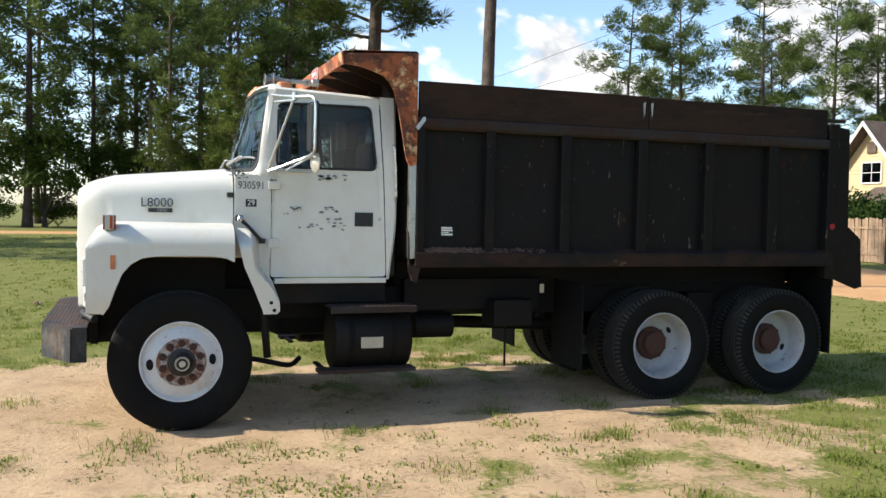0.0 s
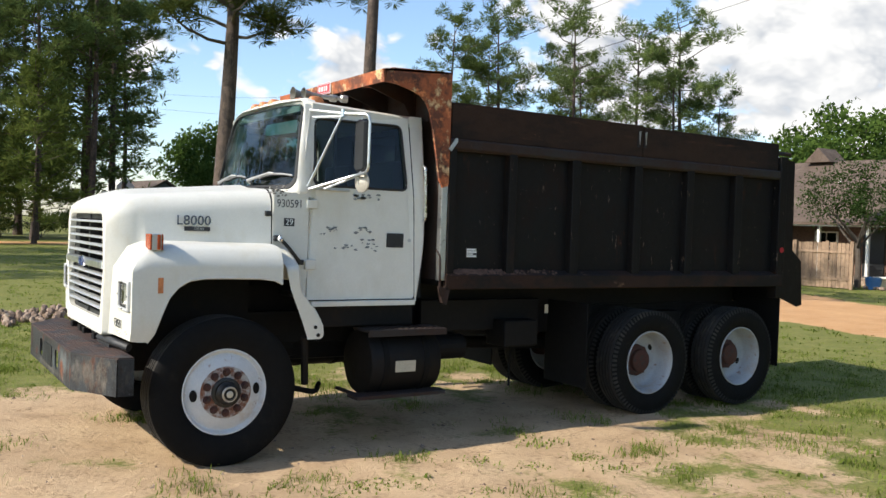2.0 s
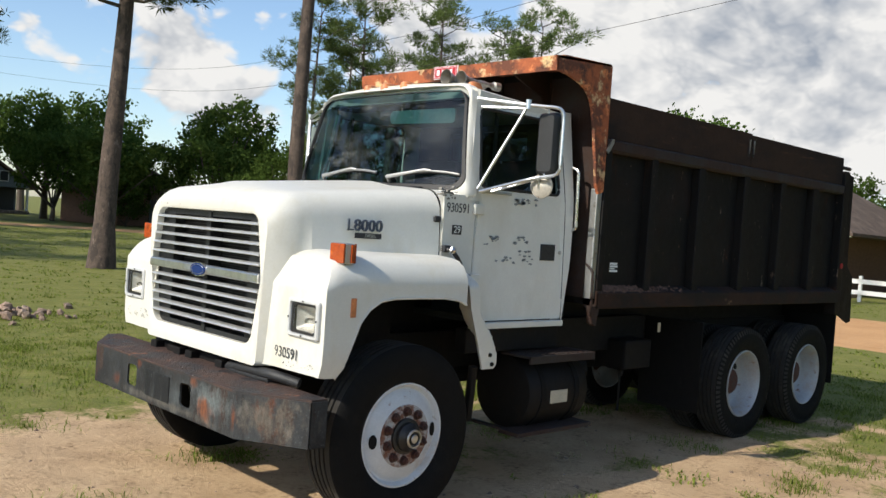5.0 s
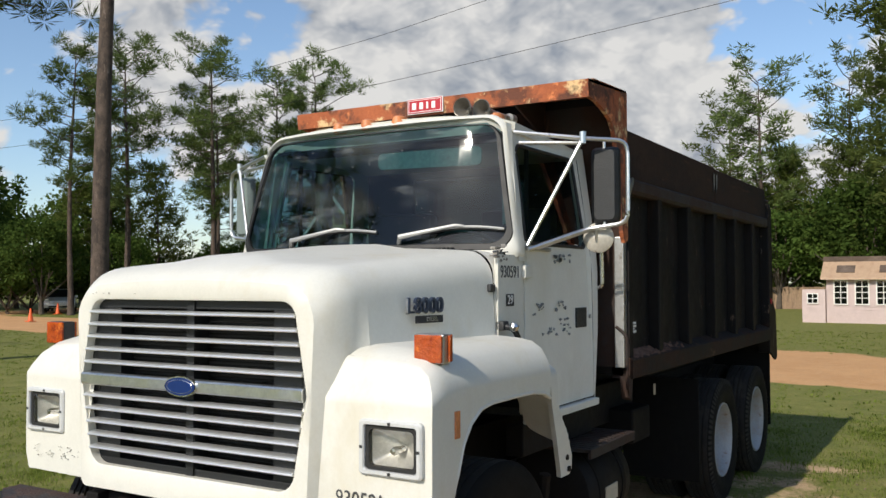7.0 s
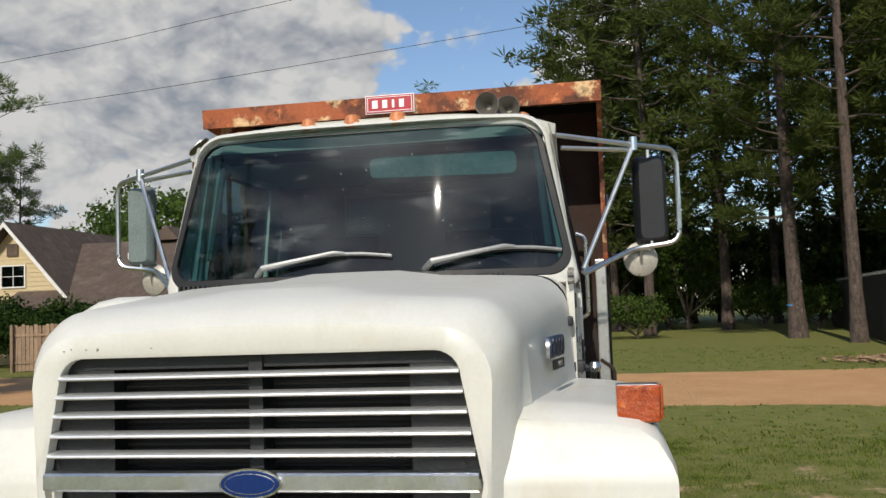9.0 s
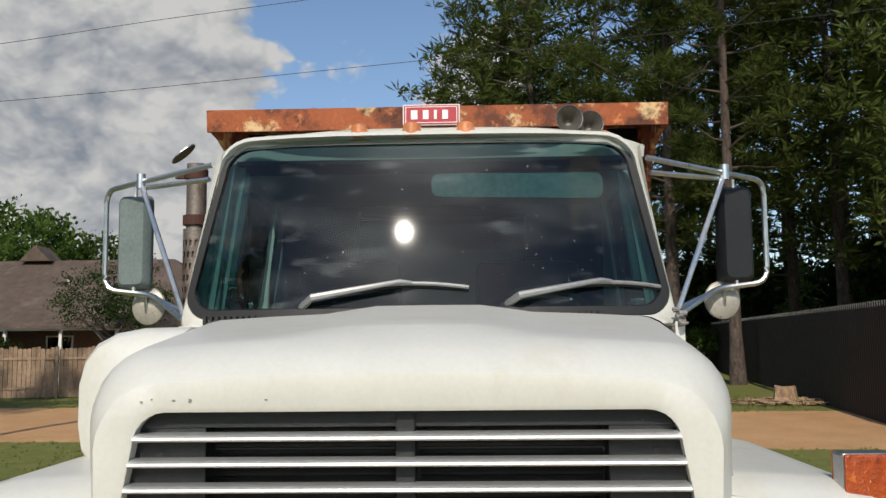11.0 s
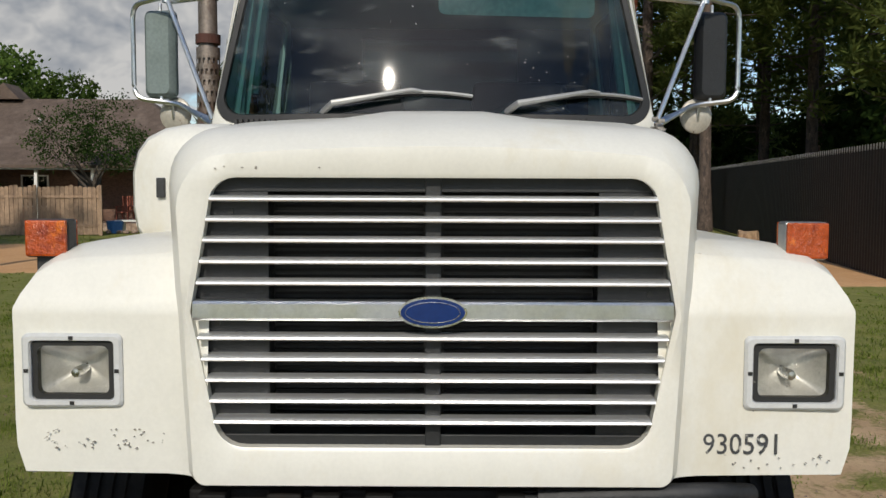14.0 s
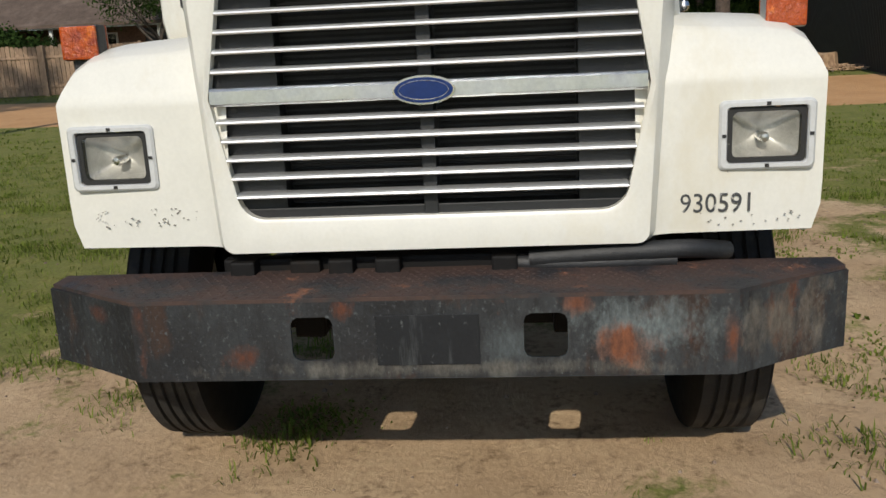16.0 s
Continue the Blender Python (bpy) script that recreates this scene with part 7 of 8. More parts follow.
for k in range(12):
    under.append((22 + k * 3.0 + rng.uniform(-1, 1), 58 - k * 1.0 + rng.uniform(-1, 1), rng.uniform(0.6, 0.9)))
put_copies(e1, ring(under))
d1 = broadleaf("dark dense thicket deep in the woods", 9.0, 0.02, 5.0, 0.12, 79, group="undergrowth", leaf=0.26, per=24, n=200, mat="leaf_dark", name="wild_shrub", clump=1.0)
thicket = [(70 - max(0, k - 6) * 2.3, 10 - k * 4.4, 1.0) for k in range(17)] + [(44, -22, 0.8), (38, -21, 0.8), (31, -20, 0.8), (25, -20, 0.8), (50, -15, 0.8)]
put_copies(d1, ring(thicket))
put_copies(s1, ring([(29.6, 23.8, 1.15), (29.4, 21.9, 1.05), (29.6, 19.9, 1.1), (29.8, 25.6, 0.8), (30.0, 18.0, 0.85)]))

# ---- buildings, fences and clutter round the yard ----
for x, y, yaw, sc in ((23, 57.5, 30, 0.82), (26.5, 56, 110, 0.74), (30.2, 55, 200, 0.80), (21.2, 62, 300, 0.78), (34.5, 54.5, 70, 0.72)):
    copy_thing(o2, pose(x, y, 0, 0, 0, yaw)).scale = (sc, sc, sc)
M["roof"] = material("brown_roof_shingle", (0.115, 0.082, 0.062), 0.9, 0, [((0.16, 0.12, 0.095), 1.2, 0.5, 0.7, (1, 1, 1), 0.9)], bump=0.5, bump_scale=22, grain=0.25, grain_scale=3)
M["siding_cream"] = material("cream_siding", (0.58, 0.47, 0.28), 0.7, grain=0.06)
M["siding_grey"] = material("blue_grey_siding", (0.16, 0.19, 0.215), 0.75, grain=0.08)
M["brick_wall"] = material("brown_brick_wall", (0.20, 0.115, 0.08), 0.9, 0, [((0.11, 0.065, 0.05), 9, 0.5, 0.6, (1, 1, 2), 0.9)], bump=0.4)
M["trim_white"] = material("white_trim_paint", (0.74, 0.73, 0.69), 0.55, grain=0.05)
M["shadow_room"] = material("dark_window_interior", (0.02, 0.022, 0.024), 0.4)
M["pink"] = material("pale_pink_painted_boards", (0.55, 0.44, 0.42), 0.7, 0, [((0.44, 0.35, 0.33), 2, 0.5, 0.7, (1, 1, 1), 0.7)], grain=0.06)
M["tan_roof"] = material("tan_metal_roof", (0.42, 0.29, 0.19), 0.6, 0, [((0.34, 0.22, 0.14), 3, 0.5, 0.65, (0.3, 1, 1), 0.7)], grain=0.08)
M["plank"] = material("weathered_fence_plank", (0.33, 0.225, 0.145), 0.85, 0, [((0.16, 0.105, 0.07), 4, 0.52, 0.66, (1, 1, 0.2), 0.9)], bump=0.3, grain=0.2, obvar=0.22)
M["fence_dark"] = material("dark_corrugated_metal", (0.022, 0.018, 0.015), 0.55, 0.2, [((0.04, 0.03, 0.024), 2, 0.5, 0.7, (1, 1, 0.3), 0.7)])
M["car_white"] = material("white_car_paint", (0.75, 0.76, 0.77), 0.15, grain=0.02)
M["cone"] = material("orange_cone_plastic", (0.75, 0.12, 0.02), 0.5)
M["clod"] = material("broken_concrete_and_clods", (0.27, 0.19, 0.14), 0.95, 0, [((0.40, 0.31, 0.24), 5, 0.5, 0.62, (1, 1, 1), 0.95)], bump=0.6, grain=0.3, obvar=0.3)
M["stump_wood"] = material("sawn_stump_wood", (0.40, 0.27, 0.16), 0.9, 0, [((0.2, 0.12, 0.07), 9, 0.5, 0.6, (1, 1, 0.3), 0.9)], bump=0.5, grain=0.25)
M["red_wood"] = material("red_brown_chair_wood", (0.30, 0.085, 0.05), 0.6)
M["blue_tub"] = material("blue_plastic", (0.05, 0.17, 0.42), 0.4)
M["pink_tub"] = material("pink_plastic", (0.60, 0.20, 0.19), 0.5)
M["pale_board"] = material("pale_bench_board", (0.62, 0.61, 0.56), 0.6)


def hip_slab(bm, x0, x1, y0, y1, ze, xr, yr0, yr1, zr, t=0.12):
    """A roof over x0..x1, y0..y1 with eaves at ze and a ridge at xr from yr0 to yr1, with thickness."""
    e = [(x0, y0), (x1, y0), (x1, y1), (x0, y1)]
    lo = [bm.verts.new((x, y, ze - t)) for x, y in e]
    hi = [bm.verts.new((x, y, ze)) for x, y in e]
    r0, r1 = bm.verts.new((xr, yr0, zr)), bm.verts.new((xr, yr1, zr))
    bm.faces.new(lo)
    for i in range(4):
        bm.faces.new((lo[i], lo[(i + 1) % 4], hi[(i + 1) % 4], hi[i]))
    bm.faces.new((hi[0], hi[1], r0))
    bm.faces.new((hi[1], hi[2], r1, r0))
    bm.faces.new((hi[2], hi[3], r1))
    bm.faces.new((hi[3], hi[0], r0, r1))


def window_part(parent, x, y0, y1, z0, z1, cols, rows, trim=0.06):
    """A window in a wall that faces -x."""
    bm = bmesh.new()
    for a in ((y0 - trim, z0 - trim, y1 + trim, z0), (y0 - trim, z1, y1 + trim, z1 + trim), (y0 - trim, z0, y0, z1), (y1, z0, y1 + trim, z1)):
        box(bm, x - 0.05, a[0], a[1], x + 0.02, a[2], a[3])
    for k in range(1, cols):
        yy = y0 + (y1 - y0) * k / cols
        box(bm, x - 0.03, yy - 0.014, z0, x + 0.01, yy + 0.014, z1)
    for k in range(1, rows):
        zz = z0 + (z1 - z0) * k / rows
        box(bm, x - 0.032, y0, zz - 0.014, x + 0.01, y1, zz + 0.014)
    w = part("window", bm, M["trim_white"], parent)
    part("pane", boxed(x - 0.015, y0, z0, x - 0.005, y1, z1), M["side_glass"], w)
    part("dark_room", boxed(x - 0.004, y0, z0, x + 0.01, y1, z1), M["shadow_room"], w)
    return w


def near_house():
    h = thing("house", "long brown-roofed house with a cream gable and porch", "house")
    bm = bmesh.new()
    box(bm, 33.2, 10.2, -0.1, 41.5, 21.6, 2.5)
    wall = part("wall", bm, M["brick_wall"], h)
    bm = bmesh.new()
    hip_slab(bm, 31.0, 42.2, 8.6, 24.4, 2.52, 36.6, 13.2, 24.2, 5.55)
    part("roof", bm, M["roof"], h, "brown shingle roof")
    # cross gable towards the yard
    bm = bmesh.new()
    prism(bm, [(21.4, -0.1), (27.8, -0.1), (27.8, 2.45), (24.6, 6.0), (21.4, 2.45)], "x", 32.2, 40)
    part("gable_wall", bm, M["siding_cream"], h, "cream lap-sided gable")
    bm = bmesh.new()
    for z in np.arange(0.2, 5.6, 0.2):
        half = 3.2 if z < 2.45 else 3.2 * (6.0 - z) / 3.55
        box(bm, 32.175, 24.6 - half, z, 32.2, 24.6 + half, z + 0.02)
    tagged(part("lap_line", bm, M["siding_cream"], h), kind="stuff")
    bm = bmesh.new()
    for s in (-1, 1):
        y_e, y_r = 24.6 + s * 3.75, 24.6
        pts = [(y_e, 1.86), (y_r, 6.05), (y_r, 6.25), (y_e, 2.06)]
        prism(bm, pts, "x", 31.6, 40.5)
    part("gable_roof", bm, M["roof"], h)
    bm = bmesh.new()
    for s in (-1, 1):
        prism(bm, [(24.6 + s * 3.78, 1.80), (24.6, 6.02), (24.6, 6.22), (24.6 + s * 3.78, 2.0)], "x", 31.55, 31.6)
    part("bargeboard", bm, M["trim_white"], h)
    window_part(h, 32.17, 24.0, 25.1, 3.4, 4.3, 2, 2)
    part("gable_vent", boxed(32.12, 24.3, 4.75, 32.17, 24.85, 5.3, 0.01), M["roof"], h, "brown louvred vent")
    part("porch_box", boxed(32.05, 27.2, 0.0, 32.15, 27.7, 1.2), M["brick_wall"], h)
    # porch
    bm = bmesh.new()
    box(bm, 31.1, 8.7, 2.34, 31.2, 24.2, 2.52)
    part("fascia", bm, M["trim_white"], h, "white eave board")
    for y in (9.3, 11.4, 13.6, 15.8, 18.0):
        part("porch_post", boxed(31.25, y - 0.06, 0.0, 31.37, y + 0.06, 2.4, 0.01), M["trim_white"], h)
    part("porch_floor", boxed(31.0, 9.0, -0.05, 33.2, 20.0, 0.28), M["clod"], h)
    window_part(h, 33.17, 10.8, 12.2, 0.9, 2.1, 3, 3)
    window_part(h, 33.17, 16.2, 17.2, 0.9, 2.1, 2, 2)
    part("door", boxed(33.12, 14.0, 0.28, 33.19, 14.95, 2.28, 0.01), M["shadow_room"], h, "dark screen door")
    for (x, y, z) in ((34.4, 17.0, 4.2), (35.4, 12.6, 4.3), (34.8, 20.5, 4.5)):
        part("vent_pipe", cyl(bmesh.new(), (x, y, z - 0.2), (x, y, z + 0.35), 0.05, n=10), M["trim_white"], h)
    bm = bmesh.new()
    prism(bm, [(18.6, 5.5), (20.0, 5.5), (19.3, 6.2)], "x", 36.0, 37.4)
    part("roof_dormer", bm, M["roof"], h)


def lane_house():
    h = thing("lane_house", "low brown-roofed house among trees beyond the lane", "house", m=pose(27.5, 63, 0, 0, 0, 20))
    part("wall", boxed(-4, -3, -0.05, 4, 3, 2.4), M["brick_wall"], h)
    bm = bmesh.new()
    hip_slab(bm, -4.6, 4.6, -3.6, 3.6, 2.45, 0.0, -1.4, 1.4, 4.6)
    part("roof", bm, M["roof"], h, "brown shingle roof")
    part("door", boxed(-1.0, -3.05, 0.05, -0.1, -3.0, 2.05), M["shadow_room"], h)


def shed():
    h = thing("garden_shed", "pale pink garden shed with a row of windows", "shed")
    part("wall", boxed(40.0, -0.75, -0.05, 43.2, 3.0, 1.95), M["pink"], h)
    bm = bmesh.new()
    for z in np.arange(0.12, 1.9, 0.14):
        box(bm, 39.985, -0.76, z, 40.0, 3.0, z + 0.018)
    tagged(part("board_line", bm, M["pink"], h), kind="stuff")
    bm = bmesh.new()
    prism(bm, [(39.72, 1.98), (40.7, 2.72), (43.4, 2.72), (43.4, 2.0)], "y", -0.95, 3.2)
    prism(bm, [(39.68, 1.90), (39.72, 1.98), (40.0, 1.98), (40.0, 1.90)], "y", -0.95, 3.2)
    part("roof", bm, M["tan_roof"], h, "tan sheet roof")
    part("roof_ridge", boxed(40.7, -0.1, 2.722, 43.4, 3.2, 2.95, 0.01), M["roof"], h, "dark ridge housing")
    for y in (0.15, 1.9):
        bm = boxed(-0.26, -0.38, 0.0, 0.26, 0.38, 0.03, 0.005)
        part("roof_hatch", bm, M["roof"], h, m=pose(40.22, y + 0.3, 2.365, 0, -37, 0))
    for y in (-0.45, 0.42, 1.28, 2.15):
        window_part(h, 39.985, y, y + 0.5, 0.82, 1.85, 2, 4, 0.05)
    part("annexe", boxed(39.8, 3.02, -0.05, 41.5, 4.0, 1.45, 0.01), M["pink"], h)
    window_part(h, 39.79, 3.35, 3.75, 0.85, 1.25, 2, 2, 0.04)


def far_house():
    h = thing("far_house", "blue-grey gabled farmhouse with a deep porch", "house", m=pose(20.5, 79, 0, 0, 0, 8))
    part("wall", boxed(-4.2, 0.5, 0, 4.2, 7.5, 2.6), M["siding_grey"], h)
    bm = bmesh.new()
    prism(bm, [(-4.4, 2.3), (4.4, 2.3), (0.2, 5.0)], "y", -1.6, 7.6)
    part("gable_wall", bm, M["siding_grey"], h)
    bm = bmesh.new()
    prism(bm, [(-5.0, 2.15), (0.2, 5.1), (5.0, 2.15), (5.0, 2.35), (0.2, 5.32), (-5.0, 2.35)], "y", -1.9, 7.9)
    part("roof", bm, M["roof"], h)
    bm = bmesh.new()
    prism(bm, [(-3.6, 3.0), (-1.9, 3.0), (-1.9, 4.6), (-2.75, 5.4), (-3.6, 4.6)], "y", 0.5, 3.0)
    d = part("dormer", bm, M["trim_white"], h, "white dormer")
    part("dormer_pane", boxed(-3.1, 0.46, 3.4, -2.4, 0.5, 4.4), M["shadow_room"], d)
    for x in (-1.6, -0.4, 0.8, 2.0):
        bm = boxed(x - 0.42, -1.66, 2.75, x + 0.42, -1.6, 3.7, 0.01)
        w = part("window", bm, M["trim_white"], h)
        part("pane", boxed(x - 0.34, -1.68, 2.82, x + 0.34, -1.66, 3.63), M["shadow_room"], w)
    for x in (-4.2, -1.5, 1.4, 4.2):
        part("porch_post", boxed(x - 0.09, -1.6, 0, x + 0.09, -1.42, 2.3, 0.01), M["trim_white"], h)
    part("porch_floor", boxed(-4.4, -1.6, 0.0, 4.4, 0.5, 0.25), M["clod"], h)
    # dark slab across the wall paints the shade under the porch roof
    part("recess", boxed(-4.0, 0.42, 0.25, 4.0, 0.49, 2.25), M["shadow_room"], h)
    dish = thing("satellite_dish", "white satellite dish on a short pole", "dish", m=pose(15.2, 76, 0))
    part("pole", cyl(bmesh.new(), (0, 0, 0), (0, 0, 3.4), 0.04, n=8), M["steel"], dish)
    bm = bmesh.new()
    lathe(bm, [(0.001, 0.0), (0.25, 0.03), (0.42, 0.1), (0.43, 0.11), (0.25, 0.05), (0.001, 0.02)], 20, "y")
    part("reflector", bm, M["trim_white"], dish, m=pose(0, 0, 3.5, 0, 0, 180))


def plank_fence():
    f = thing("privacy_fence", "weathered wooden privacy fence of upright planks", "fence")
    a, b = Vector((27.8, 11.95, 0)), Vector((26.4, 20.4, 0))
    d = (b - a).normalized()
    yaw = math.degrees(math.atan2(d.y, d.x))
    n = int((b - a).length / 0.15)
    shared = None
    r = random.Random(9)
    for k in range(n):
        p = a + d * (k + 0.5) * 0.15
        m = pose(p.x, p.y, 0.03, r.uniform(-1, 1), 0, yaw + r.uniform(-2, 2))
        if shared is None:
            bm = bmesh.new()
            prism(bm, [(-0.068, 0), (0.068, 0), (0.068, 1.66), (0.04, 1.70), (-0.04, 1.70), (-0.068, 1.66)], "y", -0.01, 0.01)
            ob = part("plank", bm, M["plank"], f, m=m)
            shared = ob.data
        else:
            ob = new("plank", shared)
            ob.parent = f
            ob.matrix_basis = m @ Matrix.Diagonal((1, 1, r.uniform(0.97, 1.02), 1))
    for z in (0.35, 1.35):
        bm = boxed(0, 0.012, z - 0.04, (b - a).length, 0.05, z + 0.04)
        part("rail", bm, M["plank"], f, m=pose(a.x, a.y, 0, 0, 0, yaw))
    for k in range(5):
        p = a + d * ((b - a).length * k / 4)
        part("post", boxed(-0.05, 0.05, 0, 0.05, 0.15, 1.75), M["plank"], f, m=pose(p.x, p.y, 0, 0, 0, yaw))


def far_fence():
    f = thing("far_privacy_fence", "pale wooden fence at the far end of the lawn", "fence")
    r = random.Random(3)
    bm = bmesh.new()
    for k in range(170):
        y = 1.5 + 0.16 * k
        box(bm, 59.0 + 0.01 * (k % 2), y, 0, 59.03, y + 0.15, 1.45 + r.uniform(-0.03, 0.03))
    tagged(part("plank_row", bm, M["plank"], f), kind="stuff")
    for k in range(11):
        part("post", boxed(58.9, 1.5 + 2.7 * k, 0, 59.0, 1.62 + 2.7 * k, 1.6), M["plank"], f)


def dark_fence():
    a, b = Vector((13.6, -8.45, 0)), Vector((52, -14.1, 0))
    L = (b - a).length
    bm = bmesh.new()
    n = int(L / 0.045)
    prof = []
    for k in range(n + 1):
        u = k * 0.045
        off = (0.0, 0.0, 0.028, 0.028)[k % 4]
        prof.append((u, off))
    lo = [bm.verts.new((u, o, 0)) for u, o in prof]
    hi = [bm.verts.new((u, o, 2.62)) for u, o in prof]
    for i in range(n):
        bm.faces.new((lo[i], lo[i + 1], hi[i + 1], hi[i]))
    yaw = math.degrees(math.atan2(b.y - a.y, b.x - a.x))
    f = thing("metal_fence", "tall dark corrugated metal fence along the woods", "fence", m=pose(a.x, a.y, 0, 0, 0, yaw))
    part("corrugated_sheet", bm, M["fence_dark"], f)
    bm = bmesh.new()
    for k in range(2, n, 4):
        u = k * 0.045
        box(bm, u - 0.004, 0.029, 2.50, u + 0.05, 0.034, 2.625)
    tagged(part("rib_cap", bm, M["steel"], f, "pale worn rib tops"), kind="stuff")
    for u in np.arange(0.1, L, 3.0):
        part("post", boxed(u - 0.04, -0.09, 0, u + 0.04, -0.005, 2.55), M["fence_dark"], f)
    for z in (0.6, 2.3):
        part("rail", boxed(0, -0.05, z - 0.03, L, -0.004, z + 0.03), M["fence_dark"], f)


def white_rail_fence():
    f = thing("white_rail_fence", "low white board fence before the porch", "fence")
    for y0 in np.arange(6.0, 11.4, 1.8):
        part("post", boxed(30.0, y0 - 0.06, 0, 30.12, y0 + 0.06, 0.95, 0.01), M["trim_white"], f)
    for z in (0.35, 0.75):
        part("rail", boxed(29.97, 5.9, z - 0.08, 30.0, 11.5, z + 0.08), M["trim_white"], f)


def rocking_chair(x, y, yaw):
    c = thing("rocking_chair", "red-brown wooden rocking chair on the porch", "chair", "porch chairs", pose(x, y, 0.28, 0, 0, yaw))
    part("seat", boxed(-0.25, -0.26, 0.40, 0.25, 0.26, 0.44, 0.005), M["red_wood"], c)
    for k in range(5):
        part("back_slat", boxed(0.22, -0.22 + 0.1 * k, 0.44, 0.25, -0.16 + 0.1 * k, 1.05), M["red_wood"], c)
    for sx in (-0.22, 0.22):
        for sy in (-0.24, 0.24):
            part("leg", boxed(sx - 0.02, sy - 0.02, 0.05, sx + 0.02, sy + 0.02, 0.62), M["red_wood"], c)
    for sy in (-0.24, 0.24):
        part("arm", boxed(-0.28, sy - 0.04, 0.62, 0.25, sy + 0.04, 0.65), M["red_wood"], c)
        part("rocker", boxed(-0.42, sy - 0.02, 0.0, 0.42, sy + 0.02, 0.05), M["red_wood"], c)


def porch_clutter():
    rocking_chair(31.9, 12.6, -10)
    rocking_chair(31.9, 10.4, 12)
    b = thing("bench", "long pale board bench in front of the porch", "bench", m=pose(29.4, 10.4, 0))
    part("seat", boxed(-0.25, -1.6, 0.42, 0.25, 1.6, 0.48, 0.005), M["pale_board"], b)
    for y in (-1.4, 0, 1.4):
        part("leg", boxed(-0.2, y - 0.05, 0, 0.2, y + 0.05, 0.42), M["pale_board"], b)
    for x, y, m, lab in ((29.2, 12.0, "blue_tub", "blue plastic tub on the grass"), (29.3, 9.0, "pink_tub", "pink plastic tub with flowers")):
        t = thing("plastic_tub", lab, "tub", m=pose(x, y, 0))
        bm = bmesh.new()
        lathe(bm, [(0.001, 0.02), (0.24, 0.0), (0.31, 0.42), (0.33, 0.43), (0.33, 0.45), (0.29, 0.44), (0.22, 0.05), (0.001, 0.05)], 20, "z")
        part("tub", bm, M[m], t, smooth=True)
    r = random.Random(12)
    for k in range(14):
        s = thing("kerb_stone", "grey edging stone by the porch bed", "stone", "bed edging", pose(29.0 + r.uniform(-0.1, 0.1), 8.0 + 0.32 * k, 0.0, 0, 0, r.uniform(0, 90)))
        bm = bmesh.new()
        bmesh.ops.create_icosphere(bm, subdivisions=1, radius=0.14)
        for v in bm.verts:
            v.co = Vector((v.co.x * r.uniform(0.8, 1.2), v.co.y * r.uniform(0.8, 1.2), v.co.z * 0.6 + 0.06))
        part("stone", bm, M["clod"], s)
    t = broadleaf("small crooked leafy tree beside the porch", 5.2, 0.36, 2.5, 0.11, 83, leaf=0.05, per=46, n=150, clump=0.42, mat="leaf_dark", group="leafy trees")
    t.matrix_basis = pose(29.6, 12.9, 0)


def car():
    c = thing("sedan_car", "white parked sedan on the dirt lane", "car", m=pose(32.0, 46.2, 0, 0, 0, 52))
    # nose towards -x
    bm = bmesh.new()
    side = [(-2.2, 0.32), (-2.25, 0.55), (-2.1, 0.72), (-1.2, 0.92), (-0.9, 0.95), (1.5, 0.97), (2.1, 0.92), (2.25, 0.6), (2.2, 0.32)]
    loops = []
    for y, k in ((-0.88, 0.93), (-0.84, 1.0), (0.84, 1.0), (0.88, 0.93)):
        loops.append([(x * (1 if abs(y) < 0.86 else 0.985), y, 0.32 + (z - 0.32) * k) for x, z in side])
    loft(bm, loops, cap=True)
    body = part("body", bm, M["car_white"], c, smooth=False)
    bm = bmesh.new()
    loops = []
    for y, k in ((-0.72, 0.0), (-0.60, 1.0), (0.60, 1.0), (0.72, 0.0)):
        loops.append([(-0.95, y * (1.1 if k else 1), 0.93), (-0.25, y, 0.94 + 0.46 * k), (0.9, y, 0.94 + 0.46 * k), (1.7, y * (1.1 if k else 1), 0.95)])
    loft(bm, loops, cap=True)
    part("cabin_glass", bm, M["shadow_room"], c, "dark windscreen and windows")
    part("roof", boxed(-0.22, -0.60, 1.39, 0.92, 0.60, 1.43, 0.015), M["car_white"], c)
    bm = bmesh.new()
    for k in range(4):
        box(bm, -2.27, -0.35, 0.50 + 0.05 * k, -2.2, 0.35, 0.525 + 0.05 * k)
    part("radiator_grille", bm, M["steel"], c)
    part("lower_intake", boxed(-2.25, -0.6, 0.34, -2.19, 0.6, 0.44, 0.01), M["seal"], c)
    for y in (-0.68, 0.68):
        part("headlight", boxed(-2.22, y - 0.17, 0.58, -2.05, y + 0.17, 0.72, 0.02), M["lamp_bowl"], c)
        part("door_mirror", boxed(-0.75, y * 1.35 - 0.08, 0.92, -0.62, y * 1.35 + 0.08, 1.05, 0.02), M["car_white"], c)
    part("number_plate", boxed(-2.285, -0.2, 0.40, -2.27, 0.2, 0.48), M["label"], c)
    for x in (-1.4, 1.4):
        for y in (-0.80, 0.80):
            bm = bmesh.new()
            lathe(bm, [(0.2, -0.1), (0.31, -0.1), (0.325, -0.06), (0.325, 0.06), (0.31, 0.1), (0.2, 0.1)], 24)
            w = part("wheel", bm, M["rubber"], c, smooth=True, m=pose(x, y, 0.325))
            bm = bmesh.new()
            lathe(bm, [(0.001, -0.08), (0.2, -0.09), (0.2, 0.09), (0.001, 0.08)], 16)
            part("rim", bm, M["steel"], w)


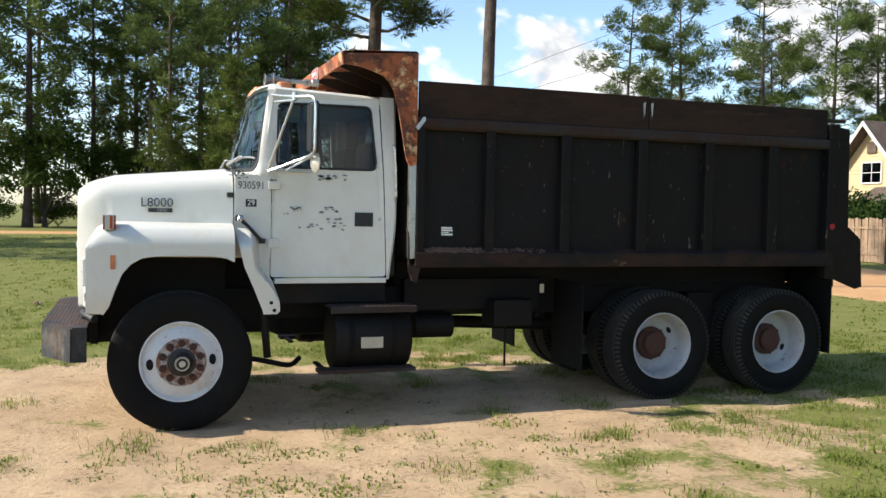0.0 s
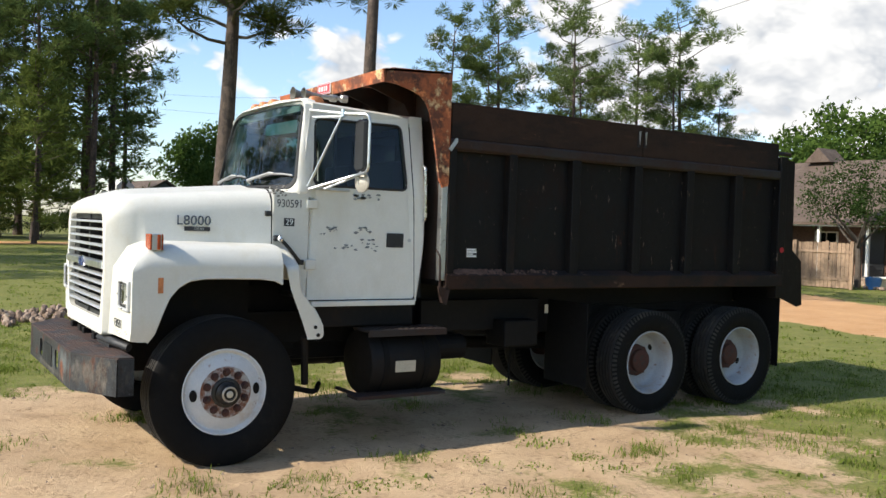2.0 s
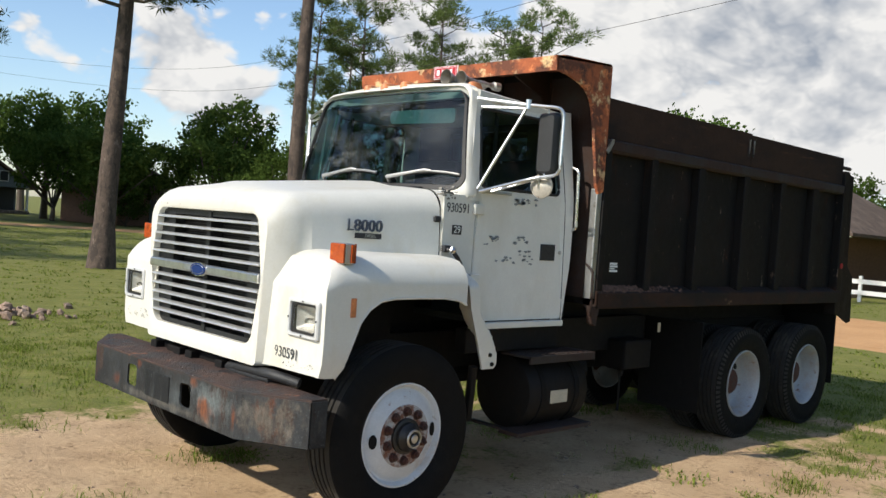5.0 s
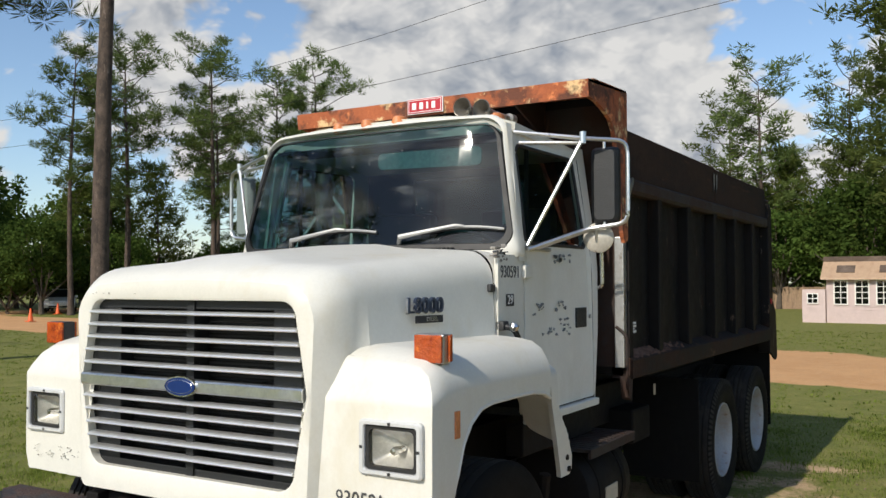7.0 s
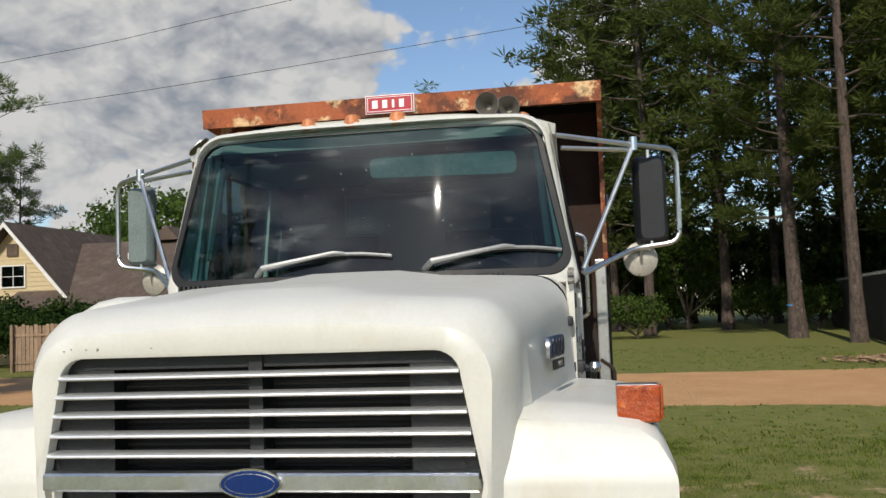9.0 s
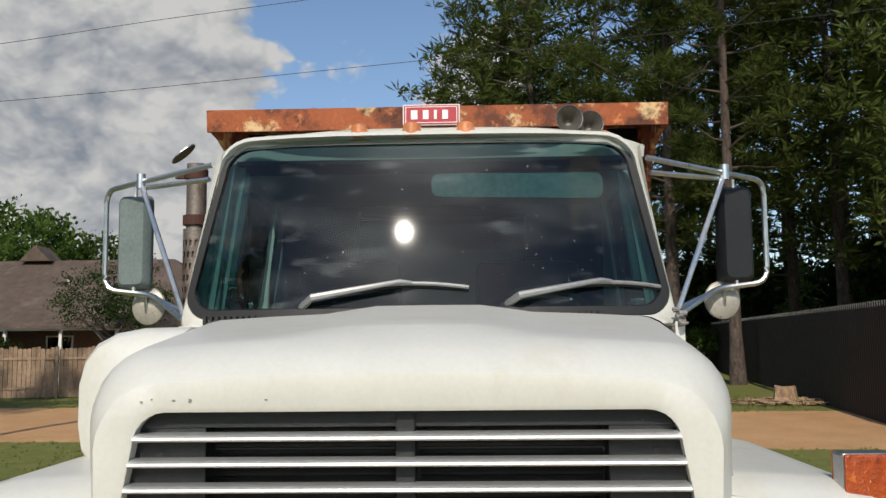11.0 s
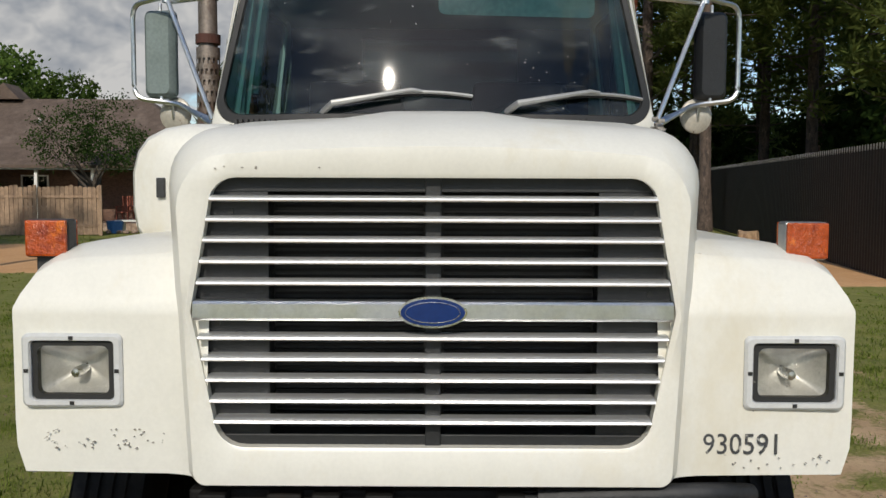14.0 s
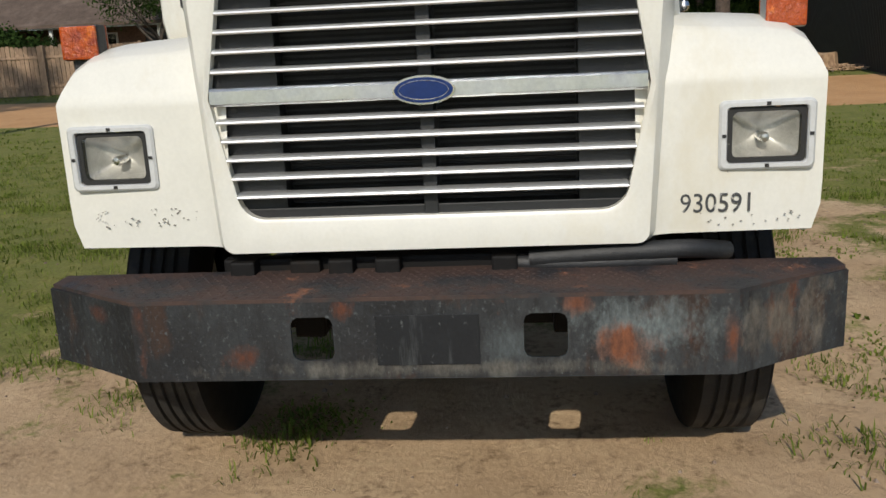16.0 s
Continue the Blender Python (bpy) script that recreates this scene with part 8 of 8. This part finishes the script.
def cone(x, y):
    c = thing("traffic_cone", "small orange traffic cone on the lane", "cone", "traffic cones", pose(x, y, 0))
    bm = bmesh.new()
    lathe(bm, [(0.14, 0.03), (0.13, 0.04), (0.03, 0.62), (0.001, 0.63)], 16, "z")
    part("body", bm, M["cone"], c, smooth=True)
    part("base", boxed(-0.18, -0.18, 0, 0.18, 0.18, 0.03, 0.005), M["cone"], c)


def stump():
    s = thing("tree_stump", "freshly sawn pale tree stump in chips", "stump", m=pose(22.6, -8.75, 0))
    bm = bmesh.new()
    n = 18
    loops = []
    for z, r in ((0.0, 0.46), (0.08, 0.36), (0.2, 0.30), (0.46, 0.27)):
        loops.append([(r * (1 + 0.16 * math.sin(3 * a + 1) + 0.1 * math.sin(7 * a)) * math.cos(a), r * (1 + 0.16 * math.sin(3 * a + 1) + 0.1 * math.sin(7 * a)) * math.sin(a), z + (0.05 * math.sin(2 * a) if z > 0.4 else 0)) for a in np.linspace(0, 2 * math.pi, n, endpoint=False)])
    loft(bm, loops, cap=True)
    part("stump", bm, M["stump_wood"], s)
    r = random.Random(6)
    bm = bmesh.new()
    for _ in range(220):
        a, d = r.uniform(0, 6.28), abs(r.gauss(0, 0.6)) + 0.25
        x, y, l, w = d * math.cos(a), d * 1.5 * math.sin(a), r.uniform(0.06, 0.3), 0.02
        b = r.uniform(0, 3.14)
        vs = [bm.verts.new((x + l * math.cos(b) * p - w * math.sin(b) * q, y + l * math.sin(b) * p + w * math.cos(b) * q, r.uniform(0.02, 0.14))) for p, q in ((-1, -1), (1, -1), (1, 1), (-1, 1))]
        bm.faces.new(vs)
    tagged(part("chip_litter", bm, M["stump_wood"], s), kind="stuff")


def rubble():
    r = random.Random(8)
    meshes = []
    for k in range(5):
        bm = bmesh.new()
        bmesh.ops.create_icosphere(bm, subdivisions=1, radius=1.0)
        for v in bm.verts:
            v.co = Vector((v.co.x * r.uniform(0.7, 1.3), v.co.y * r.uniform(0.6, 1.1), v.co.z * r.uniform(0.5, 0.9)))
        meshes.append(bm)
    base = thing("rubble_heap", "low heap of broken clods and concrete in the grass", "rubble", m=pose(0.35, 8.55, 0, 0, 0, 18))
    obs = [part("lump", bm, M["clod"], base) for bm in meshes]
    datas = [o.data for o in obs]
    for k in range(190):
        o = obs[k] if k < 5 else new("lump", datas[k % 5])
        o.parent = base
        x, y = r.gauss(0, 0.75), r.gauss(0, 0.42)
        h = 0.20 * math.exp(-(x / 0.9) ** 2 - (y / 0.5) ** 2)
        sc = r.uniform(0.03, 0.095)
        o.matrix_basis = pose(x, y, r.uniform(0.0, 1) * h + 0.012, r.uniform(0, 90), r.uniform(0, 90), r.uniform(0, 360)) @ Matrix.Scale(sc, 4)


def wires():
    for name, pts in (("low", [(12, -60, 13.5), (12, -30, 9.6), (12, -5, 7.15), (12, 2, 6.5), (12, 9, 5.98), (12, 16, 5.75), (12, 30, 6.3), (12, 70, 11)]),
                      ("high", [(12, -60, 15), (12, -30, 11.5), (12, -5, 8.6), (12, 4.6, 7.5), (12, 9.2, 6.95), (12, 16, 6.6), (12, 30, 7.1), (12, 70, 12)])):
        t = thing("overhead_wire", "thin dark overhead wire across the sky", "wire", "overhead wires")
        out = []
        for a, b, c, d in zip([pts[0]] + pts, pts, pts[1:], pts[2:] + [pts[-1]]):
            for k in range(8):
                f = k / 8
                out.append(tuple(0.5 * (2 * q + (r_ - p) * f + (2 * p - 5 * q + 4 * r_ - s_) * f * f + (3 * q - p - 3 * r_ + s_) * f ** 3) for p, q, r_, s_ in zip(a, b, c, d)))
        out.append(pts[-1])
        part("wire", tube(bmesh.new(), out, 0.0055, 5), M["seal"], t)
    p = thing("utility_pole", "grey wooden utility pole with a small yard lamp", "pole", m=pose(24.2, 60, 0))
    part("pole", cyl(bmesh.new(), (0, 0, -0.1), (0, 0, 8.99), 0.15, 0.11, 10), M["twig"], p)
    part("arm", tube(bmesh.new(), [(0.1, 0, 5.99), (0.6, 0, 6.24), (1.0, 0, 6.29)], 0.03, 6), M["steel"], p)
    part("yard_lamp", lathe(bmesh.new(), [(0.06, 0.25), (0.20, 0.0), (0.16, -0.12), (0.001, -0.15)], 12, "z"), M["white_enamel"], p, "small white lamp head", m=pose(1.05, 0, 6.04))


def bench_logs():
    b = thing("log_bench", "rust-red bench in the shade of the woods", "bench", m=pose(55, -4.2, 0, 0, 0, 90))
    part("seat", boxed(-0.9, -0.2, 0.40, 0.9, 0.2, 0.47), M["red_wood"], b)
    part("back", boxed(-0.9, 0.2, 0.5, 0.9, 0.26, 0.85), M["red_wood"], b)
    for x in (-0.75, 0.75):
        part("leg", boxed(x - 0.05, -0.18, 0, x + 0.05, 0.18, 0.4), M["red_wood"], b)


near_house()
shed()
far_house()
lane_house()
plank_fence()
far_fence()
dark_fence()
white_rail_fence()
porch_clutter()
car()
cone(22.6, 35.4)
cone(29.5, 43.0)
stump()
rubble()
wires()
bench_logs()

# ---- grass tufts ----
def tuft_mesh(name, places, seed, blades, height, width):
    """Blades of grass at (x, y, size): each a bent strip of two faces."""
    rs = np.random.RandomState(seed)
    p = np.array(places)
    n = len(p) * blades
    base = np.repeat(p[:, :2], blades, 0) + rs.normal(size=(n, 2)) * np.repeat(p[:, 2], blades)[:, None] * 0.07
    size = np.repeat(p[:, 2], blades) * rs.uniform(0.45, 1.15, n)
    a = rs.uniform(0, 2 * np.pi, n)
    lean = rs.uniform(0.2, 1.3, n)
    d = np.stack([np.cos(a), np.sin(a)], 1)
    side = np.stack([-np.sin(a), np.cos(a)], 1)
    h = (height * size)[:, None]
    w = (width * np.sqrt(size))[:, None]
    z0 = np.repeat(np.array([ground_z(x, y) for x, y, _ in places]), blades)[:, None] - 0.006
    ln = lean[:, None]
    v = np.empty((n, 5, 3))
    v[:, 0, :2], v[:, 1, :2] = base - side * w, base + side * w
    v[:, 0, 2:], v[:, 1, 2:] = z0, z0
    mid = base + d * h * ln * 0.35
    v[:, 2, :2], v[:, 3, :2] = mid + side * w * 0.8, mid - side * w * 0.8
    v[:, 2, 2:], v[:, 3, 2:] = z0 + h * 0.6, z0 + h * 0.6
    v[:, 4, :2] = base + d * h * ln
    v[:, 4, 2:] = z0 + h * (1.0 - 0.35 * ln)
    idx = np.arange(n)[:, None] * 5
    quads = idx + np.array([[0, 1, 2, 3]])
    tris = idx + np.array([[3, 2, 4]])
    loops = np.concatenate([quads, tris], 1).ravel().astype(np.int32)
    starts = np.stack([np.arange(n) * 7, np.arange(n) * 7 + 4], 1).ravel().astype(np.int32)
    me = bpy.data.meshes.new(name)
    me.vertices.add(n * 5); me.loops.add(n * 7); me.polygons.add(n * 2)
    me.vertices.foreach_set("co", v.astype(np.float32).ravel())
    me.loops.foreach_set("vertex_index", loops)
    me.polygons.foreach_set("loop_start", starts)
    me.update()
    me.materials.append(M["blade"])
    return me


def sow():
    r = random.Random(77)
    near, mid = [], []
    while len(near) < 8000:
        x, y = r.uniform(-5.5, 10), r.uniform(-7.5, 9.0)
        g = grass_share(x, y)
        if r.random() < 0.006 + 0.994 * smooth01(g, 0.42, 0.82):
            near.append((x, y, r.uniform(0.45, 1.0) * (0.75 + 0.5 * g)))
    # ragged clumps on the sand
    clumps = 0
    while clumps < 470:
        x, y = r.uniform(-5.5, 9), r.uniform(-7.5, 6)
        g = grass_share(x, y)
        if r.random() > 0.10 + 0.9 * smooth01(g, 0.10, 0.45):
            continue
        clumps += 1
        wide, turn, k = r.uniform(0.05, 0.17) * (1.5 if r.random() < 0.2 else 1), r.uniform(0, 3.14), r.randint(5, 20)
        for _ in range(k):
            u, v = r.gauss(0, wide), r.gauss(0, wide * 0.45)
            near.append((x + u * math.cos(turn) - v * math.sin(turn), y + u * math.sin(turn) + v * math.cos(turn), r.uniform(0.7, 1.5)))
    while len(mid) < 14000:
        x, y = r.uniform(-9, 32), r.uniform(-9, 44)
        if track_share(x, y) > 0.4 or (abs(x - 2) < 7 and abs(y) < 7 and r.random() < 0.6):
            continue
        if r.random() < smooth01(grass_share(x, y), 0.3, 0.7):
            mid.append((x, y, r.uniform(0.5, 1.0)))
    tagged(new("grass", tuft_mesh("grass", near, 1, 13, 0.052, 0.0033)), "yellow-green grass tufts on worn sandy ground", "grass", kind="stuff")
    tagged(new("lawn_grass", tuft_mesh("lawn_grass", mid, 2, 6, 0.06, 0.014)), "short sunlit lawn grass", "grass", kind="stuff")
    weeds = [(r.uniform(-3.5, 3), r.uniform(-5.5, -1.5), r.uniform(0.8, 1.7)) for _ in range(90)] + [(-0.05 + r.uniform(-0.12, 0.12), 0.62 + r.uniform(-0.16, 0.16), 1.2) for _ in range(7)]
    tagged(new("weed_clump", tuft_mesh("weed_clump", weeds, 3, 60, 0.026, 0.006)), "small leafy weed clumps in bare sand", "weed", kind="stuff")
    # twigs and pebbles on the bare ground
    bm = bmesh.new()
    for _ in range(1100):
        x, y = r.uniform(-4.5, 6), r.uniform(-6.5, 4)
        s = r.uniform(0.005, 0.018) * (1.6 if r.random() < 0.06 else 1)
        z = ground_z(x, y)
        vs = [bm.verts.new((x + s * a, y + s * b, z + s * c)) for a, b, c in ((-1, -0.6, -0.3), (1, -0.7, -0.3), (0.8, 0.9, -0.3), (-0.9, 0.8, -0.3), (r.uniform(-0.3, 0.3), r.uniform(-0.3, 0.3), 0.7))]
        for u in range(4):
            bm.faces.new((vs[u], vs[(u + 1) % 4], vs[4]))
    tagged(part("pebbles", bm, M["clod"]), "scattered small clods and pebbles on sand", "pebbles", kind="stuff")


sow()
